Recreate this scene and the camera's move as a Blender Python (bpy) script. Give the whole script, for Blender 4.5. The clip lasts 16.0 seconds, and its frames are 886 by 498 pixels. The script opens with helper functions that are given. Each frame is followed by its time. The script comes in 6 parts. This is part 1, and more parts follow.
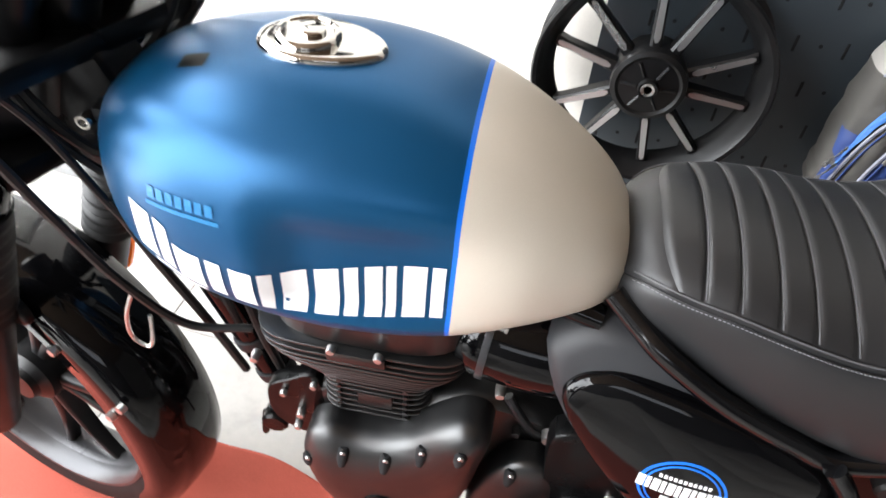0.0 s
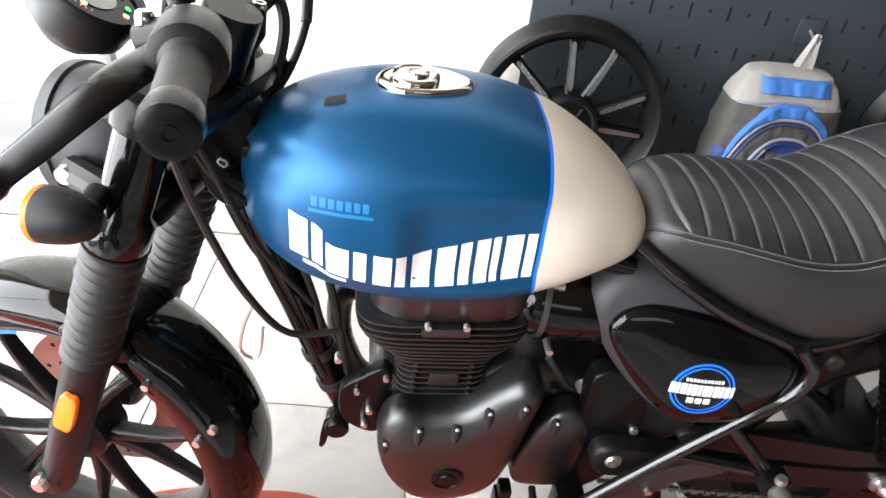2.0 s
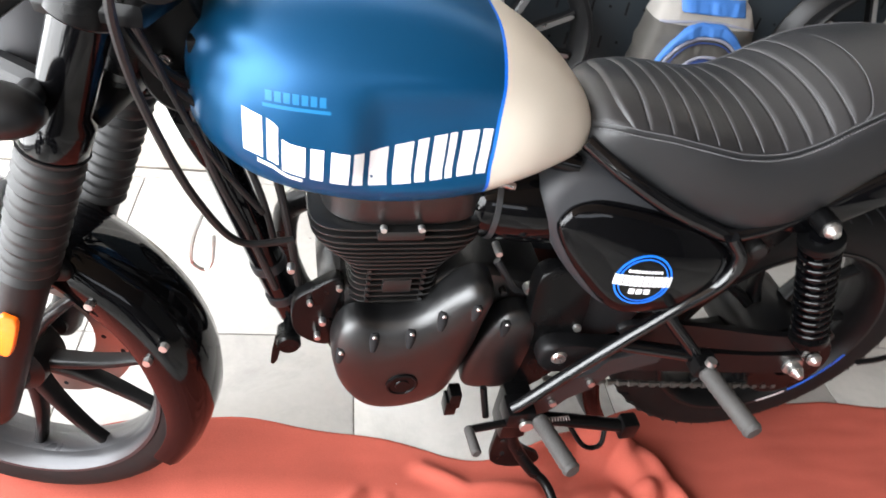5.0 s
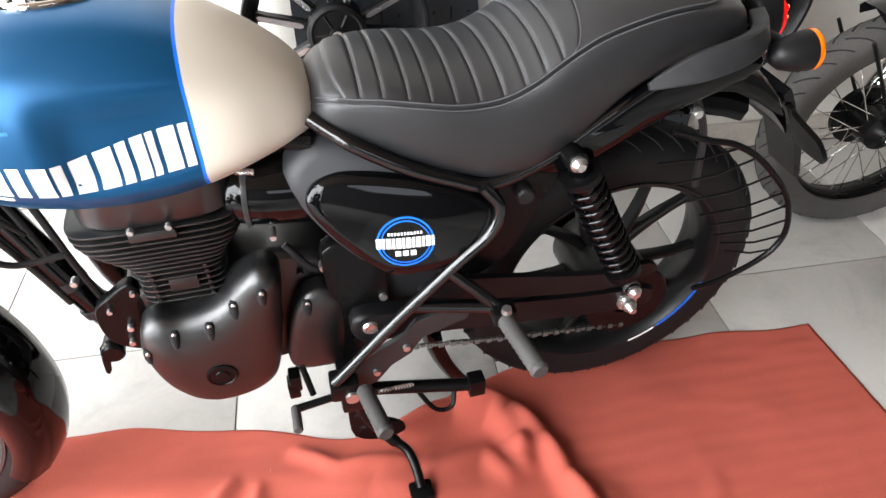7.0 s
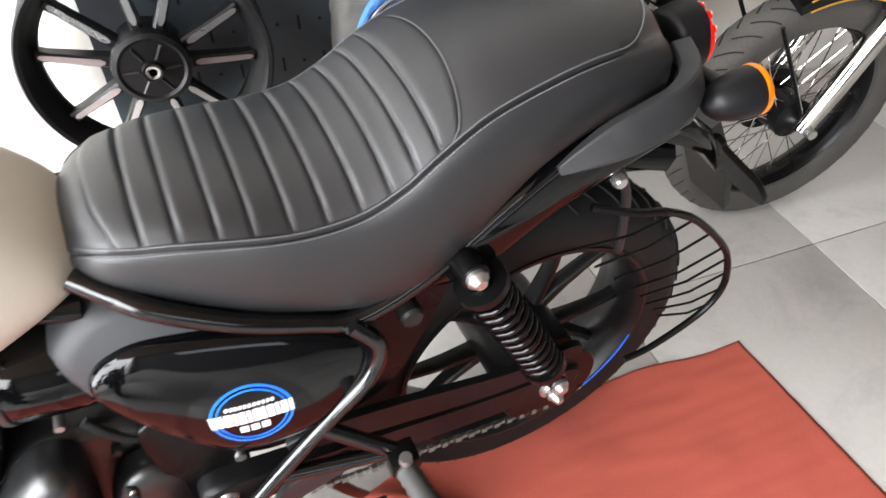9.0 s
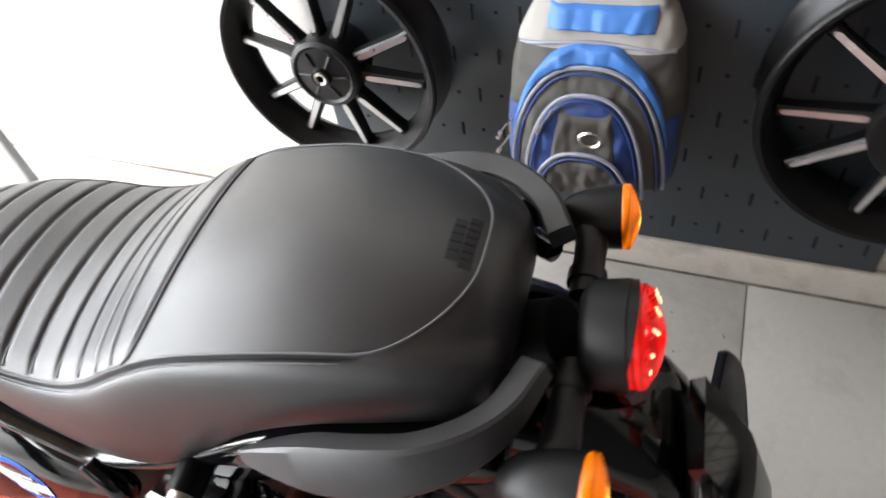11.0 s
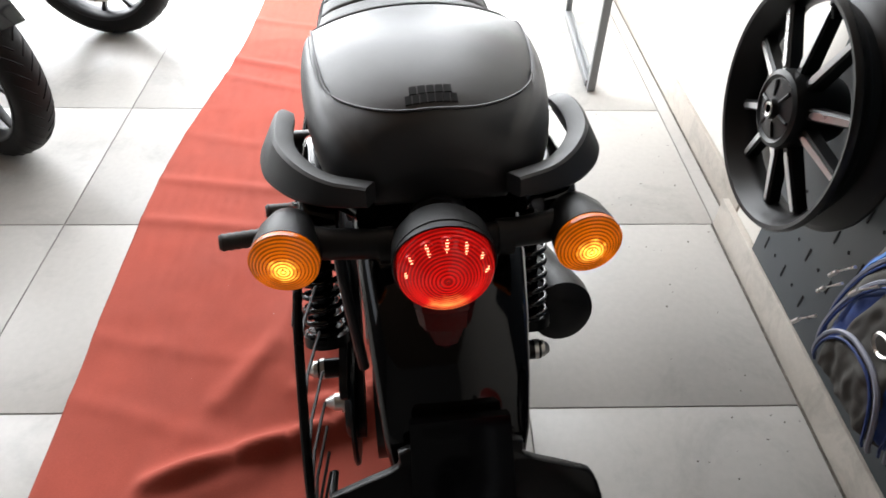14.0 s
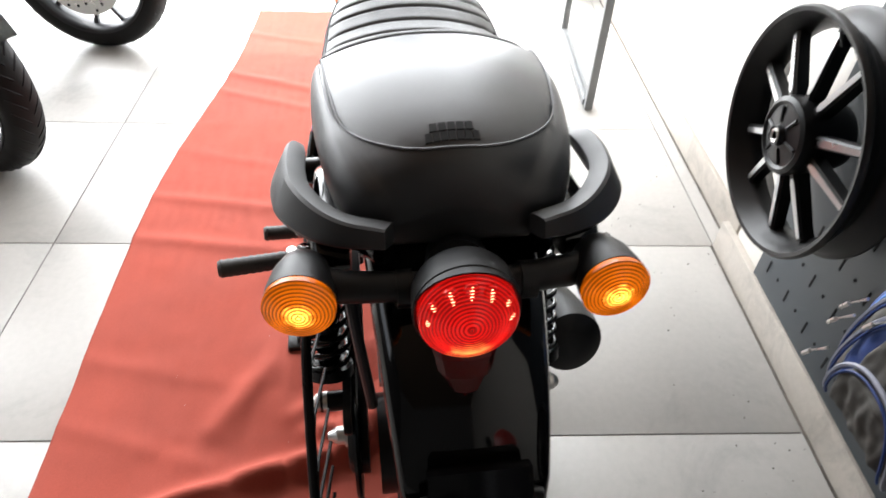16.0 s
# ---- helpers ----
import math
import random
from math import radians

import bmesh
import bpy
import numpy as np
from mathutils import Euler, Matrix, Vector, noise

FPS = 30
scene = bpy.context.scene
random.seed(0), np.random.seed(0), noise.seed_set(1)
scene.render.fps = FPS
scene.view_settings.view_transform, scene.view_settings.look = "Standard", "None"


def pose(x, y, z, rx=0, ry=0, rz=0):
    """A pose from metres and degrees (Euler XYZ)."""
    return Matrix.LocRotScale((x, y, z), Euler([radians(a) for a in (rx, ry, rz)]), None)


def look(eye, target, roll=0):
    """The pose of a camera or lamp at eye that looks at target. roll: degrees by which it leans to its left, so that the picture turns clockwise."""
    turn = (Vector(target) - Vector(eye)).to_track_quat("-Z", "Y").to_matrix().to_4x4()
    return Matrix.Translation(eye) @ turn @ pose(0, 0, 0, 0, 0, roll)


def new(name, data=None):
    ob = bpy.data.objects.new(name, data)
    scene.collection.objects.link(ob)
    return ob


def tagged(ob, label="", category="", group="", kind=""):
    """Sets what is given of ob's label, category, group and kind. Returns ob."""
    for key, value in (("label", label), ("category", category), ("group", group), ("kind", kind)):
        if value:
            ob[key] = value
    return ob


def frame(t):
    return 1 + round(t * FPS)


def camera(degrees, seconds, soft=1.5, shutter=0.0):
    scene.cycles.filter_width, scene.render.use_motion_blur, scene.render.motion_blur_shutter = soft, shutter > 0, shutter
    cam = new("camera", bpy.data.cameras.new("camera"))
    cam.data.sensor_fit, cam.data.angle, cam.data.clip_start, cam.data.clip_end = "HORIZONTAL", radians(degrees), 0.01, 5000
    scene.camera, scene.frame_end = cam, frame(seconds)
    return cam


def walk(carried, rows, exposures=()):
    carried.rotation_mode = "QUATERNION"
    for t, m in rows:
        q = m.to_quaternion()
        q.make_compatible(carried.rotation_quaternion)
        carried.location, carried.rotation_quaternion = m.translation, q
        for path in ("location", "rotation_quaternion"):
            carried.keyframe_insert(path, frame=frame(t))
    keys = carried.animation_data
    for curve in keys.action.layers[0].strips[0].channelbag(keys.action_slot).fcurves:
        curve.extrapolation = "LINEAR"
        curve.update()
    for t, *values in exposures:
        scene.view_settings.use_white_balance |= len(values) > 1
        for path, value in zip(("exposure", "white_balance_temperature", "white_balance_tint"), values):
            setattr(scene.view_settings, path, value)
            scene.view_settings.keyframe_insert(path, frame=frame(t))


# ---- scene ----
PATH = [
    (0, (0.1886, -0.6441, 1.2420), (0.0472, 0.0537, 0.5399), 5.09),
    (0.5, (0.1780, -0.7446, 1.2691), (0.0204, 0.0110, 0.6333), 1.07),
    (1, (0.1419, -0.8446, 1.2774), (-0.0179, -0.0706, 0.6648), 1.08),
    (1.5, (0.0577, -0.8669, 1.2773), (-0.0067, -0.0651, 0.6831), 4.70),
    (2, (-0.0319, -0.8966, 1.2697), (0.0150, -0.0944, 0.6745), 7.06),
    (2.5, (-0.0634, -0.9247, 1.2617), (0.0046, -0.1290, 0.6599), 7.58),
    (3, (-0.0786, -0.9317, 1.2569), (-0.0458, -0.1410, 0.6456), 7.24),
    (3.2, (-0.0827, -0.9319, 1.2585), (-0.0546, -0.1350, 0.6552), 7.60),
    (5.3, (-0.0720, -0.9446, 1.2209), (0.1263, -0.2208, 0.5600), 10.14),
    (5.5, (-0.0246, -0.9561, 1.2323), (0.1881, -0.2502, 0.5567), 9.20),
    (6, (0.0880, -0.9816, 1.2326), (0.2828, -0.2885, 0.5385), 4.12),
    (6.5, (0.2233, -1.0190, 1.2528), (0.3759, -0.2973, 0.5777), 2.02),
    (7, (0.3088, -1.0365, 1.2563), (0.4331, -0.2909, 0.6015), -0.25),
    (7.5, (0.3440, -1.0233, 1.2566), (0.4815, -0.2798, 0.6022), -2.78),
    (8, (0.3572, -0.8876, 1.2382), (0.5286, -0.1725, 0.5606), -2.22),
    (8.5, (0.3661, -0.7590, 1.2401), (0.6047, -0.0729, 0.5528), 0.08),
    (9, (0.4331, -0.7045, 1.2337), (0.6841, -0.0366, 0.5331), 0.19),
    (9.5, (0.5667, -0.6505, 1.2390), (0.6440, 0.0804, 0.5609), -3.60),
    (10, (0.7313, -0.5959, 1.2792), (0.6954, 0.1324, 0.5950), -4.77),
    (10.2, (0.7780, -0.5598, 1.2935), (0.7134, 0.1431, 0.5852), -6.00),
    (12.3, (1.3018, -0.2054, 1.2172), (0.6693, 0.0916, 0.5019), -4.22),
    (12.5, (1.2776, -0.2181, 1.2106), (0.7166, 0.1002, 0.4465), 3.73),
    (13, (1.2939, -0.1536, 1.2145), (0.6545, 0.0510, 0.4733), 3.15),
    (13.5, (1.3904, -0.1128, 1.2339), (0.7058, -0.0767, 0.5059), 0.31),
    (14, (1.4118, -0.0846, 1.2302), (0.6829, -0.0478, 0.5466), 1.84),
    (14.5, (1.4245, -0.0731, 1.2312), (0.6863, -0.0281, 0.5581), 3.13),
    (15, (1.4380, -0.0735, 1.2423), (0.6798, -0.0292, 0.5919), 3.50),
    (15.5, (1.4270, -0.0822, 1.2483), (0.6508, -0.0134, 0.6215), 4.39),
    (16, (1.3736, -0.1119, 1.2335), (0.6348, -0.0574, 0.5618), 3.08),
]
cam = camera(66.76, 16.0, soft=1.5, shutter=0.4)
walk(cam, [(t, look(e, g, r)) for t, e, g, r in PATH],
     exposures=[(0, 0.12), (5.3, 0.28), (7.5, 0.40), (9, 0.66), (9.5, 0.74), (10.2, 0.54), (12.3, 0.46), (13.0, 0.18), (13.4, -0.04), (14.0, -0.34), (14.6, -0.06), (15.4, 0.05), (16, 0.05)])

# ---- world and light ----
world = bpy.data.worlds.new("world")
scene.world = world
world.use_nodes = True
wn = world.node_tree.nodes
sky = wn.new("ShaderNodeTexSky")
sky.sky_type, sky.sun_disc = "NISHITA", False
sky.sun_elevation, sky.sun_rotation = radians(48), radians(200)
wn["Background"].inputs[1].default_value = 0.15
world.node_tree.links.new(sky.outputs[0], wn["Background"].inputs[0])
sun = new("sun", bpy.data.lights.new("sun", "SUN"))
sun.data.energy, sun.data.angle, sun.data.color = 3.0, radians(0.6), (1, 0.95, 0.88)
sun.matrix_basis = look((-6, -3, 8), (-3.6, -1.6, 0))


def area_light(name, m, sx, sy, watts, color):
    la = bpy.data.lights.new(name, "AREA")
    la.shape, la.size, la.size_y, la.energy, la.color = "RECTANGLE", sx, sy, watts, color
    ob = new(name, la)
    ob.matrix_basis = m
    return ob


# daylight through the glazed shop front, and an added weak fill from the side
area_light("shopfront_daylight", look((-1.98, -2.3, 1.62), (0.5, -2.3, 1.35)), 6.0, 3.0, 760, (0.96, 0.98, 1.0))
area_light("added_side_fill", look((1.0, -5.42, 2.3), (0.6, 0, 0.8)), 2.6, 0.8, 10, (1.0, 0.97, 0.93))

# ---- mesh helpers ----


class Mesh:
    """Vertices and faces gathered before they become one mesh."""

    def __init__(self):
        self.v, self.f, self.mi = [], [], []

    def add(self, vs, fs, mi=0):
        b = len(self.v)
        self.v += [tuple(p) for p in vs]
        self.f += [tuple(i + b for i in f) for f in fs]
        self.mi += [mi] * len(fs)
        return self

    def join(self, other, m=None):
        vs = [(m @ Vector(p))[:] for p in other.v] if m else other.v
        b = len(self.v)
        self.v += vs
        self.f += [tuple(i + b for i in f) for f in other.f]
        self.mi += other.mi
        return self


def loft(rings, closed=True, caps=True, mi=None, M=None):
    """Skin a list of rings with the same number of points."""
    M = M or Mesh()
    n = len(rings[0])
    vs = [p for r in rings for p in r]
    fs, ms = [], []
    for i in range(len(rings) - 1):
        for j in range(n if closed else n - 1):
            k = (j + 1) % n
            fs.append((i * n + j, i * n + k, (i + 1) * n + k, (i + 1) * n + j))
            ms.append(mi(i, j) if mi else 0)
    if caps and closed:
        fs.append(tuple(range(n))[::-1])
        ms.append(mi(0, 0) if mi else 0)
        fs.append(tuple((len(rings) - 1) * n + j for j in range(n)))
        ms.append(mi(len(rings) - 2, 0) if mi else 0)
    b = len(M.v)
    M.v += [tuple(p) for p in vs]
    M.f += [tuple(i + b for i in f) for f in fs]
    M.mi += ms
    return M


def frame_of(d):
    d = Vector(d).normalized()
    a = d.cross(Vector((0, 0, 1)) if abs(d.z) < 0.95 else Vector((0, 1, 0))).normalized()
    return a, d.cross(a).normalized()


def tube(pts, r, n=12, M=None, caps=True):
    """A round bar along a polyline; r is one radius or one a point."""
    pts = [Vector(p) for p in pts]
    rs = r if isinstance(r, (list, tuple)) else [r] * len(pts)
    rings = []
    a = None
    for i, p in enumerate(pts):
        d = (pts[min(i + 1, len(pts) - 1)] - pts[max(i - 1, 0)]).normalized()
        if a is None:
            a, b = frame_of(d)
        else:
            a = (a - d * a.dot(d)).normalized()
            b = d.cross(a)
        rings.append([p + (a * math.cos(2 * math.pi * k / n) + b * math.sin(2 * math.pi * k / n)) * rs[i] for k in range(n)])
    return loft(rings, True, caps, None, M)


def curve(pts, steps=8):
    """A smooth line through points."""
    P = [Vector(p) for p in pts]
    P = [2 * P[0] - P[1]] + P + [2 * P[-1] - P[-2]]
    out = []
    for i in range(1, len(P) - 2):
        for s in range(steps):
            t = s / steps
            out.append(0.5 * (2 * P[i] + (P[i + 1] - P[i - 1]) * t + (2 * P[i - 1] - 5 * P[i] + 4 * P[i + 1] - P[i + 2]) * t * t
                              + (3 * P[i] - P[i - 1] - 3 * P[i + 1] + P[i + 2]) * t ** 3))
    return out + [P[-2]]


def ring_pts(pts, steps=6):
    """A smooth closed loop through points."""
    P = [Vector(p) for p in pts]
    n, out = len(P), []
    for i in range(n):
        a, b, c, d = P[i - 1], P[i], P[(i + 1) % n], P[(i + 2) % n]
        for s in range(steps):
            t = s / steps
            out.append(0.5 * (2 * b + (c - a) * t + (2 * a - 5 * b + 4 * c - d) * t * t + (3 * b - a - 3 * c + d) * t ** 3))
    return out


def box(x0, x1, y0, y1, z0, z1, bev=0.0, M=None):
    """A box with chamfered edges."""
    M = M or Mesh()
    bm = bmesh.new()
    bmesh.ops.create_cube(bm, size=1)
    for v in bm.verts:
        v.co = ((x0 + x1) / 2 + v.co.x * (x1 - x0), (y0 + y1) / 2 + v.co.y * (y1 - y0), (z0 + z1) / 2 + v.co.z * (z1 - z0))
    if bev:
        bmesh.ops.bevel(bm, geom=bm.edges[:], offset=bev, segments=2, profile=0.6, affect="EDGES")
    bm.verts.index_update()
    M.add([v.co[:] for v in bm.verts], [[v.index for v in f.verts] for f in bm.faces])
    bm.free()
    return M


def revolve(profile, o=(0, 0, 0), axis=(0, 1, 0), n=32, M=None, closed_profile=False):
    """Turn a profile of (radius, height along the axis) round the axis."""
    a, b = frame_of(axis)
    d, o = Vector(axis).normalized(), Vector(o)
    prof = list(profile) + ([profile[0]] if closed_profile else [])
    rings = [[o + d * h + (a * math.cos(2 * math.pi * k / n) + b * math.sin(2 * math.pi * k / n)) * max(r, 1e-5) for k in range(n)] for r, h in prof]
    return loft(rings, True, False, None, M)


def plate(outline, o, ax, ay, thick, bev=0.0, M=None, dome=0.0):
    """A plate with a given outline in the plane (ax, ay), thick along ax x ay, with rounded rim and a domed face."""
    o, ax, ay = Vector(o), Vector(ax), Vector(ay)
    nz = ax.cross(ay).normalized()
    c = sum((Vector((p[0], p[1])) for p in outline), Vector((0, 0))) / len(outline)
    def lvl(shrink, h):
        return [o + ax * (c.x + (p[0] - c.x) * shrink) + ay * (c.y + (p[1] - c.y) * shrink) + nz * h for p in outline]
    size = max((Vector((p[0], p[1])) - c).length for p in outline)
    k = bev / size if size else 0
    rings = [lvl(1, 0), lvl(1, thick - bev), lvl(1 - 0.3 * k, thick - 0.4 * bev), lvl(1 - k, thick)]
    if dome:
        rings += [lvl((1 - k) * s, thick + dome * (1 - s * s)) for s in (0.85, 0.65, 0.45, 0.25, 0.08)]
    return loft(rings, True, True, None, M)


def pillow(outline, spine, v, thick, side, k=2.3):
    """A cover facing -y with a given outline in (x, z), rounded up from its rim to a spine."""
    def near(p):
        best = None
        for i in range(len(spine) - 1):
            a, b = Vector(spine[i]), Vector(spine[i + 1])
            t = min(1, max(0, (p - a).dot(b - a) / (b - a).length_squared))
            q = a.lerp(b, t)
            if best is None or (p - q).length < (p - best).length:
                best = q
        return best
    P = [Vector((a, b)) for a, b in outline]
    n = len(P)
    S = [near(p) for p in P]
    for _ in range(4):
        S = [(S[i - 1] + 2 * S[i] + S[(i + 1) % n]) / 4 for i in range(n)]
    rings = [[(p.x, v, p.y) for p in P]]
    for f in (0.0, 0.02, 0.06, 0.12, 0.20, 0.30, 0.42, 0.54, 0.66, 0.77, 0.86):
        h = side + (thick - side) * (1 - (1 - f) ** k) ** (1 / k)
        rings.append([(P[i].x + (S[i].x - P[i].x) * f, v - h, P[i].y + (S[i].y - P[i].y) * f) for i in range(n)])
    return loft(rings)


def link_mesh(name, M, mats, parent=None, label="", sharp=35):
    """One mesh object from gathered vertices and faces."""
    me = bpy.data.meshes.new(name)
    me.from_pydata(M.v, [], M.f)
    mats = mats if isinstance(mats, (list, tuple)) else [mats]
    for m in mats:
        me.materials.append(m)
    if len(mats) > 1:
        me.polygons.foreach_set("material_index", M.mi)
    me.polygons.foreach_set("use_smooth", [True] * len(me.polygons))
    me.update()
    bm = bmesh.new()
    bm.from_mesh(me)
    bmesh.ops.recalc_face_normals(bm, faces=bm.faces[:])
    bm.to_mesh(me)
    bm.free()
    me.set_sharp_from_angle(angle=radians(sharp))
    ob = new(name, me)
    if parent is not None:
        ob.parent = parent
    if label:
        tagged(ob, label=label)
    return ob


def part(name, M, mats, parent, label="", sharp=35):
    return link_mesh(name, M, mats, parent, label, sharp)


# ---- materials ----


def pbr(name, color, rough=0.5, metal=0.0, grain=200.0, vary=0.08, bump=0.0, blotch=6.0, coat=0.0, spec=0.5, rvary=0.1, stretch=None, emit=0.0, alpha=None):
    """A painted, moulded or cast surface: base colour with grain and blotches, roughness that varies, fine relief."""
    m = bpy.data.materials.new(name)
    m.use_nodes = True
    nt = m.node_tree
    b = nt.nodes["Principled BSDF"]
    tc = nt.nodes.new("ShaderNodeTexCoord")
    src = tc.outputs["Object"]
    if stretch:
        mp = nt.nodes.new("ShaderNodeMapping")
        mp.inputs["Scale"].default_value = stretch
        nt.links.new(src, mp.inputs[0])
        src = mp.outputs[0]
    n1, n2 = nt.nodes.new("ShaderNodeTexNoise"), nt.nodes.new("ShaderNodeTexNoise")
    n1.inputs["Scale"].default_value, n2.inputs["Scale"].default_value = grain, blotch
    n1.inputs["Detail"].default_value, n2.inputs["Detail"].default_value = 3, 5
    for n in (n1, n2):
        nt.links.new(src, n.inputs["Vector"])
    mix = nt.nodes.new("ShaderNodeMath")
    mix.operation = "ADD"
    nt.links.new(n1.outputs[0], mix.inputs[0])
    nt.links.new(n2.outputs[0], mix.inputs[1])
    rng = nt.nodes.new("ShaderNodeMapRange")
    rng.inputs[1].default_value, rng.inputs[2].default_value = 0.6, 1.4
    rng.inputs[3].default_value, rng.inputs[4].default_value = 1 - vary, 1 + vary
    nt.links.new(mix.outputs[0], rng.inputs[0])
    mul = nt.nodes.new("ShaderNodeVectorMath")
    mul.operation = "SCALE"
    mul.inputs[0].default_value = color[:3]
    nt.links.new(rng.outputs[0], mul.inputs["Scale"])
    nt.links.new(mul.outputs[0], b.inputs["Base Color"])
    rr = nt.nodes.new("ShaderNodeMapRange")
    rr.inputs[3].default_value, rr.inputs[4].default_value = max(0.02, rough - rvary / 2), min(1, rough + rvary / 2)
    rr.inputs[1].default_value, rr.inputs[2].default_value = 0.3, 0.7
    nt.links.new(n2.outputs[0], rr.inputs[0])
    nt.links.new(rr.outputs[0], b.inputs["Roughness"])
    b.inputs["Metallic"].default_value = metal
    b.inputs["Specular IOR Level"].default_value = spec
    b.inputs["Coat Weight"].default_value = coat
    b.inputs["Coat Roughness"].default_value = 0.05
    if bump:
        bp = nt.nodes.new("ShaderNodeBump")
        bp.inputs["Strength"].default_value, bp.inputs["Distance"].default_value = 1.0, bump
        nt.links.new(n1.outputs[0], bp.inputs["Height"])
        nt.links.new(bp.outputs[0], b.inputs["Normal"])
    if emit:
        nt.links.new(mul.outputs[0], b.inputs["Emission Color"])
        b.inputs["Emission Strength"].default_value = emit
    return m


BLUE = pbr("tank_blue_paint", (0.003, 0.072, 0.182), 0.35, 0.5, 900, 0.06, 0, 4, spec=0.5)
CREAM = pbr("tank_cream_paint", (0.60, 0.54, 0.455), 0.36, 0, 900, 0.03, 0, 4, spec=0.6)
RAIL = pbr("grab_rail_plastic", (0.017, 0.017, 0.0185), 0.50, 0, 900, 0.15, 0.0001, 18, spec=0.5)
STRIPE = pbr("stripe_blue", (0.004, 0.15, 0.75), 0.4, 0, 600, 0.03)
CYANPRINT = pbr("print_light_blue", (0.0, 0.15, 0.36), 0.4, 0, 600, 0.05)
WHITEPRINT = pbr("print_white", (0.82, 0.82, 0.82), 0.45, 0, 600, 0.03)
CHROME = pbr("chrome", (0.60, 0.58, 0.55), 0.08, 1.0, 400, 0.04, 0, 10, rvary=0.06)
STEEL = pbr("zinc_bolt_steel", (0.60, 0.59, 0.57), 0.30, 0.92, 500, 0.1, 0, 40)
GLOSS = pbr("gloss_black_paint", (0.002, 0.002, 0.0024), 0.07, 0, 300, 0.1, 0, 8, spec=0.32, rvary=0.05)
TUBEBLK = pbr("tube_gloss_black", (0.003, 0.003, 0.0035), 0.13, 0, 300, 0.1, 0, 8, spec=0.65, rvary=0.06)
SATIN = pbr("satin_black_paint", (0.0028, 0.0028, 0.003), 0.30, 0, 700, 0.15, 0.00008, 14, spec=0.18)
MATTE = pbr("matte_black_plastic", (0.0045, 0.0045, 0.005), 0.44, 0, 900, 0.15, 0.0001, 18, spec=0.24)
BOWL = pbr("headlamp_matte_grey", (0.020, 0.021, 0.024), 0.52, 0, 900, 0.12, 0.0001, 14, spec=0.5)
CASEBLK = pbr("engine_satin_black", (0.003, 0.003, 0.0033), 0.39, 0.0, 1200, 0.15, 0.00008, 20, spec=0.85)
FINS = pbr("cast_fin_black", (0.005, 0.0048, 0.0048), 0.36, 0.0, 900, 0.2, 0.0002, 30, spec=0.7)
VINYL = pbr("seat_vinyl", (0.011, 0.0112, 0.0124), 0.44, 0, 1600, 0.16, 0.00016, 10, spec=0.62)
THREAD = pbr("stitching_grey", (0.16, 0.16, 0.17), 0.7, 0, 1500, 0.2)
PIPING = pbr("seat_piping_grey", (0.075, 0.075, 0.08), 0.5, 0, 900, 0.1)
RUBBER = pbr("tyre_rubber", (0.0075, 0.0072, 0.0072), 0.62, 0, 500, 0.2, 0.0002, 20, spec=0.22)
PEGRUB = pbr("worn_peg_rubber", (0.050, 0.048, 0.046), 0.6, 0, 400, 0.3, 0.0003, 25, spec=0.4)
GRIPRUB = pbr("grip_rubber", (0.010, 0.0098, 0.0098), 0.55, 0, 700, 0.15, 0.0002, 25, spec=0.4)
RIMBLK = pbr("rim_black", (0.005, 0.005, 0.0054), 0.38, 0.0, 900, 0.15, 0.00005, 15, spec=0.32)
RIMGREY = pbr("rim_dark_grey", (0.022, 0.022, 0.024), 0.42, 0.3, 900, 0.12, 0.00005, 15)
# black front rim with floor reflection put into a lighter grey; also hose clamp
RIMSAT = pbr("rim_sheen_and_clamp_grey", (0.050, 0.050, 0.053), 0.32, 0.5, 900, 0.12, 0.00005, 15)
MACHINED = pbr("machined_edge", (0.62, 0.62, 0.62), 0.3, 0.9, 900, 0.1)
DISC = pbr("brake_disc_steel", (0.35, 0.25, 0.22), 0.35, 0.9, 600, 0.15)
AMBER = pbr("amber_lens", (0.75, 0.17, 0.008), 0.18, 0, 700, 0.08, 0.0003, 30)
# unlit part; faint emission stands for the light it throws back
REFLECTOR = pbr("amber_reflector_with_glow", (0.95, 0.16, 0.01), 0.22, 0, 900, 0.1, 0.0003, 30, emit=0.15)
REDDARK = pbr("red_reflector", (0.055, 0.002, 0.002), 0.10, 0, 800, 0.1, 0.0004, 30, spec=0.3)


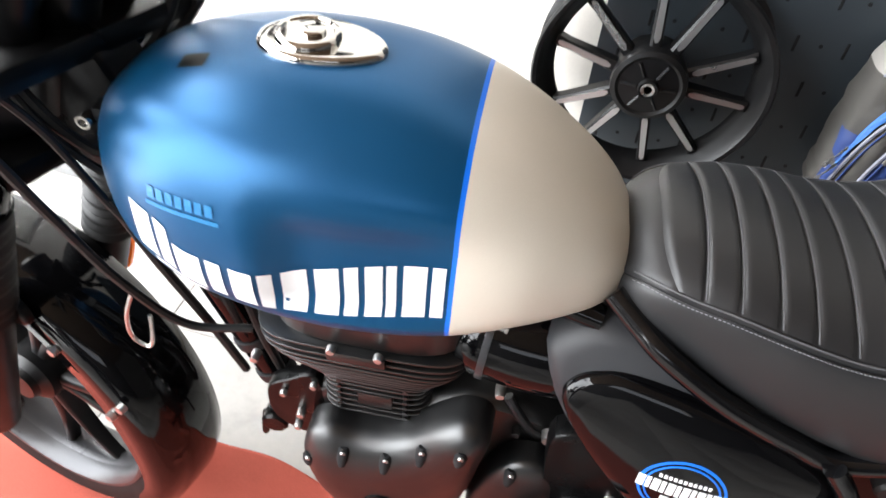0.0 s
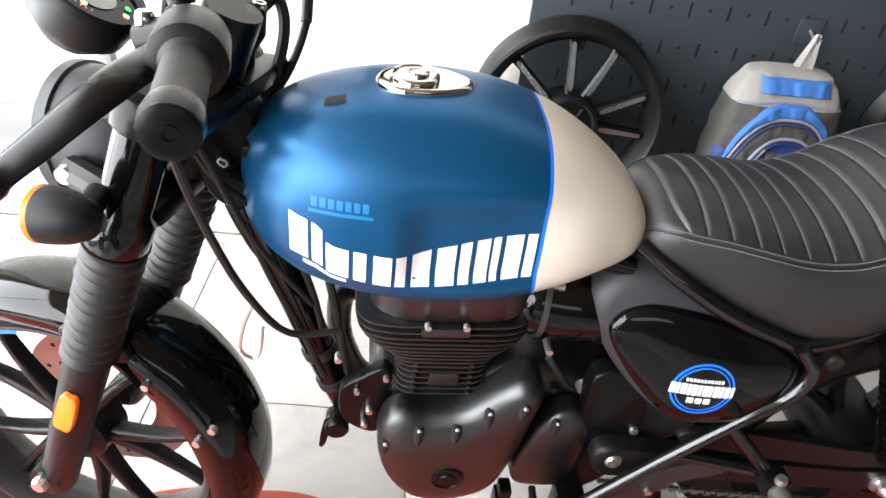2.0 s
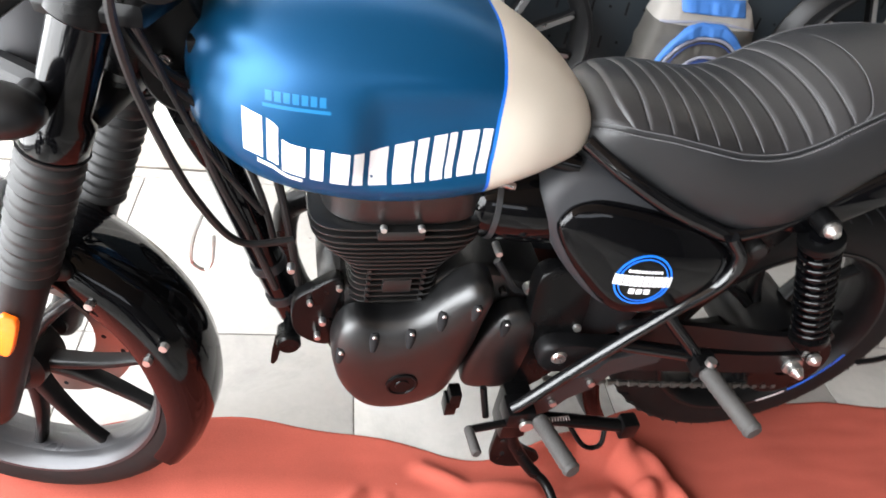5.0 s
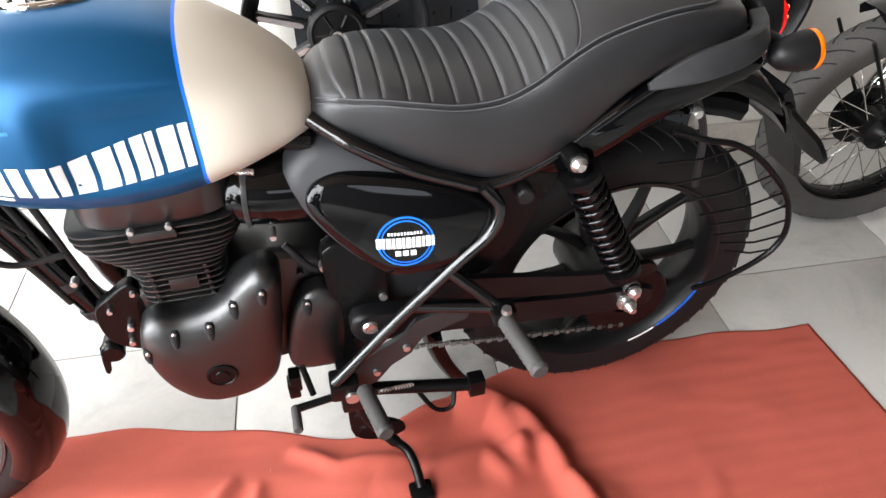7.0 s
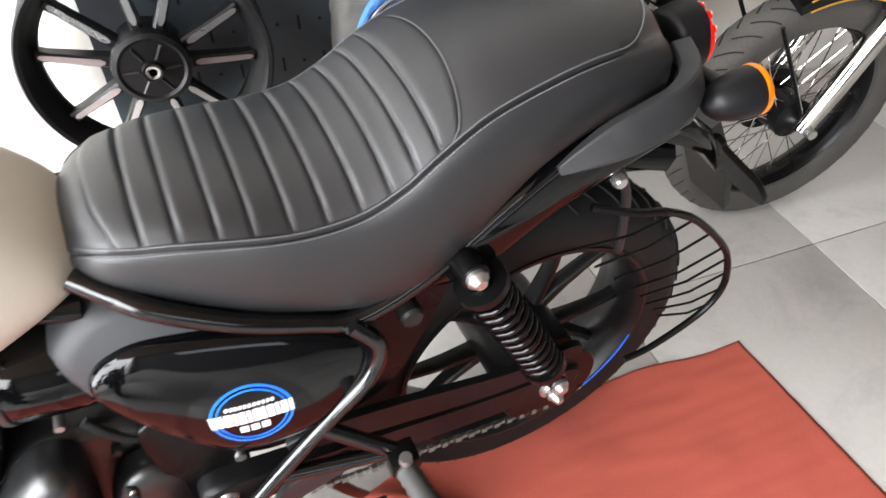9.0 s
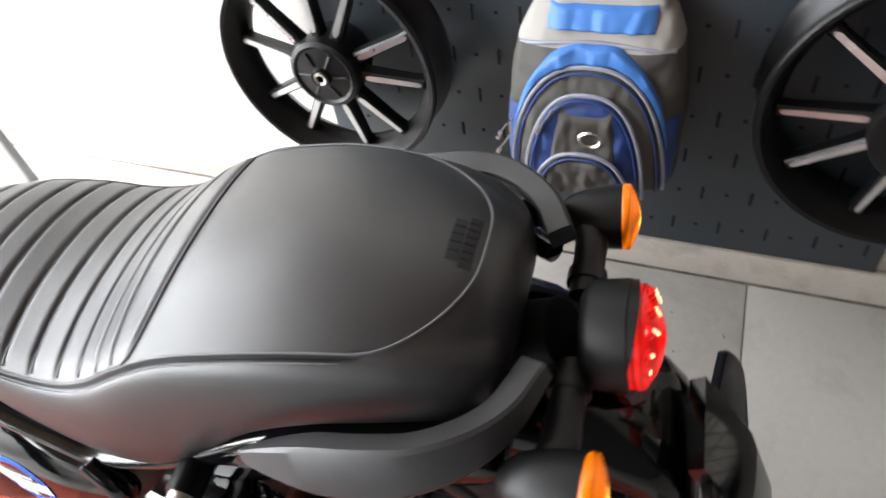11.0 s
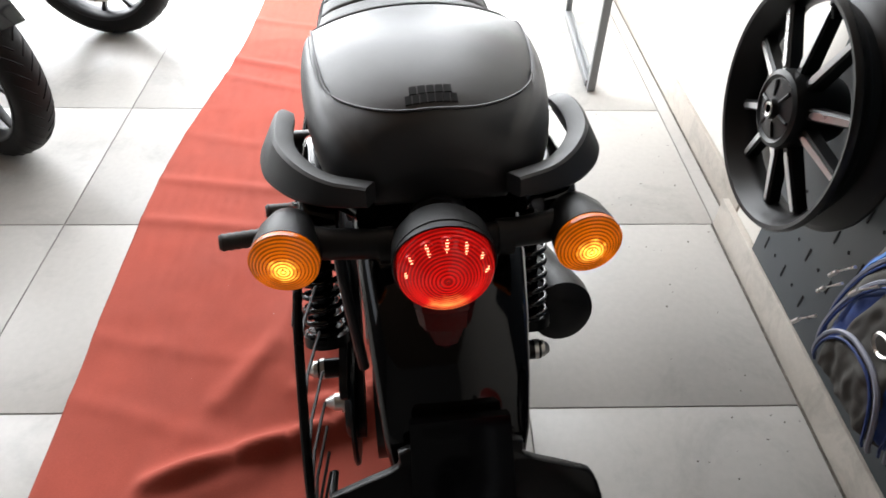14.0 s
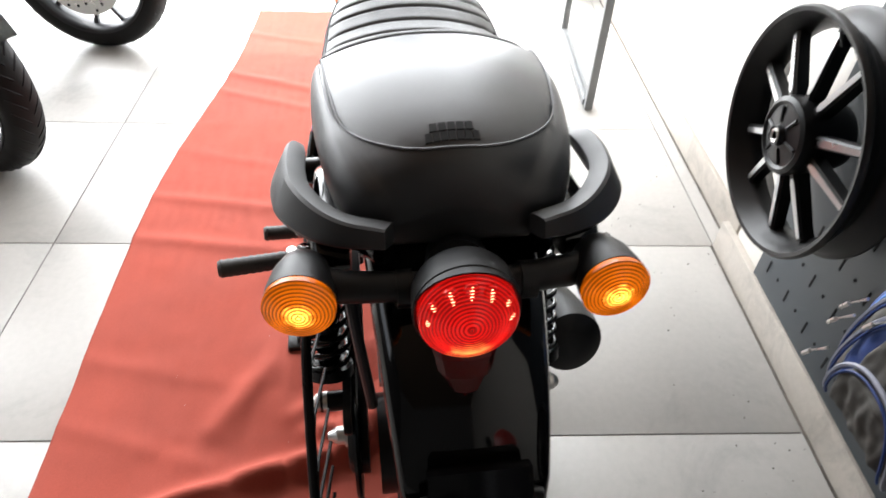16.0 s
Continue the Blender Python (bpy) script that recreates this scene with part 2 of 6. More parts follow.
def stained(m, scale, lo, hi, dark, seed):
    """Adds scuffs and dirty patches with shapes of their own to a material's base colour."""
    nt = m.node_tree
    b = nt.nodes["Principled BSDF"]
    src = b.inputs["Base Color"].links[0].from_socket
    tc = nt.nodes.new("ShaderNodeTexCoord")
    geo = nt.nodes.new("ShaderNodeNewGeometry")
    ns = nt.nodes.new("ShaderNodeTexNoise")
    ns.inputs["Scale"].default_value, ns.inputs["Detail"].default_value, ns.inputs["Roughness"].default_value = scale, 8, 0.68
    ns.inputs["Distortion"].default_value = seed
    nt.links.new(geo.outputs["Position"], ns.inputs["Vector"])
    rg = nt.nodes.new("ShaderNodeMapRange")
    rg.inputs[1].default_value, rg.inputs[2].default_value, rg.inputs[3].default_value, rg.inputs[4].default_value = lo, hi, 1.0, dark
    nt.links.new(ns.outputs[0], rg.inputs[0])
    oi = nt.nodes.new("ShaderNodeObjectInfo")
    rr = nt.nodes.new("ShaderNodeMapRange")
    rr.inputs[3].default_value, rr.inputs[4].default_value = 0.93, 1.04
    nt.links.new(oi.outputs["Random"], rr.inputs[0])
    mu = nt.nodes.new("ShaderNodeMath")
    mu.operation = "MULTIPLY"
    nt.links.new(rg.outputs[0], mu.inputs[0])
    nt.links.new(rr.outputs[0], mu.inputs[1])
    sc = nt.nodes.new("ShaderNodeVectorMath")
    sc.operation = "SCALE"
    nt.links.new(src, sc.inputs[0])
    nt.links.new(mu.outputs[0], sc.inputs["Scale"])
    nt.links.new(sc.outputs[0], b.inputs["Base Color"])
    return m


TILE = stained(pbr("floor_tile_stone", (0.44, 0.425, 0.40), 0.36, 0, 60, 0.06, 0.00005, 2.2, rvary=0.2), 3.2, 0.52, 0.74, 0.72, 0.6)
GROUT = pbr("grout", (0.20, 0.185, 0.17), 0.9, 0, 300, 0.2)
SKIRT = stained(pbr("skirting_tile", (0.46, 0.42, 0.37), 0.4, 0, 80, 0.08, 0.0001, 5, rvary=0.2), 9, 0.48, 0.70, 0.72, 0.8)
PAINTW = pbr("wall_white_paint", (0.60, 0.58, 0.545), 0.75, 0, 150, 0.03, 0.0003, 1.5)
PAINTG = stained(pbr("wall_pillar_paint", (0.66, 0.63, 0.58), 0.75, 0, 150, 0.04, 0.0003, 1.5), 5, 0.55, 0.75, 0.85, 0.4)
CEIL = pbr("ceiling_brown_paint", (0.11, 0.072, 0.045), 0.85, 0, 100, 0.05)
# for walls out of view, darkened to hold down bounced light
UNSEENDARK = pbr("unseen_wall_bounce_dark", (0.05, 0.048, 0.046), 0.8, 0, 150, 0.05, 0.0003, 1.5)
PANEL = pbr("panel_steel_grey", (0.031, 0.040, 0.048), 0.42, 0.0, 500, 0.1, 0.00005, 5)
# near-black painted in for shade in holes and grooves; also colours embossed blocks
SHADEMARK = pbr("hole_shade_and_mark_dark", (0.004, 0.004, 0.005), 0.9)
CLOTH = pbr("red_felt_carpet", (0.385, 0.081, 0.056), 0.92, 0, 500, 0.18, 0.0006, 5, spec=0.25)
FRAMEGREY = pbr("door_frame_grey", (0.20, 0.205, 0.21), 0.4, 0.2, 300, 0.08)


def lens_mat(name, c, color, core, r, glow, axis_c=None):
    """A lit lamp lens: coloured plastic with fine rings, brighter round the bulb behind it (tail lens: round a painted
    low highlight).
    """
    m = pbr(name, color, 0.14, 0, 600, 0.1, 0.0003, 30, spec=0.35)
    nt = m.node_tree
    b = nt.nodes["Principled BSDF"]
    tc = nt.nodes.new("ShaderNodeTexCoord")
    d = nt.nodes.new("ShaderNodeVectorMath")
    d.operation = "DISTANCE"
    d.inputs[1].default_value = c
    nt.links.new(tc.outputs["Object"], d.inputs[0])
    ns = nt.nodes.new("ShaderNodeTexNoise")
    ns.inputs["Scale"].default_value, ns.inputs["Detail"].default_value = 120, 4
    nt.links.new(tc.outputs["Object"], ns.inputs["Vector"])
    wob = nt.nodes.new("ShaderNodeMath")
    wob.operation, wob.inputs[1].default_value, wob.inputs[2].default_value = "MULTIPLY_ADD", r * 0.45, -r * 0.22
    nt.links.new(ns.outputs[0], wob.inputs[0])
    add = nt.nodes.new("ShaderNodeMath")
    add.operation = "ADD"
    nt.links.new(d.outputs["Value"], add.inputs[0])
    nt.links.new(wob.outputs[0], add.inputs[1])
    ramp = nt.nodes.new("ShaderNodeValToRGB")
    e = ramp.color_ramp.elements
    e[0].position, e[0].color = 0.05, (*core, 1)
    e[1].position, e[1].color = 1.0, (color[0] * glow, color[1] * glow, color[2] * glow, 1)
    k = ramp.color_ramp.elements.new(0.42)
    k.color = (color[0] * glow * 2.2, color[1] * glow * 2.2, color[2] * glow * 2.2, 1)
    rg = nt.nodes.new("ShaderNodeMapRange")
    rg.inputs[1].default_value, rg.inputs[2].default_value = 0.0, r * 1.1
    nt.links.new(add.outputs[0], rg.inputs[0])
    nt.links.new(rg.outputs[0], ramp.inputs[0])
    dr = nt.nodes.new("ShaderNodeVectorMath")
    dr.operation = "DISTANCE"
    dr.inputs[1].default_value = axis_c or c
    nt.links.new(tc.outputs["Object"], dr.inputs[0])
    w = nt.nodes.new("ShaderNodeMath")
    w.operation, w.inputs[1].default_value = "MULTIPLY", 2 * math.pi / 0.0031
    nt.links.new(dr.outputs["Value"], w.inputs[0])
    sn = nt.nodes.new("ShaderNodeMath")
    sn.operation = "SINE"
    nt.links.new(w.outputs[0], sn.inputs[0])
    st = nt.nodes.new("ShaderNodeMapRange")
    st.inputs[1].default_value, st.inputs[2].default_value, st.inputs[3].default_value, st.inputs[4].default_value = -1, 1, 0.18, 1.6
    nt.links.new(sn.outputs[0], st.inputs[0])
    out = ramp.outputs[0]
    nt.links.new(out, b.inputs["Emission Color"])
    nt.links.new(st.outputs[0], b.inputs["Emission Strength"])
    return m


LED = pbr("lit_led_red", (1.0, 0.42, 0.22), 0.4, 0, 300, 0.05, emit=4.0)

# ---- the room ----


def structure(name, M, mats, label, category="", sharp=35):
    ob = link_mesh(name, M, mats, None, "", sharp)
    return tagged(ob, label=label, category=category or name.split("_")[0], kind="structure")


FX0, FX1, FY0, FY1 = -1.86, 5.0, -5.5, 0.81     # inside of the showroom
G = 0.0017                                      # half a joint

floor = structure("floor", box(FX0, FX1, FY0, FY1, -0.12, -0.004), GROUT, "pale stone floor tiles with dark joints", "floor")
structure("wall_north", box(FX0, 0.06, 0.81, 1.0, -0.1, 3.2), PAINTW, "off-white painted showroom wall beside the shop front", "wall")
structure("wall_pillar", box(0.06, 5.0, 0.765, 1.0, -0.1, 3.2, 0.004), PAINTG, "pale grey painted pillar wall behind the wheels", "wall")
# side wall out of view; its high opening is made up for the fill lamp
structure("wall_south", box(FX0, FX1, -5.7, -5.5, -0.1, 1.9).join(box(FX0, FX1, -5.7, -5.5, 2.7, 3.2)).join(
    box(FX0, -0.3, -5.7, -5.5, 1.9, 2.7)).join(box(2.3, FX1, -5.7, -5.5, 1.9, 2.7)), UNSEENDARK, "unseen side wall, darkened to cut bounce, opening added for fill", "wall")
# unseen wall added dark so that black parts reflect little
structure("wall_east", box(5.0, 5.2, -5.7, 1.0, -0.1, 3.2), UNSEENDARK, "unseen back wall, darkened to keep reflections low", "wall")
structure("wall_west", box(-2.06, -1.86, 0.66, 1.0, -0.1, 3.2).join(box(-2.06, -1.86, -5.7, -5.3, -0.1, 3.2)).join(
    box(-2.06, -1.86, -5.3, 0.66, 3.14, 3.2)), PAINTW, "wall round the wide glazed shop front", "wall")
structure("ceiling", box(-2.06, 5.2, -5.7, 1.0, 3.2, 3.35), CEIL, "plain brown painted ceiling", "ceiling")
structure("ground", box(-60, -1.86, -60, 60, -0.16, -0.06), pbr("pavement_concrete", (0.55, 0.54, 0.52), 0.8, 0, 30, 0.1, 0.0005, 2), "bright concrete forecourt outside", "ground")

# ---- the motorcycle ----
bike = new("motorcycle")
bike.matrix_basis = pose(0.80, -0.055, 0.003, 1.3, 0, 5.0)
tagged(bike, label="blue and cream roadster motorcycle on its side stand", category="motorcycle")

RAKE = radians(21)
SD = Vector((math.sin(RAKE), 0, math.cos(RAKE)))
SP = Vector((-1.085, 0, 0.93))
STEER = Matrix.Translation(SP) @ Matrix.Rotation(radians(-16), 4, SD) @ Matrix.Translation(-SP)


def steered(M):
    M.v = [(STEER @ Vector(p))[:] for p in M.v]
    return M


def lerp_table(tab, u):
    """Smooth values from rows (u, a, b, ...)."""
    for i in range(len(tab) - 1):
        if u <= tab[i + 1][0] or i == len(tab) - 2:
            p0, p1, p2, p3 = tab[max(i - 1, 0)], tab[i], tab[i + 1], tab[min(i + 2, len(tab) - 1)]
            t = min(1, max(0, (u - p1[0]) / (p2[0] - p1[0])))
            out = []
            for k in range(1, len(p1)):
                m1 = (p2[k] - p0[k]) / (p2[0] - p0[0]) * (p2[0] - p1[0])
                m2 = (p3[k] - p1[k]) / (p3[0] - p1[0]) * (p2[0] - p1[0])
                out.append((2 * t ** 3 - 3 * t * t + 1) * p1[k] + (t ** 3 - 2 * t * t + t) * m1 + (3 * t * t - 2 * t ** 3) * p2[k] + (t ** 3 - t * t) * m2)
            return out


def smooth01(x):
    x = min(1, max(0, x))
    return x * x * (3 - 2 * x)


# tank: u, top, bottom, half width
TANK = [(-1.054, 0.848, 0.808, 0.02), (-1.046, 0.880, 0.776, 0.058), (-1.015, 0.912, 0.740, 0.097), (-0.965, 0.935, 0.713, 0.126), (-0.90, 0.949, 0.696, 0.141),
        (-0.83, 0.953, 0.687, 0.146), (-0.76, 0.947, 0.689, 0.144), (-0.70, 0.931, 0.698, 0.137), (-0.65, 0.909, 0.712, 0.124), (-0.595, 0.874, 0.731, 0.102),
        (-0.555, 0.838, 0.748, 0.078), (-0.533, 0.806, 0.762, 0.048), (-0.525, 0.792, 0.772, 0.015)]
PU, PL = 0.66, 0.70      # how full the shoulder and the belly are


def knee(u, w):
    a = smooth01((u + 0.875) / 0.05) * smooth01((-0.62 - u) / 0.12)
    b = smooth01((w - 0.745) / 0.03) * smooth01((0.885 - w) / 0.05)
    return 0.018 * a * b


def tank_ring(u, n=64):
    top, bot, hw = lerp_table(TANK, u)
    wm = bot + 0.36 * (top - bot)
    out = []
    for k in range(n):
        a = 2 * math.pi * k / n
        c, s = math.cos(a), math.sin(a)
        if s >= 0:
            v, w = hw * math.copysign(abs(c) ** PU, c), wm + (top - wm) * s ** 0.90
        else:
            v, w = hw * math.copysign(abs(c) ** PL, c), wm - (wm - bot) * (-s) ** 0.9
        v -= math.copysign(min(abs(v), knee(u, w)), v)
        out.append((u, v, w))
    return out


def tank_v(u, w):
    """The tank's left flank at (u, w)."""
    top, bot, hw = lerp_table(TANK, u)
    wm = bot + 0.36 * (top - bot)
    if w >= wm:
        s = min(1, (w - wm) / (top - wm)) ** (1 / 0.90)
        v = hw * math.sqrt(max(0, 1 - s * s)) ** PU
    else:
        s = min(1, (wm - w) / (wm - bot)) ** (1 / 0.9)
        v = hw * math.sqrt(max(0, 1 - s * s)) ** PL
    return -(v - min(v, knee(u, w)))


us = sorted(set([round(-1.054 + 0.529 * (0.5 - 0.5 * math.cos(math.pi * i / 70)), 5) for i in range(71)] + [-0.6965, -0.6920]))
SPLIT0, SPLIT1 = -0.6965, -0.6920
tank = part("fuel_tank", loft([tank_ring(u) for u in us], mi=lambda i, j: 0 if us[i] < SPLIT0 - 1e-6 else (1 if us[i] < SPLIT1 - 1e-6 else 2)), [BLUE, STRIPE, CREAM], bike,
            "satin blue tank with a cream rear and blue dividing line", 60)


def flank_bar(u0, u1, w0, w1, slant=0.0, M=None, d=0.0008):
    """A thin print that follows the tank's left flank."""
    M = M or Mesh()
    n, m = max(2, int((u1 - u0) / 0.008)), 6
    vs, fs = [], []
    for i in range(n + 1):
        for j in range(m + 1):
            w = w0(u0 + (u1 - u0) * i / n) + (w1(u0 + (u1 - u0) * i / n) - w0(u0 + (u1 - u0) * i / n)) * j / m
            u = u0 + (u1 - u0) * i / n + slant * (w - 0.8)
            vs.append((u, tank_v(u, w) - d, w))
    for i in range(n):
        for j in range(m):
            a = i * (m + 1) + j
            fs.append((a, a + m + 1, a + m + 2, a + 1))
    return M.add(vs, fs)


MARKS = [(-1.0, 0.792, 0.846), (-0.975, 0.787, 0.839), (-0.950, 0.778, 0.829), (-0.944, 0.770, 0.812), (-0.90, 0.760, 0.805), (-0.846, 0.756, 0.801),
         (-0.81, 0.757, 0.808), (-0.771, 0.760, 0.818), (-0.738, 0.763, 0.824), (-0.69, 0.768, 0.829)]


def mark_base(u):
    return lerp_table(MARKS, u)[0]


def mark_top(u):
    return lerp_table(MARKS, u)[1]


# seven plain white marks, each a broad and a narrow upright bar, and a thin stroke below the first two
cells = [(-0.987, 0.038), (-0.945, 0.046), (-0.891, 0.038), (-0.846, 0.022), (-0.817, 0.040), (-0.771, 0.028), (-0.737, 0.037)]
for u0, wd in cells:
    for a, b in ([(0.0, 0.56 * wd), (0.68 * wd, wd)] if wd > 0.025 else [(0.0, wd)]):
        part("tank_mark", flank_bar(u0 + a, u0 + b, mark_base, mark_top), WHITEPRINT, tank, "white block printed along the tank flank")
part("tank_mark", flank_bar(-0.972, -0.922, lambda u: mark_base(u) - 0.010, lambda u: mark_base(u) - 0.004), WHITEPRINT, tank, "white block printed along the tank flank")

pm = Mesh()
for k in range(7):
    flank_bar(-0.962 + k * 0.0095, -0.955 + k * 0.0095, lambda u: 0.855, lambda u: 0.866, 0, pm)
flank_bar(-0.965, -0.893, lambda u: 0.848, lambda u: 0.852, 0, pm)
part("small_print", pm, CYANPRINT, tank, "small light blue printed mark")



def tank_w(u, v):
    """Height of the tank's top at (u, v)."""
    top, bot, hw = lerp_table(TANK, u)
    wm = bot + 0.36 * (top - bot)
    return wm + (top - wm) * math.sqrt(max(0, 1 - (abs(v) / hw) ** (2 / PU))) ** 0.90


# filler cap: oval chrome plate with a round lid and key flap
def cap_ring(k, h):
    out = []
    for i in range(48):
        c, s = math.cos(2 * math.pi * i / 48), math.sin(2 * math.pi * i / 48)
        u, v = -0.838 + 0.058 * c * k, 0.036 * s * k * (1 - 0.12 * c)
        out.append((u, v, tank_w(u, v) + h))
    return out
cap = part("filler_cap", loft([cap_ring(1.0, -0.004), cap_ring(1.0, 0.003), cap_ring(0.97, 0.0052), cap_ring(0.90, 0.0062), cap_ring(0.82, 0.0054), cap_ring(0.05, 0.0054)]), CHROME, tank, "chrome oval filler cap", 50)
zc = tank_w(-0.848, 0)
lid = part("cap_lid", revolve([(0.029, 0.0), (0.029, 0.004), (0.027, 0.0065), (0.023, 0.0070), (0.022, 0.0055), (0.0, 0.0058)], (-0.850, 0, zc + 0.004), (0, 0, 1), 40), CHROME, cap, "", 50)
part("key_flap", revolve([(0.012, 0.0), (0.012, 0.003), (0.010, 0.0042), (0, 0.0045)], (-0.846, 0, zc + 0.0095), (0, 0, 1), 24), CHROME, lid, "", 50)
vs = []
for i in range(5):
    for j in range(5):
        u, v = -0.952 + 0.024 * i / 4, -0.046 + 0.018 * j / 4
        vs.append((u, v, tank_w(u, v) + 0.0008))
part("tank_label", Mesh().add(vs, [(5 * i + j, 5 * i + j + 1, 5 * i + j + 6, 5 * i + j + 5) for i in range(4) for j in range(4)]), SATIN, tank, "small dark warning label")

# seat: u, top, half width, bottom
SEAT = [(-0.552, 0.795, 0.04, 0.755), (-0.545, 0.815, 0.066, 0.752), (-0.52, 0.836, 0.090, 0.745), (-0.46, 0.842, 0.112, 0.727), (-0.40, 0.836, 0.128, 0.706), (-0.34, 0.828, 0.138, 0.685),
        (-0.285, 0.832, 0.144, 0.671), (-0.24, 0.850, 0.146, 0.674), (-0.20, 0.876, 0.145, 0.692), (-0.15, 0.902, 0.141, 0.735), (-0.09, 0.918, 0.136, 0.785), (-0.03, 0.926, 0.130, 0.812),
        (0.03, 0.924, 0.121, 0.822), (0.07, 0.918, 0.111, 0.822), (0.092, 0.910, 0.101, 0.820), (0.104, 0.899, 0.091, 0.820), (0.111, 0.882, 0.080, 0.822), (0.115, 0.862, 0.066, 0.826)]

SEAM = [(-0.552, 0.80), (-0.50, 0.92), (-0.40, 0.92), (-0.30, 0.885), (-0.15, 0.86), (-0.05, 0.85), (0.03, 0.82), (0.07, 0.76), (0.115, 0.66)]


def seam(u):
    """The seam, as a share of the half width."""
    return lerp_table(SEAM, u)[0]


def seam_drop(top, bot):
    return min(0.030, 0.28 * (top - bot))


def seat_ring(u):
    top, hw, bot = lerp_table(SEAT, u)
    h, xs = top - bot, seam(u)
    zs = top - seam_drop(top, bot)
    zm = bot + 0.30 * h
    left = [(0.90 * hw, bot), (0.955 * hw, bot + 0.06 * h), (0.985 * hw, bot + 0.14 * h), (hw, zm)]
    for k in range(1, 11):
        a = math.pi / 2 * k / 11
        left.append((xs * hw + (1 - xs) * hw * math.cos(a) ** 0.9, zm + (zs - 0.002 - zm) * math.sin(a) ** 0.85))
    lip = 0.003 * (1 - smooth01((u - 0.0) / 0.05))
    left += [((xs + 0.006) * hw, zs - lip), (xs * hw, zs + lip)]
    pts = [(u, -v, w) for v, w in left]
    for k in range(1, 20):
        x = xs * (-1 + 2 * k / 20)
        pts.append((u, hw * x, zs + lip + (top - zs - lip) * (1 - abs(x / xs) ** 2.2)))
    pts += [(u, v, w) for v, w in left[::-1]]
    return pts


su = [round(-0.552 + 0.667 * (0.5 - 0.5 * math.cos(math.pi * i / 80)), 5) for i in range(81)]
seat = part("seat", loft([seat_ring(u) for u in su]), VINYL, bike, "dark grey vinyl dual seat with a ribbed rider section", 50)


def seat_top(u, f):
    """A point of the seat's top; f runs from seam (-1) to seam (1)."""
    top, hw, bot = lerp_table(SEAT, u)
    zs = top - seam_drop(top, bot)
    lip = 0.003 * (1 - smooth01((u - 0.0) / 0.05))
    return hw * seam(u) * f, zs + lip + (top - zs - lip) * (1 - abs(f) ** 2.2)


# ribbed panel: flat ribs running across, parted by narrow creases
RIBS = [-0.516, -0.478, -0.448, -0.414, -0.3835, -0.349, -0.3155, -0.282, -0.251, -0.223, -0.199, -0.186]


def crease(k, f):
    """The u of crease k at f, bowed to the rear towards the pillion part."""
    return RIBS[k] + (0.030 if k == len(RIBS) - 1 else 0.0) * math.sqrt(max(0, 1 - f * f)) + (0.018 * abs(f) ** 4 if k == 0 else 0)


vs, fs, nx, per = [], [], 28, 12
nr = len(RIBS) - 1
for k in range(nr):
    for i in range(per + (1 if k == nr - 1 else 0)):
        for j in range(nx + 1):
            f = 0.985 * (-1 + 2 * j / nx)
            u = crease(k, f) + (crease(k + 1, f) - crease(k, f)) * i / per
            v, w = seat_top(u, f)
            q = i / per
            rib = min(1, math.sin(math.pi * q) * 2.2) ** 0.6 if 0 < i < per else 0
            w += 0.0006 + 0.0040 * rib * min(1, 9 * (1 - abs(f)))
            vs.append((u, v, w))
for i in range(nr * per):
    for j in range(nx):
        a = i * (nx + 1) + j
        fs.append((a, a + nx + 1, a + nx + 2, a + 1))
part("ribbed_panel", Mesh().add(vs, fs), VINYL, seat, "quilted panel of crosswise ribs", 80)
for k in range(1, nr):
    line = []
    for j in range(nx + 1):
        f = 0.975 * (-1 + 2 * j / nx)
        u = crease(k, f) + 0.0012
        v, w = seat_top(u, f)
        line.append((u, v, w + 0.0024))
    part("rib_piping", tube(line, 0.0008, 5), PIPING, seat)
for sgn in (-1, 1):
    line = []
    for i in range(150):
        u = -0.535 + 0.555 * i / 149
        v, w = seat_top(u, sgn)
        line.append((u, v * 1.004, w + 0.0008))
    part("seam_piping", tube(line, 0.0010, 6), PIPING, seat)
    st = Mesh()
    for i in range(0, 148):
        a, b = Vector(line[i]), Vector(line[i + 1])
        o = Vector((0, sgn * 0.0040, -0.0070))
        tube([a + o, a.lerp(b, 0.55) + o], 0.0008, 4, st)
    part("stitching", st, THREAD, seat)
for pts, st in (([(crease(nr, f), f) for f in [-1 + j / 20 for j in range(41)]], 0.0012),
                ([(0.020 + 0.071 * (1 - abs(math.cos(math.pi * j / 40)) ** 3.2) ** 0.6, -math.cos(math.pi * j / 40)) for j in range(41)], 0.0012)):
    line = []
    for u, f in pts:
        v, w = seat_top(u, f)
        line.append((u, v, w + 0.001))
    part("seam_piping", tube(line, st, 6), PIPING, seat)
# embossed blocks near the seat's end
for ua, cnt, wid in ((0.065, 5, 0.0068), (0.0755, 7, 0.0058)):
    for k in range(cnt):
        vc = -0.004 + (k - (cnt - 1) / 2) * (wid + 0.0011)
        vs = []
        for u in (ua, ua + 0.009):
            for v in (vc - wid / 2, vc + wid / 2):
                t, hw, b = lerp_table(SEAT, u)
                x, w = seat_top(u, v / hw / seam(u))
                vs.append((u, v, w + 0.0012))
        vs += [(p[0], p[1], p[2] - 0.003) for p in vs]
        part("embossed_block", Mesh().add(vs, [(0, 1, 3, 2), (0, 4, 5, 1), (1, 5, 7, 3), (3, 7, 6, 2), (2, 6, 4, 0)]), SHADEMARK, seat)

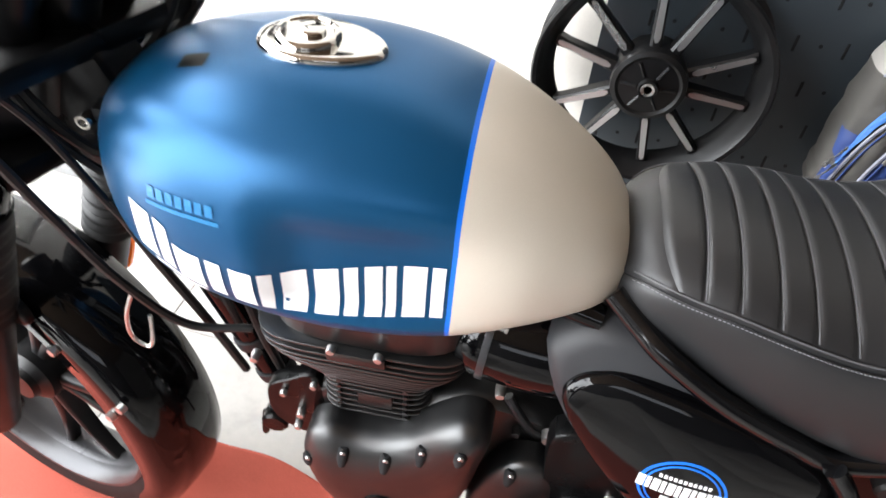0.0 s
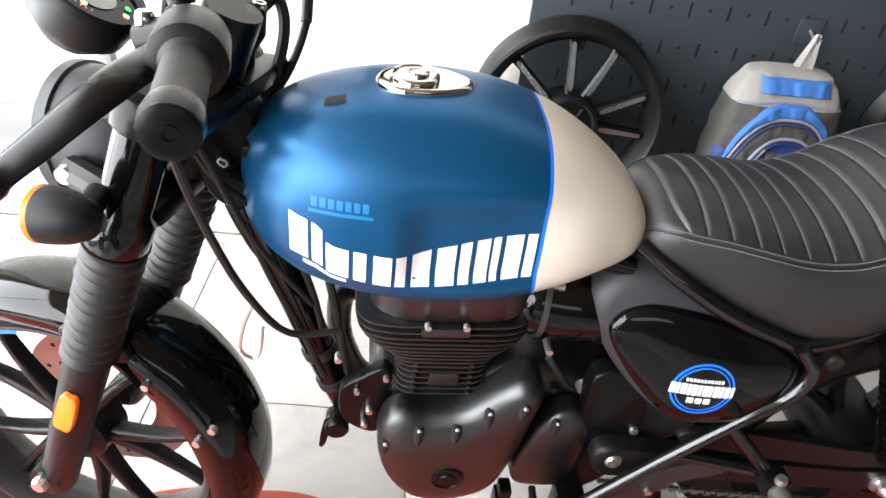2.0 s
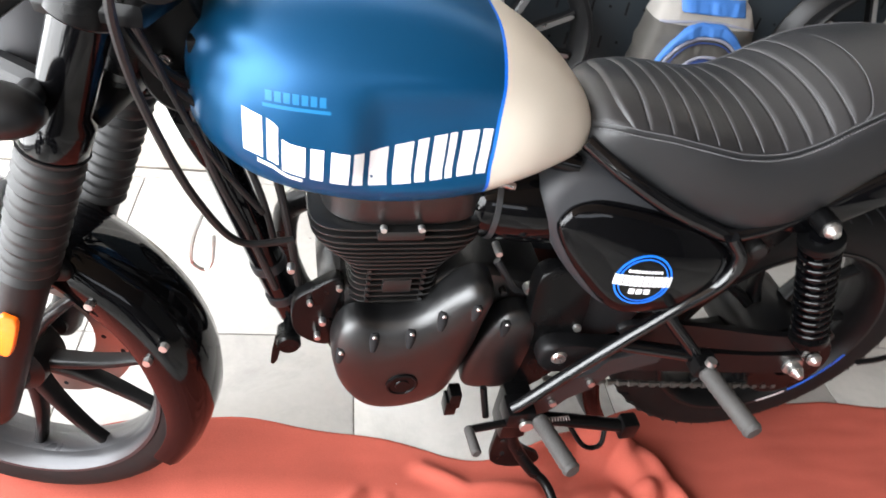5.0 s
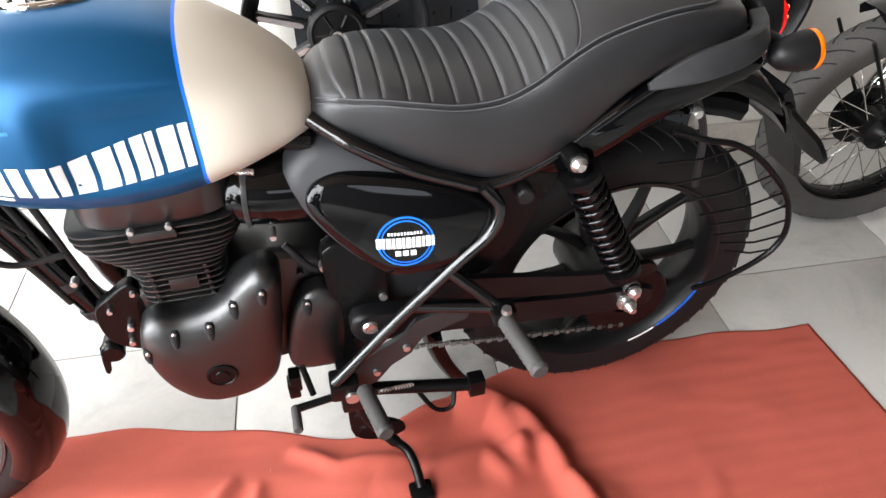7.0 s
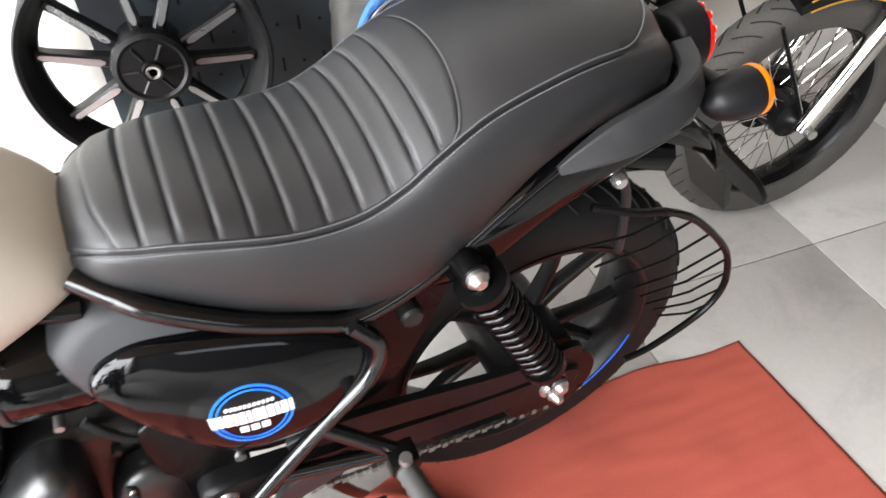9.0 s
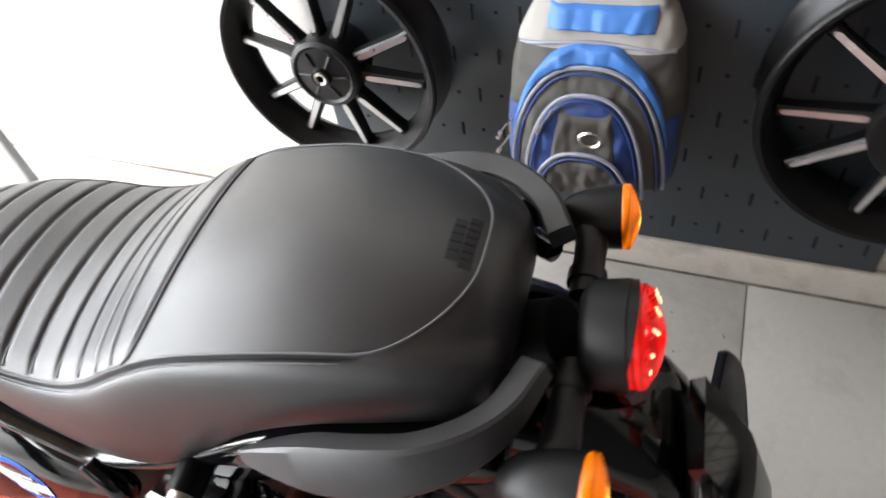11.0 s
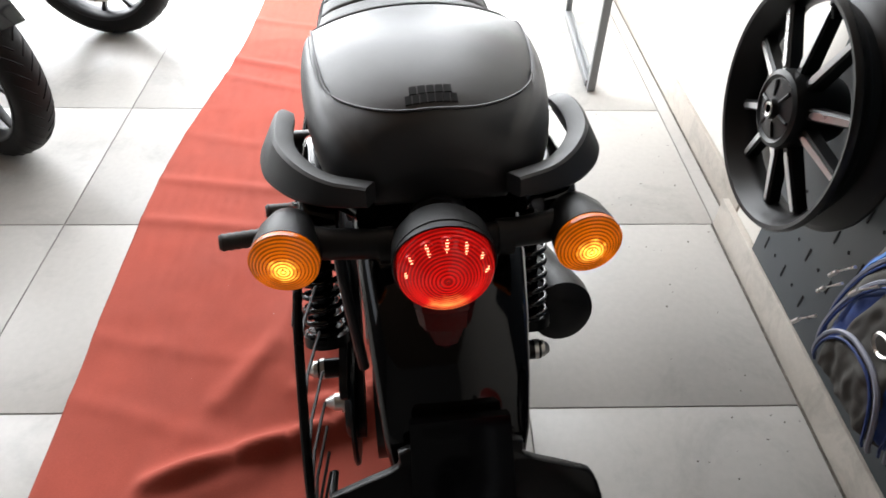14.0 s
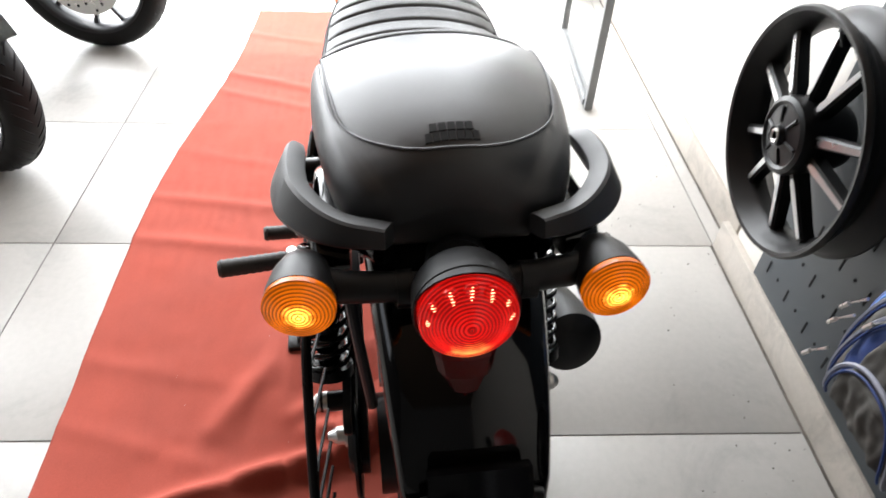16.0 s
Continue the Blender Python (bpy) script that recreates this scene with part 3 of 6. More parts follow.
# ---- wheels ----


def tyre_mesh(R, r, half, n=72):
    prof = []
    for k in range(13):
        a = math.pi * k / 12
        prof.append((r + (R - r) * (0.08 + 0.92 * math.sin(a) ** 0.55), -half * math.cos(a) * (1.0 if 0 < k < 12 else 0.85)))
    return [(r - 0.004, -half * 0.8)] + prof + [(r - 0.004, half * 0.8)]


def tyre(o, axis, R, r, half, M=None):
    return revolve(tyre_mesh(R, r, half), o, axis, 96, M, True)


def tread(o, axis, R, half, count, M=None):
    """Slanted thin dark bars laid on the crown, their colour standing for groove shade."""
    M = M or Mesh()
    a, b = frame_of(axis)
    d, o = Vector(axis).normalized(), Vector(o)
    for k in range(count):
        for sgn in (-1, 1):
            pts = []
            for s in range(6):
                x = sgn * half * (0.12 + 0.14 * s)
                ang = 2 * math.pi * (k + (0.5 if sgn > 0 else 0)) / count + 0.03 * s
                rr = R - (R * 0.34) * (1 - math.sqrt(max(0, 1 - (x / half) ** 2)) ** 0.55) * 0.72 + 0.0006
                pts.append(o + d * x + (a * math.cos(ang) + b * math.sin(ang)) * rr)
            tube(pts, 0.0022, 4, M)
    return M


def rim_mesh(o, axis, r, half, M=None):
    """Rim barrel with raised lips."""
    p = [(r, -half), (r + 0.006, -half), (r + 0.006, -half + 0.004), (r - 0.004, -half + 0.012), (r - 0.016, -half * 0.35), (r - 0.016, half * 0.35), (r - 0.004, half - 0.012), (r + 0.006, half - 0.004),
         (r + 0.006, half), (r, half), (r - 0.006, half - 0.006), (r - 0.012, half * 0.6), (r - 0.018, 0), (r - 0.012, -half * 0.6), (r - 0.006, -half + 0.006)]
    return revolve(p, o, axis, 80, M, True)


def spoke(o, axis, ang0, ang1, r0, r1, w0, w1, t0, t1, off0=0.0, off1=0.0, M=None):
    """A tapered spoke from hub to rim with a raised ridge."""
    a, b = frame_of(axis)
    d, o = Vector(axis).normalized(), Vector(o)
    rings = []
    for s in range(7):
        f = s / 6
        ang = ang0 + (ang1 - ang0) * f
        rr = r0 + (r1 - r0) * f
        e = a * math.cos(ang) + b * math.sin(ang)
        tdir = -a * math.sin(ang) + b * math.cos(ang)
        c = o + e * rr + d * (off0 + (off1 - off0) * f)
        wd, th = w0 + (w1 - w0) * f + 0.006 * (f > 0.9), t0 + (t1 - t0) * f
        rings.append([c + tdir * x * wd + d * y * th for x, y in ((-0.5, -0.35), (-0.28, -0.5), (0.28, -0.5), (0.5, -0.35), (0.5, 0.4), (0, 0.5), (-0.5, 0.4))])
    return loft(rings, True, True, None, M)


def road_wheel(name, o, axis, R, r, half, parent, xf=lambda M: M, phase=0.0, tint=None, label="", rim=None):
    ty = part(name, xf(tyre(o, axis, R, r, half)), RUBBER, parent, label, 60)
    tagged(part("tread_groove_shade", xf(tread(o, axis, R, half, 44)), SHADEMARK, ty), kind="stuff")
    part("rim", xf(rim_mesh(o, axis, r, half * 0.9)), rim or tint or RIMBLK, ty, "", 50)
    for k in range(5):
        for sg in (-1, 1):
            a0 = phase + 2 * math.pi * k / 5
            part("spoke", xf(spoke(o, axis, a0 + sg * 0.08, a0 + sg * 0.28, 0.04, r - 0.014, 0.021, 0.0115, 0.034, 0.022)), tint or RIMBLK, ty, "", 50)
    part("hub", xf(revolve([(0.0, -0.05), (0.03, -0.05), (0.034, -0.04), (0.05, -0.03), (0.052, 0.03), (0.034, 0.04), (0.03, 0.05), (0, 0.05)], o, axis, 36)), tint or RIMBLK, ty)
    return ty


RA, RR = Vector((0.0, 0, 0.322)), 0.320
FA, FR = Vector((-1.352, 0, 0.302)), 0.296
rear_wheel = road_wheel("rear_wheel", RA, (0, 1, 0), RR, 0.228, 0.068, bike, phase=0.3, label="black alloy rear wheel with a wide road tyre")
front_wheel = road_wheel("front_wheel", FA, (0, 1, 0), FR, 0.232, 0.054, bike, steered, 0.1, label="black alloy front wheel turned to one side", rim=RIMSAT)

# brake disc on the far side and coloured rim tapes
def disc_mesh(o, r0, r1, v, t):
    return revolve([(r0, v), (r1, v), (r1, v + t), (r0, v + t)], o, (0, 1, 0), 60, None, True)
part("brake_disc", steered(disc_mesh(FA, 0.085, 0.15, 0.062, 0.005)), DISC, front_wheel, "drilled steel brake disc")
# dark discs on the uncut steel, painted for shade in the drillings
for k in range(30):
    a, rr = 2 * math.pi * k / 30, 0.10 + 0.016 * (k % 3)
    part("disc_hole_shade", steered(revolve([(0.0, 0), (0.0045, 0)], FA + Vector((rr * math.cos(a), 0.0612, rr * math.sin(a))), (0, 1, 0), 10)), SHADEMARK, front_wheel)
def rim_tape(o, r, v, a0, a1, wd):
    vs, fs, n = [], [], 20
    for i in range(n + 1):
        a = a0 + (a1 - a0) * i / n
        for q in (0, wd):
            vs.append((o[0] + (r + q) * math.cos(a), o[1] + v, o[2] + (r + q) * math.sin(a)))
    return Mesh().add(vs, [(2 * i, 2 * i + 1, 2 * i + 3, 2 * i + 2) for i in range(n)])
part("rim_tape", steered(rim_tape(FA, 0.2235, -0.0465, radians(100), radians(150), 0.006)), STRIPE, front_wheel, "blue rim tape")
part("rim_tape", rim_tape(RA, 0.2225, -0.0622, radians(-52), radians(-16), 0.008), STRIPE, rear_wheel, "blue rim tape")
part("rim_tape", rim_tape(RA, 0.2235, -0.0622, radians(-70), radians(-54), 0.006), WHITEPRINT, rear_wheel, "white print on the rim")

from mathutils.bvhtree import BVHTree

# ---- engine ----


def outline(pts, steps=5):
    return [(p.x, p.y) for p in ring_pts([(a, b, 0) for a, b in pts], steps)]


UW = ((1, 0, 0), (0, 0, 1))       # plates with these axes face the left side (towards -v)


def left_plate(pts, v, thick, bev, dome=0.0, steps=5):
    return plate(outline(pts, steps), (0, v, 0), *UW, thick, bev, None, dome)


engine = part("engine", left_plate([(-0.875, 0.50), (-0.885, 0.40), (-0.85, 0.31), (-0.77, 0.27), (-0.62, 0.275), (-0.53, 0.30), (-0.50, 0.38), (-0.50, 0.46), (-0.56, 0.515), (-0.65, 0.535), (-0.74, 0.505), (-0.81, 0.50)], 0.13, 0.190, 0.02), CASEBLK, bike, "satin black single-cylinder engine with cooling fins")
cover = pillow(outline([(-0.862, 0.455), (-0.872, 0.395), (-0.850, 0.310), (-0.800, 0.250), (-0.733, 0.246), (-0.673, 0.284), (-0.646, 0.390), (-0.636, 0.470), (-0.630, 0.525), (-0.642, 0.550), (-0.668, 0.553), (-0.697, 0.530), (-0.740, 0.484), (-0.793, 0.470), (-0.835, 0.476)], 6), [(-0.81, 0.375), (-0.75, 0.375), (-0.69, 0.440), (-0.660, 0.515)], -0.066, 0.064, 0.024)
part("clutch_cover", cover, CASEBLK, engine, "rounded satin black side cover", 50)
spr = pillow(outline([(-0.637, 0.385), (-0.619, 0.440), (-0.596, 0.471), (-0.558, 0.471), (-0.533, 0.425), (-0.540, 0.315), (-0.556, 0.280), (-0.632, 0.285), (-0.647, 0.325)], 5), [(-0.582, 0.430), (-0.590, 0.330)], -0.066, 0.046, 0.026)
part("sprocket_cover", spr, CASEBLK, engine, "", 50)


def face_v(M, u, w):
    """Where a line across the bike at (u, w) meets the left face of a gathered mesh."""
    hit = BVHTree.FromPolygons(M.v, M.f).ray_cast(Vector((u, -1, w)), Vector((0, 1, 0)))
    return hit[0].y if hit[0] is not None else -0.1


# dark slugs bulging from the covers, coloured in place of recess shade
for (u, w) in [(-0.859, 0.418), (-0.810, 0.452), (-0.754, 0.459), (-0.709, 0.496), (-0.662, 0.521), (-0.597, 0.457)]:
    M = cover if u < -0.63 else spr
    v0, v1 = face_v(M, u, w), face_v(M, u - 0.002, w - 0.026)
    part("bolt_recess_shade", tube([(u, v0 + 0.0035, w + 0.006), (u, v0 + 0.0022, w), (u - 0.001, (v0 + v1) / 2 + 0.0018, w - 0.012), (u - 0.002, v1 + 0.0030, w - 0.026)], [0.005, 0.0085, 0.0080, 0.005], 12), SHADEMARK, engine)
    part("cover_bolt", revolve([(0.0, 0.006), (0.0028, 0.006), (0.0040, 0.0045), (0.0043, -0.003)], (u, v0, w + 0.001), (0, -1, 0), 12), STEEL, engine)
badge_o = Vector((-0.758, face_v(cover, -0.758, 0.345) - 0.001, 0.345))
part("cover_roundel", revolve([(0.026, -0.004), (0.026, 0.002), (0.023, 0.003), (0.021, 0.001), (0.012, 0.001), (0.011, 0.003), (0, 0.003)], badge_o, (0, -1, 0), 32), SATIN, engine, "round embossed emblem")


def fin_ring(cu, hu, hv, w, n=40, p=0.36):
    out = []
    for k in range(n):
        a = 2 * math.pi * k / n
        c, s = math.cos(a), math.sin(a)
        out.append((cu + hu * math.copysign(abs(c) ** p, c), hv * math.copysign(abs(s) ** p, s), w))
    return out


cyl = Mesh()
loft([fin_ring(-0.776, 0.056, 0.064, 0.47), fin_ring(-0.776, 0.060, 0.066, 0.60), fin_ring(-0.776, 0.088, 0.088, 0.66), fin_ring(-0.776, 0.088, 0.088, 0.71)], M=cyl)
part("cylinder", cyl, FINS, engine)
for k in range(15):
    w = 0.487 + 0.0121 * k
    g = smooth01((k - 4) / 9)
    hu, hv, cu = 0.070 + 0.054 * g, 0.078 + 0.030 * g, -0.780 - 0.008 * g
    f = loft([fin_ring(cu, hu - 0.001, hv - 0.001, w - 0.0018), fin_ring(cu, hu, hv, w - 0.001), fin_ring(cu, hu, hv, w + 0.001), fin_ring(cu, hu - 0.001, hv - 0.001, w + 0.0018)])
    part("cooling_fin", f, FINS, engine)
part("rocker_cover", loft([fin_ring(-0.782, 0.106, 0.100, 0.660, p=0.5), fin_ring(-0.782, 0.113, 0.104, 0.667, p=0.5), fin_ring(-0.782, 0.112, 0.102, 0.735, p=0.5), fin_ring(-0.782, 0.092, 0.085, 0.752, p=0.5)]), CASEBLK, engine)
for u in (-0.815, -0.764):
    part("head_bolt", revolve([(0, 0.004), (0.0042, 0.004), (0.005, 0.002), (0.005, -0.004)], (u, -0.113, 0.664), (0, -1, 0), 12), STEEL, engine)
part("head_boss", box(-0.822, -0.757, -0.112, -0.095, 0.642, 0.658, 0.003), FINS, engine)
for u in (-0.822, -0.740):
    for k in range(6):
        w = 0.493 + 0.0121 * k
        part("fin_pin", tube([(u, -0.064, w + 0.0004), (u, -0.0805, w + 0.0004)], 0.0032, 8), FINS, engine)
part("cylinder_plate", box(-0.800, -0.756, -0.080, -0.066, 0.508, 0.535, 0.003), FINS, engine)
# crankcase joint plates and mounts
part("front_mount", left_plate([(-0.90, 0.50), (-0.93, 0.47), (-0.925, 0.40), (-0.87, 0.37), (-0.85, 0.45), (-0.86, 0.52)], -0.04, 0.02, 0.004), SATIN, engine)
for (u, w) in [(-0.905, 0.475), (-0.862, 0.505)]:
    part("mount_bolt", revolve([(0, 0.004), (0.0040, 0.004), (0.0048, 0.002), (0.0048, -0.004)], (u, -0.065, w), (0, -1, 0), 8), STEEL, engine)
# intake and throttle body
part("intake_duct", tube(curve([(-0.70, -0.02, 0.665), (-0.655, -0.040, 0.662), (-0.600, -0.048, 0.658), (-0.53, -0.045, 0.652)]), [0.040 + 0.018 * smooth01(k / 8) for k in range(25)], 28), GLOSS, engine, "gloss black intake duct")
part("hose_clamp", revolve([(0.0575, -0.004), (0.0600, -0.004), (0.0605, 0.0), (0.0600, 0.004), (0.0575, 0.004)], (-0.650, -0.042, 0.662), (0.98, -0.14, -0.05), 40, None, True), RIMSAT, engine, "dark steel hose clamp")
part("clamp_screw", tube([(-0.662, -0.078, 0.716), (-0.636, -0.084, 0.714)], 0.0050, 10), STEEL, engine)
part("duct_bolt", revolve([(0, 0.006), (0.005, 0.006), (0.006, 0.003), (0.006, -0.02)], (-0.630, -0.076, 0.585), (0, -1, 0), 10), STEEL, engine)
part("sensor_bracket", tube(curve([(-0.618, -0.052, 0.545), (-0.600, -0.060, 0.520), (-0.580, -0.058, 0.490), (-0.560, -0.055, 0.478)]), 0.0065, 10), RAIL, engine, "curved grey bracket")
part("case_bolt", revolve([(0, 0.006), (0.005, 0.006), (0.006, 0.003), (0.006, -0.01)], (-0.600, -0.066, 0.490), (0, -1, 0), 10), RIMGREY, engine)

# ---- frame ----
fr = part("frame", tube(curve([(-1.06, 0, 0.86), (-1.03, 0, 0.72), (-0.965, 0, 0.50), (-0.925, 0, 0.385)]), 0.0245, 16), GLOSS, bike, "gloss black tubular steel frame")
part("head_gusset", left_plate([(-1.075, 0.86), (-1.085, 0.80), (-1.055, 0.71), (-1.035, 0.69), (-1.02, 0.74), (-1.0, 0.80), (-0.98, 0.85)], 0.02, 0.04, 0.004), GLOSS, fr)
part("head_tube", tube([SP - SD * 0.11, SP + SD * 0.10], 0.032, 20), SATIN, fr)
for sgn in (-1, 1):
    part("backbone_tube", tube(curve([(-1.06, 0.0, 0.86), (-0.95, sgn * 0.03, 0.80), (-0.70, sgn * 0.05, 0.765), (-0.55, sgn * 0.075, 0.745)]), 0.014, 12), GLOSS, fr)
    part("seat_rail", tube(curve([(-0.548, sgn * 0.074, 0.783), (-0.519, sgn * 0.094, 0.766), (-0.491, sgn * 0.112, 0.751), (-0.4255, sgn * 0.128, 0.7155), (-0.357, sgn * 0.135, 0.686), (-0.300, sgn * 0.138, 0.670), (-0.20, sgn * 0.13, 0.70), (-0.08, sgn * 0.12, 0.77), (0.06, sgn * 0.11, 0.815), (0.13, sgn * 0.07, 0.83)]), 0.0115, 12), TUBEBLK, fr)
    part("loop_tube", tube(curve([(-0.315, sgn * 0.150, 0.676), (-0.290, sgn * 0.160, 0.64), (-0.305, sgn * 0.165, 0.595), (-0.36, sgn * 0.168, 0.545), (-0.46, sgn * 0.172, 0.445), (-0.555, sgn * 0.178, 0.345), (-0.575, sgn * 0.178, 0.325)]), 0.0105, 12), TUBEBLK, fr)
    part("peg_stay", tube([(-0.372, sgn * 0.168, 0.535), (-0.285, sgn * 0.190, 0.445)], 0.011, 12), TUBEBLK, fr)
    part("peg_stay", tube([(-0.435, sgn * 0.170, 0.470), (-0.30, sgn * 0.188, 0.452)], 0.010, 12), TUBEBLK, fr)
part("pivot_plate", left_plate([(-0.56, 0.56), (-0.48, 0.55), (-0.46, 0.45), (-0.47, 0.34), (-0.52, 0.28), (-0.56, 0.30), (-0.555, 0.42)], -0.075, 0.03, 0.004), SATIN, fr)
part("pivot_nut", revolve([(0, 0.022), (0.011, 0.022), (0.014, 0.018), (0.014, 0.006), (0.024, 0.006), (0.025, 0.0), (0.025, -0.02)], (-0.500, -0.118, 0.399), (0, -1, 0), 24), STEEL, fr, "large steel pivot nut")
part("frame_bolt", revolve([(0, 0.008), (0.009, 0.008), (0.010, 0.004), (0.010, -0.006)], (-0.559, -0.070, 0.500), (0, -1, 0), 12), STEEL, fr)
part("frame_bolt", revolve([(0, 0.006), (0.007, 0.006), (0.008, -0.006)], (-0.47, -0.105, 0.440), (0, -1, 0), 12), STEEL, fr)
part("seat_bolt", revolve([(0, 0.006), (0.008, 0.006), (0.010, 0.002), (0.010, -0.006)], (-0.553, -0.068, 0.742), (0, -1, 0), 12), STEEL, fr)

part("lower_cover", left_plate([(-0.515, 0.470), (-0.500, 0.490), (-0.460, 0.540), (-0.395, 0.535), (-0.350, 0.470), (-0.365, 0.400), (-0.414, 0.385), (-0.464, 0.400), (-0.505, 0.432)], -0.066, 0.018, 0.005), RAIL, fr, "dark grey cover below the side panel")
part("rubber_stud", revolve([(0, 0.014), (0.012, 0.014), (0.015, 0.010), (0.015, -0.02)], (-0.238, -0.125, 0.632), (0, -1, 0), 20), GRIPRUB, fr)
part("inner_guard", left_plate([(-0.33, 0.68), (-0.20, 0.72), (-0.155, 0.70), (-0.20, 0.60), (-0.25, 0.50), (-0.31, 0.46), (-0.36, 0.50), (-0.34, 0.60)], -0.095, 0.02, 0.005), SATIN, fr)
for u, w in ((-0.645, 0.245), (-0.650, 0.225)):
    part("stand_clip", box(u - 0.012, u + 0.010, -0.105, -0.075, w - 0.02, w + 0.02, 0.004), SATIN, fr)
for u, w, r in ((-0.43, 0.315, 0.006), (-0.40, 0.515, 0.007)):
    part("frame_bolt", revolve([(0, 0.006), (r * 0.85, 0.006), (r, 0.003), (r, -0.008)], (u, -0.098, w), (0, -1, 0), 10), STEEL, fr)

for p, d in (((-0.9655, 0, 0.502), (0.065, 0, -0.22)), ((-0.944, 0, 0.435), (0.04, 0, -0.115))):
    q = Vector(d).normalized() * 0.008
    part("tube_clamp", tube([Vector(p) - q, Vector(p) + q], 0.0275, 18), RIMGREY, fr)
part("horn", tube([(-0.936, -0.015, 0.362), (-0.936, -0.050, 0.362), (-0.936, -0.054, 0.362)], [0.019, 0.020, 0.017], 20), SATIN, fr, "small black horn below the downtube")
part("hanging_tang", left_plate([(-0.957, 0.37), (-0.945, 0.37), (-0.955, 0.31), (-0.966, 0.305)], -0.036, 0.004, 0.001, 0, 2), SATIN, fr)
for u, w in ((-0.885, 0.432), (-0.892, 0.398), (-0.933, 0.548)):
    part("frame_bolt", revolve([(0, 0.005), (0.0048, 0.005), (0.0058, 0.003), (0.0058, -0.01)], (u, -0.066, w), (0, -1, 0), 10), STEEL, fr)

# ---- side panels ----
SIDE = [(-0.572, 0.668), (-0.566, 0.690), (-0.545, 0.705), (-0.505, 0.711), (-0.42, 0.697), (-0.35, 0.672), (-0.302, 0.645), (-0.288, 0.620), (-0.300, 0.590), (-0.345, 0.553), (-0.40, 0.541), (-0.465, 0.543), (-0.52, 0.590), (-0.556, 0.635)]
SURR = [(-0.596, 0.690), (-0.590, 0.722), (-0.560, 0.747), (-0.52, 0.752), (-0.47, 0.740), (-0.40, 0.722), (-0.33, 0.692), (-0.286, 0.655), (-0.274, 0.620), (-0.290, 0.582), (-0.335, 0.545), (-0.40, 0.530), (-0.47, 0.532), (-0.53, 0.580), (-0.575, 0.640)]
for sgn, nm in ((-1, "left"), (1, "right")):
    m0 = plate(outline(SURR), (0, 0, 0), *UW, 0.05, 0.024)
    m1 = plate(outline(SIDE), (0, -0.045, 0), *UW, 0.018, 0.008, None, 0.012)
    for M in (m0, m1):
        M.v = [(u, (v - 0.076 - 0.02 * smooth01((u + 0.6) / 0.25) + 0.22 * (w - 0.61)) * (1 if sgn < 0 else -1), w) for u, v, w in M.v]
    sp = part("side_panel", m0, BOWL, bike, "matte black surround with a gloss black panel", 50)
    part("gloss_insert", m1, GLOSS, sp, "gloss black domed insert", 60)
    if sgn < 0:
        bo = Vector((-0.437, 0.0, 0.606))
        tree = BVHTree.FromPolygons(m1.v, m1.f)

        def laid(M):
            """Lays a flat mark, modelled round v = 0, on the insert's face."""
            out = []
            for u, v, w in M.v:
                h = tree.ray_cast(Vector((u, -1, w)), Vector((0, 1, 0)))
                out.append((u, h[0].y + v - 0.0003, w))
            M.v = out
            return M

        def disc_ring(r0, r1):
            return laid(revolve([(r0, 0.0), (r1, 0.0), (r1, 0.0006), (r0, 0.0006)], bo, (0, -1, 0), 64, None, True))

        def bar(u0, u1, w0, w1):
            return laid(box(bo.x + u0, bo.x + u1, -0.0012, -0.0002, bo.z + w0, bo.z + w1))
        part("roundel_ring", disc_ring(0.0405, 0.0435), STRIPE, sp, "blue ring of the side badge")
        part("roundel_ring", disc_ring(0.0355, 0.0375), STRIPE, sp)
        for k in range(6):
            u0 = -0.0440 + k * 0.0148
            part("badge_bar", bar(u0, u0 + 0.0072, -0.009, 0.009), WHITEPRINT, sp, "white bar across the side badge")
            part("badge_bar", bar(u0 + 0.0088, u0 + 0.0130, -0.009, 0.009), WHITEPRINT, sp)
        for k in range(3):
            u0 = -0.017 + k * 0.0115
            part("badge_bar", bar(u0, u0 + 0.0085, -0.023, -0.014), WHITEPRINT, sp)
        for k in range(11):
            u0 = -0.026 + k * 0.0048
            part("badge_bar", bar(u0, u0 + 0.0030, 0.014, 0.0185), WHITEPRINT, sp)

# ---- rear end ----
sw = part("swingarm", left_plate([(-0.52, 0.425), (-0.40, 0.415), (-0.10, 0.372), (0.03, 0.362), (0.05, 0.336), (0.03, 0.312), (-0.12, 0.322), (-0.42, 0.358), (-0.52, 0.365)], -0.105, 0.03, 0.010), MATTE, bike, "black box-section swingarm")
mr = left_plate([(-0.52, 0.425), (-0.40, 0.415), (-0.10, 0.372), (0.03, 0.362), (0.05, 0.336), (0.03, 0.312), (-0.12, 0.322), (-0.42, 0.358), (-0.52, 0.365)], 0.135, 0.03, 0.006)
part("swingarm_side", mr, SATIN, sw)
part("chain_guard", left_plate([(-0.40, 0.475), (-0.30, 0.47), (-0.08, 0.425), (0.02, 0.43), (0.03, 0.40), (-0.10, 0.385), (-0.38, 0.44)], -0.125, 0.012, 0.003), MATTE, sw)
part("axle_nut", revolve([(0, 0.03), (0.006, 0.03), (0.012, 0.018), (0.014, 0.016), (0.014, 0.004), (0.02, 0.004), (0.02, -0.02)], (-0.008, -0.136, 0.336), (0, -1, 0), 16), STEEL, sw)
CHAIN = pbr("oiled_chain_steel", (0.30, 0.28, 0.26), 0.32, 0.95, 400, 0.2)
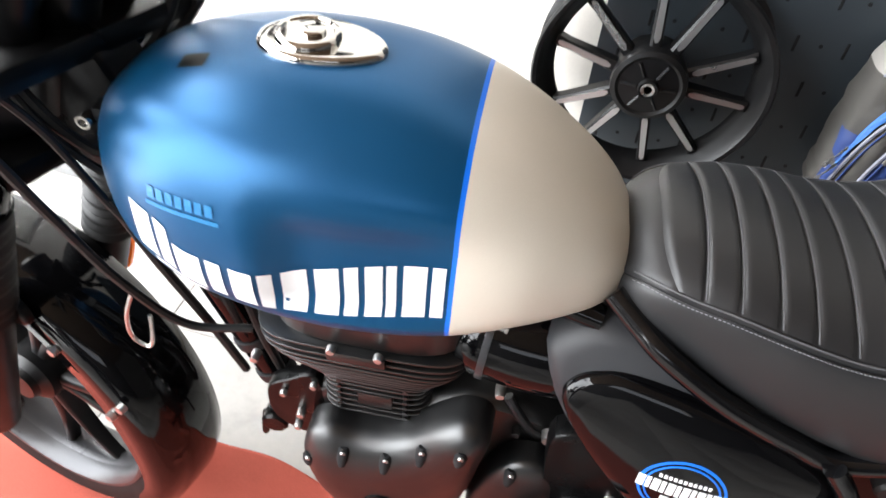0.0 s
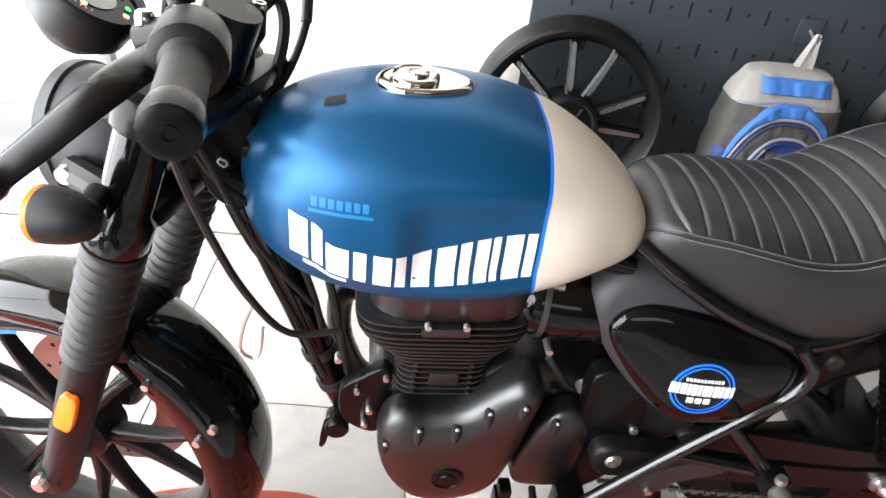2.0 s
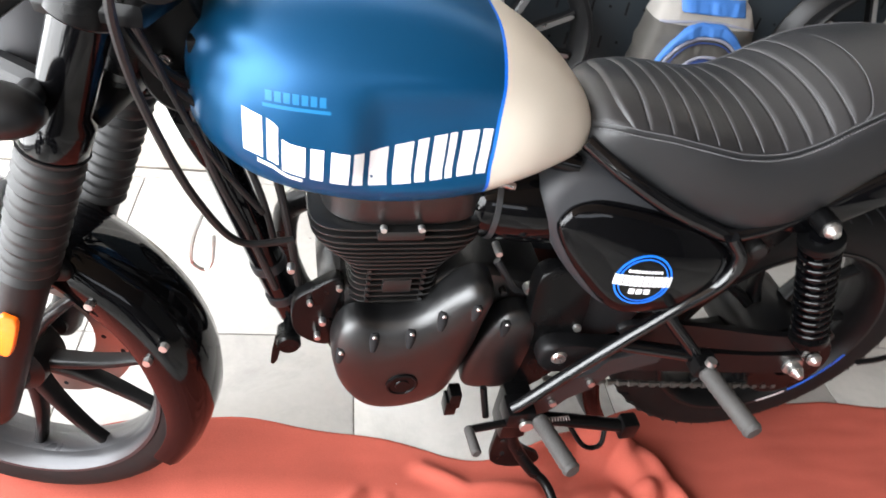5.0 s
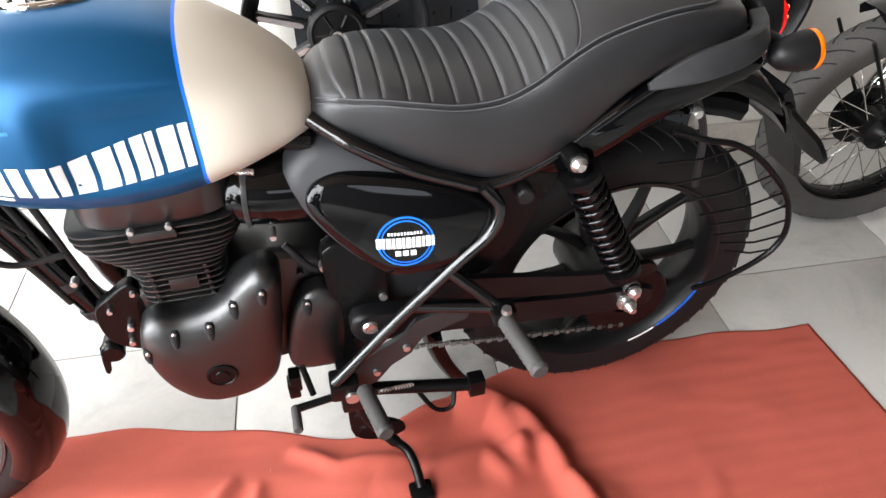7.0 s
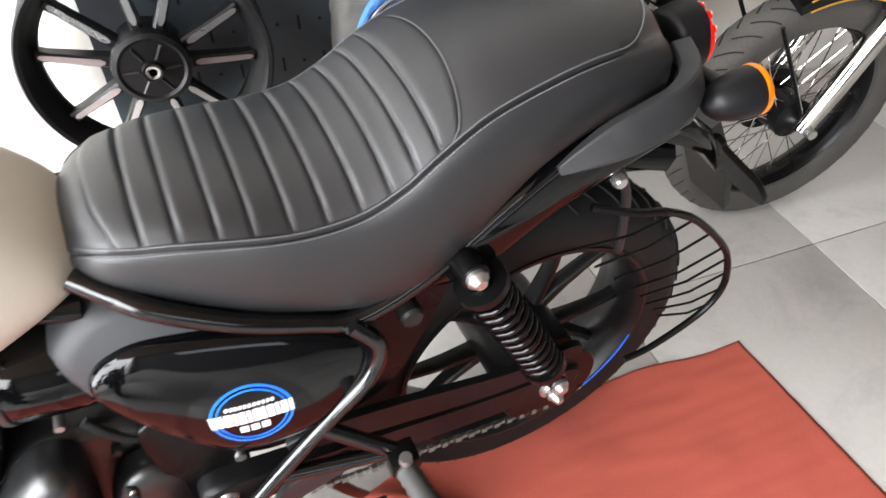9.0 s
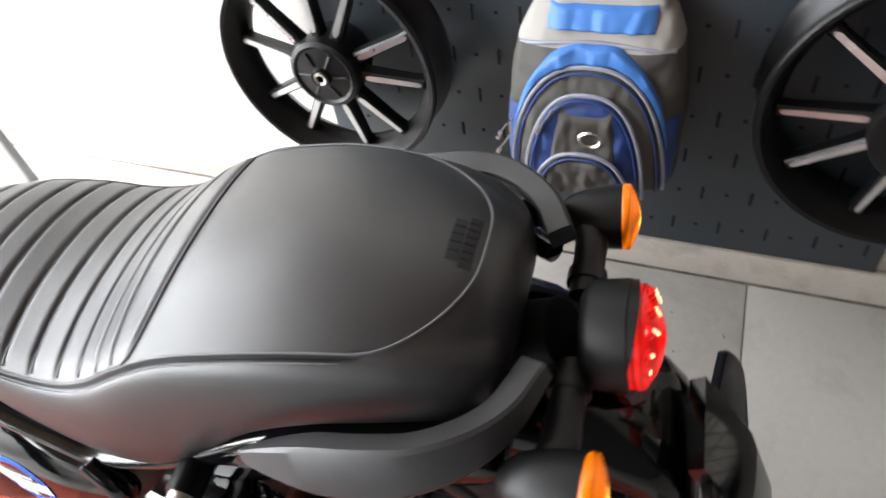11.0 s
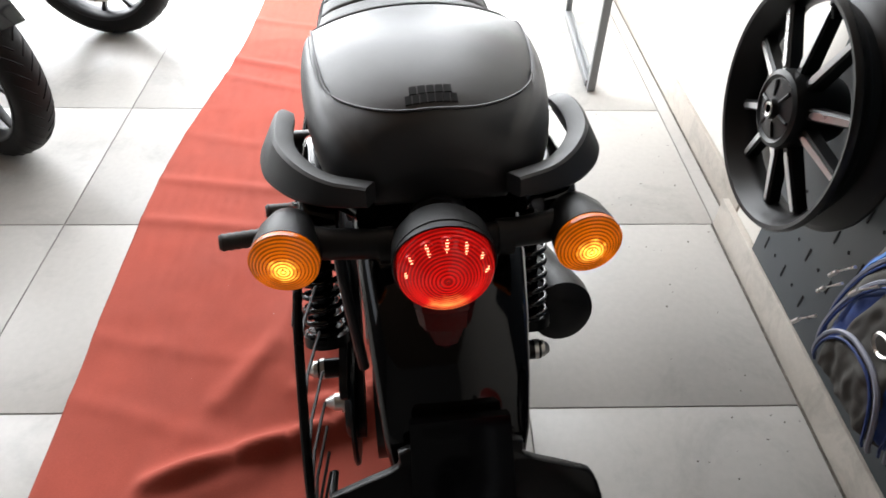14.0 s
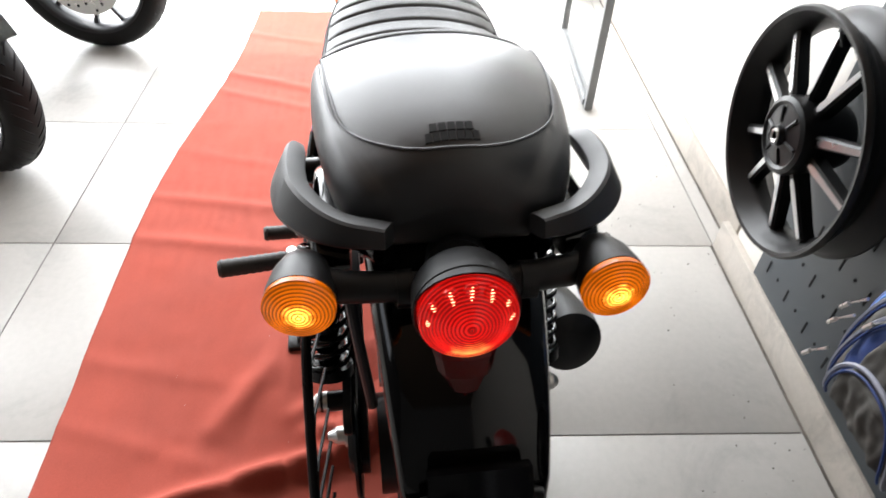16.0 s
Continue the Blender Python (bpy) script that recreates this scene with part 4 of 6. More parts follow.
# chain of side plates along the lower run
for k in range(44):
    f = k / 43
    p = Vector((-0.50 + 0.50 * f, -0.122, 0.325 - 0.070 * f - 0.006 * math.sin(math.pi * f)))
    part("chain_link", tube([p - Vector((0.0045, 0.001 * (k % 2), 0)), p + Vector((0.0045, -0.001 * (k % 2), 0))], 0.0066 if k % 2 else 0.0045, 6), CHAIN, sw)
for k in range(44):
    f = k / 43
    p = Vector((-0.50 + 0.50 * f, -0.122, 0.385 + 0.012 * f))
    part("chain_link", tube([p - Vector((0.0055, 0, 0)), p + Vector((0.0055, 0, 0))], 0.0055, 6), SATIN, sw)
spk = revolve([(0.03, -0.004), (0.082, -0.004), (0.085, 0), (0.082, 0.004), (0.03, 0.004)], (0, -0.122, 0.322), (0, 1, 0), 40, None, True)
part("rear_sprocket", spk, SATIN, rear_wheel)
part("rear_hub_drum", tube([(0, -0.09, 0.318), (0, 0.07, 0.318)], 0.075, 36), RIMBLK, rear_wheel)

for sgn in (-1, 1):
    st, sb = Vector((-0.176, sgn * 0.150, 0.706)), Vector((-0.024, sgn * 0.152, 0.402))
    ax = (sb - st).normalized()
    body = part("shock_absorber", tube([st + ax * 0.03, st + ax * 0.30], 0.017, 16), GLOSS, bike, "twin rear shock with black coil spring")
    sp = []
    a, b = frame_of(ax)
    for i in range(12 * 16 + 1):
        t = i / (12 * 16)
        an = 2 * math.pi * 12 * t
        sp.append(st + ax * (0.045 + 0.235 * t) + (a * math.cos(an) + b * math.sin(an)) * 0.0275)
    part("coil_spring", tube(sp, 0.0042, 8), GLOSS, body, "gloss black coil spring", 80)
    part("spring_seat", tube([st + ax * 0.034, st + ax * 0.046], 0.033, 24), SATIN, body)
    part("spring_seat", tube([st + ax * 0.28, st + ax * 0.296], 0.033, 24), SATIN, body)
    for p, r in ((st, 0.017), (sb, 0.015)):
        part("shock_eye", tube([p + Vector((0, -0.018, 0)), p + Vector((0, 0.018, 0))], r, 18), SATIN, body)
        part("shock_nut", revolve([(0, 0.018), (0.007, 0.018), (0.011, 0.012), (0.013, 0.010), (0.013, 0.0), (0.016, 0.0), (0.016, -0.006)], p + Vector((0, sgn * 0.014, 0)), (0, sgn, 0), 14), STEEL, body)

# rear fender over the tyre, number plate holder below
rings = []
for i in range(25):
    a = radians(212 - 146 * i / 24)
    R = 0.40 + 0.035 * smooth01(i / 24)
    hv = 0.082
    rings.append([(R * math.cos(a) * (1 - q) + 0.0, v, 0.318 + R * math.sin(a) * (1 - q)) for v, q in ((-hv, 0.10), (-hv, 0.05), (-hv * 0.8, 0.012), (-hv * 0.4, 0), (0, 0), (hv * 0.4, 0), (hv * 0.8, 0.012), (hv, 0.05), (hv, 0.10), (hv * 0.95, 0.10), (hv * 0.78, 0.022), (0, 0.012), (-hv * 0.78, 0.022), (-hv * 0.95, 0.10))])
rear_fender = part("rear_fender", loft(rings), GLOSS, bike, "gloss black rear fender", 50)
part("fender_side_cover", plate(outline([(-0.23, 0.70), (-0.15, 0.735), (-0.05, 0.80), (0.02, 0.82), (0.10, 0.83), (0.12, 0.80), (0.02, 0.76), (-0.06, 0.725), (-0.16, 0.67), (-0.22, 0.67)]), (0, -0.10, 0), *UW, 0.035, 0.012, None, 0.006), GLOSS, rear_fender, "", 60)
mm = plate(outline([(-0.23, 0.70), (-0.15, 0.735), (-0.05, 0.80), (0.02, 0.82), (0.10, 0.83), (0.12, 0.80), (0.02, 0.76), (-0.06, 0.725), (-0.16, 0.67), (-0.22, 0.67)]), (0, -0.10, 0), *UW, 0.035, 0.012, None, 0.006)
mm.v = [(u, -v, w) for u, v, w in mm.v]
part("fender_side_cover", mm, GLOSS, rear_fender, "", 60)
tongue = []
for u, hv, w, t in ((0.06, 0.088, 0.800, 0.05), (0.13, 0.084, 0.785, 0.05), (0.185, 0.079, 0.755, 0.05), (0.23, 0.074, 0.715, 0.04), (0.262, 0.070, 0.672, 0.03), (0.280, 0.064, 0.640, 0.02)):
    tongue.append([(u, v * hv, w - t * q) for v, q in ((-1, 1), (-1, 0.55), (-0.93, 0.25), (-0.7, 0.06), (-0.35, -0.07), (0, -0.12), (0.35, -0.07), (0.7, 0.06), (0.93, 0.25), (1, 0.55), (1, 1), (0.5, 0.75), (0, 0.7), (-0.5, 0.75))])
part("tail_tongue", loft(tongue), GLOSS, rear_fender, "gloss black tail section under the light", 50)
hug = plate(outline([(-0.050, 0.048), (-0.060, 0.030), (-0.102, 0.014), (-0.126, 0.000), (-0.128, -0.044), (-0.05, -0.054), (0.05, -0.054), (0.128, -0.044), (0.126, 0.000), (0.102, 0.014), (0.060, 0.030), (0.050, 0.048)], 4), (0.300, 0, 0.628), (0, 1, 0), (-0.50, 0, 0.866), 0.010, 0.004)
part("plate_holder", hug, SATIN, rear_fender, "flared black number plate holder without a plate", 50)
part("holder_stem", loft([[(0.275, -0.046, 0.70), (0.275, 0.046, 0.70), (0.262, 0.046, 0.69), (0.262, -0.046, 0.69)], [(0.335, -0.05, 0.60), (0.335, 0.05, 0.60), (0.320, 0.05, 0.595), (0.320, -0.05, 0.595)], [(0.375, -0.042, 0.50), (0.375, 0.042, 0.50), (0.365, 0.042, 0.495), (0.365, -0.042, 0.495)]]), GLOSS, rear_fender)
# grab rails: slanting blades that stand off the seat
for sgn in (-1, 1):
    pts = [Vector(p) for p in ((-0.078, sgn * 0.154, 0.809), (-0.03, sgn * 0.157, 0.826), (0.030, sgn * 0.157, 0.840), (0.075, sgn * 0.148, 0.847), (0.118, sgn * 0.114, 0.850), (0.137, sgn * 0.064, 0.856))]
    for _ in range(3):
        pts = [pts[0]] + [q for i in range(len(pts) - 1) for q in (pts[i].lerp(pts[i + 1], 0.25), pts[i].lerp(pts[i + 1], 0.75))] + [pts[-1]]
    rings = []
    for i, p in enumerate(pts):
        d = (pts[min(i + 1, len(pts) - 1)] - pts[max(i - 1, 0)]).normalized()
        out = Vector((d.y, -d.x, 0)).normalized() * (-sgn)
        if out.y * sgn < 0 and i < 12:
            out = -out
        f = i / (len(pts) - 1)
        long = (Vector((0, 0, 1)) * 0.80 - Vector((0.25, sgn, 0)) * 0.42).normalized()
        long = (long - d * long.dot(d)).normalized()
        short = long.cross(d).normalized()
        hh, hw = 0.005 + 0.016 * smooth01(f * 2.8) * (1 - 0.42 * smooth01((f - 0.40) * 2.2)) * (1 - 0.55 * smooth01((f - 0.65) / 0.35)), 0.004 + 0.0075 * smooth01(f * 3)
        rings.append([p + short * hw * x + long * hh * y for x, y in ((-1, -0.8), (-0.8, -1), (0, -1.03), (0.8, -1), (1, -0.8), (1, 0.8), (0.8, 1), (0, 1.03), (-0.8, 1), (-1, 0.8))])
    part("grab_rail", loft(rings), RAIL, bike, "matte black moulded grab rail beside the seat", 30)
    part("rail_bolt", revolve([(0, 0.008), (0.007, 0.008), (0.009, 0.004), (0.009, -0.006)], (0.035, sgn * 0.125, 0.735), (0, sgn, 0), 12), STEEL, rear_fender)

part("plate_stay", tube(curve([(0.03, -0.112, 0.765), (0.075, -0.104, 0.68), (0.10, -0.092, 0.56)]), 0.0065, 10), RIMGREY, rear_fender, "dark grey stay rod")
# tail light: visor ring, stalk, lens with rings, lower reflector
TL = Vector((0.198, -0.006, 0.826))
TD = Vector((0.86, 0, 0.14)).normalized()
TR = 0.0415
tl = part("tail_light", revolve([(0.018, -0.034), (0.036, -0.032), (0.042, -0.028), (0.0445, -0.022), (0.0455, 0.004), (0.044, 0.005), (0.042, 0.0), (0.0, 0.0)], TL, TD, 48), MATTE, bike, "round red tail light glowing in a black housing", 50)
part("visor_lip", loft([[TL + TD * h + Vector((0, (TR + o) * math.cos(radians(an)), (TR + o) * math.sin(radians(an)))) for h, o in ((-0.008, 0.0035), (0.006 * math.sin(radians(an)) ** 0.8, 0.0035), (0.006 * math.sin(radians(an)) ** 0.8, 0.0015), (-0.008, 0.0015))] for an in range(10, 171, 8)]), MATTE, tl, "", 50)
# glow centre set low to paint the highlight at the lens's lower edge
LENSRED = lens_mat("red_tail_lens_lit", (TL + TD * 0.020 + Vector((0, 0.0, -0.030)))[:], (0.42, 0.004, 0.003), (2.0, 0.45, 0.10), 0.046, 0.85, (TL + TD * 0.034)[:])
lens = [(TR, 0.0), (TR, 0.014)]
for k in range(26):
    r = TR * (1 - k / 25.5)
    lens.append((r, 0.014 + 0.015 * (1 - (r / TR) ** 2) + 0.0008 * (k % 2)))
part("tail_lens", revolve(lens, TL, TD, 48), LENSRED, tl, "lit red lens with concentric ridges", 15)


def on_lens(q):
    """A point on the face of the tail lens, by its offset from the lens axis."""
    return TL + q + TD * (0.0148 + 0.015 * (1 - (q.length / TR) ** 2))


part("inner_lens_rim", revolve([(0.0292, 0.0205), (0.0300, 0.0222), (0.0308, 0.0200)], TL, TD, 48, None, True), LENSRED, tl, "", 20)
for an in (2, 31, 62, 90, 118, 149, 178):
    e = Vector((0, math.cos(radians(an)), math.sin(radians(an))))
    o = TL + TD * 0.0150 + e * 0.0335
    part("led_optic", revolve([(0.0062, -0.002), (0.0060, 0.0015), (0.0050, 0.0032), (0.0042, 0.0029), (0.0033, 0.0040), (0.0026, 0.0037), (0.0016, 0.0046), (0.0, 0.0044)], o, (TD + e * 0.35).normalized(), 20), LENSRED, tl, "", 20)
    # the lamp seen through the ridges: short bright dashes, one below the other
    dn = Vector((0, 0.35 * e.y, 1.0)).normalized()
    rows = 5 if 50 < an < 130 else 3
    for k in range(rows):
        p = on_lens(e * 0.0335 + dn * (0.0042 - 0.0023 * k) + Vector((0, 0.0005 * math.sin(7.0 * k + an), 0)))
        hw = Vector((0, (0.0006, 0.0015, 0.0010, 0.0013, 0.0005)[k], 0))
        part("lens_glint", tube([p - hw, p + hw], [0.0005, 0.0004], 6), LED, tl)
# glowing dashes painted as a highlight low on the lens, no lamp behind them
for k in range(5):
    p = on_lens(Vector((0, 0.0012 * math.sin(5.0 * k), -0.0375 + 0.0026 * k)))
    hw = Vector((0, 0.0042 - 0.0008 * k, 0))
    part("lens_glint", tube([p - hw, p + Vector((0, 0, -0.0004)), p + hw], [0.0003, 0.0006, 0.0003], 6), LED, tl)
rfl = loft([[TL + Vector((0.004 + dx - 0.3 * (w - 0.02), v, -0.062 + w)) for v, dx in ((-hv, 0.0), (-hv * 0.75, d), (0, d * 1.35), (hv * 0.75, d), (hv, 0.0), (hv, -0.008), (-hv, -0.008))]
            for hv, w, d in ((0.029, 0.026, 0.004), (0.028, 0.014, 0.009), (0.027, 0.012, 0.006), (0.024, -0.004, 0.009), (0.022, -0.006, 0.006), (0.013, -0.022, 0.006), (0.003, -0.030, 0.002))])
part("tail_reflector", rfl, REDDARK, tl, "dark red stepped lower reflector", 25)
part("tail_stalk", tube([(0.10, 0, 0.79), TL - TD * 0.05], 0.030, 20), MATTE, tl)
for sgn, lo in ((-1, Vector((0.178, -0.141, 0.828))), (1, Vector((0.181, 0.123, 0.825)))):
    s0, s1 = Vector((0.160, sgn * 0.035, 0.815)), Vector((0.160, lo.y - sgn * 0.034, 0.822))
    ld = Vector((1, sgn * 0.05, 0.10)).normalized()
    ind = part("turn_signal", revolve([(0.0, -0.058), (0.011, -0.056), (0.021, -0.044), (0.027, -0.026), (0.0295, -0.006), (0.030, 0.003), (0.0285, 0.003)], lo, ld, 36), MATTE, bike, "bullet-shaped black indicator with a lit amber lens", 50)
    LENSAMB = lens_mat("amber_lens_lit", (lo + ld * 0.018 + Vector((0, 0, -0.003)))[:], (0.42, 0.085, 0.001), (4.0, 1.9, 0.22), 0.030, 0.75)
    ln = [(0.0290, 0.002), (0.0302, 0.005), (0.0302, 0.010)]
    for k in range(19):
        r = 0.0292 * (1 - k / 18.5)
        ln.append((r, 0.010 + 0.008 * (1 - (r / 0.0292) ** 2) + 0.0007 * (k % 2)))
    part("amber_lens", revolve(ln, lo, ld, 40), LENSAMB, ind, "ridged amber lens", 15)
    part("signal_stalk", tube([s0, s1, lo - ld * 0.03], [0.013, 0.0145, 0.015], 16), MATTE, ind)
    part("signal_stalk_collar", tube([s0 + Vector((0, sgn * 0.012, 0)), s0 + Vector((0, sgn * 0.026, 0))], 0.017, 16), MATTE, ind)

# ---- front end (steered) ----
for sgn in (-1, 1):
    bot = Vector((-1.329, sgn * 0.098, 0.312))
    fd = (Vector((-1.0936, sgn * 0.098, 0.955)) - bot).normalized()
    def along(w):
        return bot + fd * ((w - bot.z) / fd.z)
    leg = part("fork_leg", steered(tube([along(0.275), along(0.29), along(0.45), along(0.60), along(0.62)], [0.022, 0.027, 0.029, 0.031, 0.030], 24)), MATTE, bike, "black fork leg with a rubber gaiter")
    prof_pts, prof_r = [], []
    for i in range(41):
        w = 0.575 + 0.185 * i / 40
        prof_pts.append(along(w))
        prof_r.append(0.034 + 0.0028 * math.cos(2 * math.pi * i / 40 * 11) + 0.002 * (i / 40))
    part("gaiter", steered(tube(prof_pts, prof_r, 24)), GRIPRUB, leg, "ribbed rubber gaiter", 60)
    part("stanchion_cover", steered(tube([along(0.76), along(0.765), along(0.80), along(0.81), along(0.93)], [0.036, 0.0375, 0.0375, 0.0300, 0.0300], 24)), GLOSS, leg)
    part("top_cap", steered(tube([along(0.915), along(0.918), along(0.948), along(0.953), along(0.956), along(0.958)], [0.034, 0.0365, 0.0365, 0.033, 0.022, 0.020], 28)), SATIN, leg)
    part("axle_clamp", steered(tube([bot + Vector((-0.012, -sgn * 0.03, -0.006)), bot + Vector((-0.012, sgn * 0.026, -0.006))], 0.024, 20)), MATTE, leg)
    part("axle_bolt", steered(revolve([(0, 0.012), (0.010, 0.012), (0.013, 0.008), (0.013, -0.004)], bot + Vector((-0.014, sgn * 0.027, -0.006)), (0, sgn, 0), 8)), STEEL, leg)
    rf = bot + fd * 0.185 + Vector((0.004, sgn * 0.031, 0))
    rm = plate(outline([(-0.012, 0.030), (-0.013, -0.030), (0, -0.038), (0.013, -0.030), (0.012, 0.030), (0, 0.037)], 4), rf, (math.cos(RAKE), 0, -math.sin(RAKE)), SD[:], 0.008, 0.003)
    if sgn > 0:
        rm.v = [(u, 2 * rf.y - v, w) for u, v, w in rm.v]
    part("reflector", steered(rm), REFLECTOR, leg, "amber side reflector")
yoke = part("triple_clamp", steered(box(-1.145, -1.035, -0.125, 0.125, 0.915, 0.942, 0.012)), SATIN, bike, "black triple clamps holding the fork")
part("lower_clamp", steered(box(-1.205, -1.115, -0.085, 0.085, 0.778, 0.806, 0.010)), SATIN, yoke)

# front fender wraps the tyre
rings = []
for i in range(33):
    a = radians(118 - 148 * i / 32)
    R = 0.309 + 0.006 * math.sin(math.pi * i / 32)
    hv = 0.068 * (0.80 + 0.2 * smooth01(i / 6))
    dep = 0.050 + 0.022 * smooth01((i - 8) / 8) * smooth01((30 - i) / 8)
    prof = [(-hv, dep), (-hv * 1.0, dep * 0.45), (-hv * 0.85, 0.012), (-hv * 0.45, 0.001), (0, 0), (hv * 0.45, 0.001), (hv * 0.85, 0.012), (hv, dep * 0.45), (hv, dep)]
    rings.append([(FA.x + (R - q) * math.cos(a), v, FA.z + (R - q) * math.sin(a)) for v, q in prof] + [(FA.x + (R - q - 0.003) * math.cos(a), v * 0.95, FA.z + (R - q - 0.003) * math.sin(a)) for v, q in prof[::-1]])
ff = part("front_fender", steered(loft(rings)), GLOSS, bike, "gloss black front fender", 60)
for u, w, v in [(-1.18, 0.50, 0.0755), (-1.112, 0.405, 0.0755), (-1.085, 0.44, 0.0755)]:
    part("fender_bolt", steered(revolve([(0, 0.005), (0.006, 0.005), (0.007, -0.004)], (u, -v + 0.004, w), (0, -1, 0), 10)), STEEL, ff)
part("fender_stay", steered(left_plate([(-1.29, 0.585), (-1.245, 0.60), (-1.200, 0.578), (-1.195, 0.548), (-1.24, 0.542), (-1.28, 0.548)], -0.07, 0.012, 0.004)), SATIN, ff)

# headlamp
HL = Vector((-1.212, 0, 0.848))
HD = Vector((-1, 0, -0.05)).normalized()
hl = part("headlamp", steered(revolve([(0.0, -0.070), (0.035, -0.067), (0.062, -0.048), (0.076, -0.02), (0.081, 0.01), (0.082, 0.03), (0.086, 0.032), (0.086, 0.046), (0.081, 0.048), (0.078, 0.04), (0.0, 0.05)], HL, HD, 48)), BOWL, bike, "round matte black headlamp bowl", 50)
part("headlamp_glass", steered(revolve([(0.079, 0.043), (0.055, 0.055), (0.0, 0.062)], HL, HD, 40)), CHROME, hl)
for sgn in (-1, 1):
    part("headlamp_bracket", steered(tube(curve([HL + Vector((0.0, sgn * 0.088, -0.008)), HL + Vector((0.05, sgn * 0.108, -0.012)), HL + Vector((0.07, sgn * 0.112, -0.02))]), 0.018, 10)), MATTE, hl)
    part("bracket_screw", steered(revolve([(0, 0.004), (0.010, 0.004), (0.012, -0.004)], HL + Vector((0.004, sgn * 0.106, -0.006)), (0, sgn, 0), 12)), STEEL, hl)
    so = HL + Vector((0.044, sgn * 0.184, -0.006))
    fi = part("turn_signal", steered(revolve([(0.0, -0.056), (0.010, -0.054), (0.020, -0.043), (0.0265, -0.026), (0.0295, -0.006), (0.030, 0.004), (0.028, 0.004)], so, HD, 36)), MATTE, bike, "bullet-shaped black front indicator with an amber lens", 50)
    part("amber_lens", steered(revolve([(0.0290, 0.003), (0.0302, 0.010), (0.022, 0.015), (0, 0.018)], so, HD, 36)), AMBER, fi)
    part("signal_stalk", steered(tube([HL + Vector((0.045, sgn * 0.10, -0.016)), so - HD * 0.03], [0.014, 0.015], 14)), MATTE, fi)

# instrument
IO = Vector((-1.204, -0.018, 1.018))
IDR = Vector((0.60, 0, 0.80)).normalized()
inst = part("instrument", steered(revolve([(0, -0.065), (0.03, -0.06), (0.052, -0.035), (0.058, 0.0), (0.058, 0.010), (0.055, 0.013), (0.051, 0.004)], IO, IDR, 40)), MATTE, bike, "round instrument pod with a dark dial", 50)
part("dial", steered(revolve([(0.052, 0.004), (0, 0.004)], IO, IDR, 40)), GLOSS, inst)
part("lcd", steered(revolve([(0.026, 0.0052), (0, 0.0052)], IO, IDR, 32)), pbr("lcd_grey", (0.42, 0.45, 0.43), 0.3, 0, 200, 0.05), inst, "pale grey display")
IUP = Vector((-0.80, 0, 0.60))
IRT = Vector((0, 1, 0))
for k in range(29):
    an = radians(-126 + 9 * k)
    e = IUP * math.cos(an) + IRT * math.sin(an)
    part("dial_mark", steered(tube([IO + IDR * 0.005 + e * (0.0325 if k % 2 == 0 else 0.034), IO + IDR * 0.005 + e * 0.0365], 0.0007, 4)), WHITEPRINT, inst)


def lettering(body, size):
    """Flat letters from the built-in font, as vertices and faces in the xy plane, centred."""
    cu = bpy.data.curves.new("lettering", "FONT")
    cu.body, cu.size, cu.align_x, cu.align_y = body, size, "CENTER", "CENTER"
    ob = bpy.data.objects.new("lettering", cu)
    scene.collection.objects.link(ob)
    bpy.context.view_layer.update()
    me = bpy.data.meshes.new_from_object(ob.evaluated_get(bpy.context.evaluated_depsgraph_get()))
    vs, fs = [tuple(v.co) for v in me.vertices], [tuple(p.vertices) for p in me.polygons]
    bpy.data.objects.remove(ob)
    bpy.data.curves.remove(cu)
    bpy.data.meshes.remove(me)
    return vs, fs


for k, txt in enumerate(("60", "80", "100", "120", "140")):
    an = radians(-64 + 33 * k)
    e = IUP * math.cos(an) + IRT * math.sin(an)
    tn = IRT * math.cos(an) - IUP * math.sin(an)
    vs, fs = lettering(txt, 0.0125)
    M = Mesh().add([IO + IDR * 0.0056 + e * (0.0435 + y) + tn * x for x, y, z in vs], fs)
    part("dial_number", steered(M), WHITEPRINT, inst)
for an, rr, col in ((-110, 0.030, LED), (150, 0.038, pbr("lit_lamp_green", (0.05, 0.9, 0.15), 0.4, 0, 300, 0.05, emit=1.5)), (172, 0.040, LED)):
    e = IUP * math.cos(radians(an)) + IRT * math.sin(radians(an))
    part("warning_lamp", steered(revolve([(0.0035, 0.006), (0, 0.0062)], IO + e * rr, IDR, 10)), col, inst)
# ignition lock between the clamps, head cover with its screw, looms
lock = part("ignition_lock", steered(tube([(-1.118, 0.012, 0.945), (-1.114, 0.012, 0.995), (-1.112, 0.012, 1.006), (-1.111, 0.012, 1.012)], [0.025, 0.024, 0.022, 0.016], 24)), SATIN, yoke, "black ignition lock with a steel face")
part("lock_face", steered(revolve([(0.013, 0.0), (0.014, 0.003), (0.010, 0.004), (0.009, 0.001), (0, 0.001)], (-1.111, 0.012, 1.011), (0.15, 0, 1), 20)), STEEL, lock)
hc = part("head_cover", left_plate([(-1.105, 0.94), (-1.110, 0.87), (-1.095, 0.80), (-1.06, 0.775), (-1.03, 0.80), (-1.005, 0.83), (-1.005, 0.86), (-1.03, 0.90), (-1.05, 0.935)], 0.03, 0.058, 0.008), SATIN, bike, "black cover beside the steering head")
part("cover_screw", revolve([(0, 0.001), (0.004, 0.001), (0.0048, 0.005), (0.0075, 0.005), (0.0085, 0.001), (0.0085, -0.006)], (-1.070, -0.033, 0.853), (0, -1, 0), 14), CHROME, hc)
part("head_bracket", box(-1.045, -0.965, -0.052, -0.030, 0.868, 0.884, 0.004), MATTE, hc)
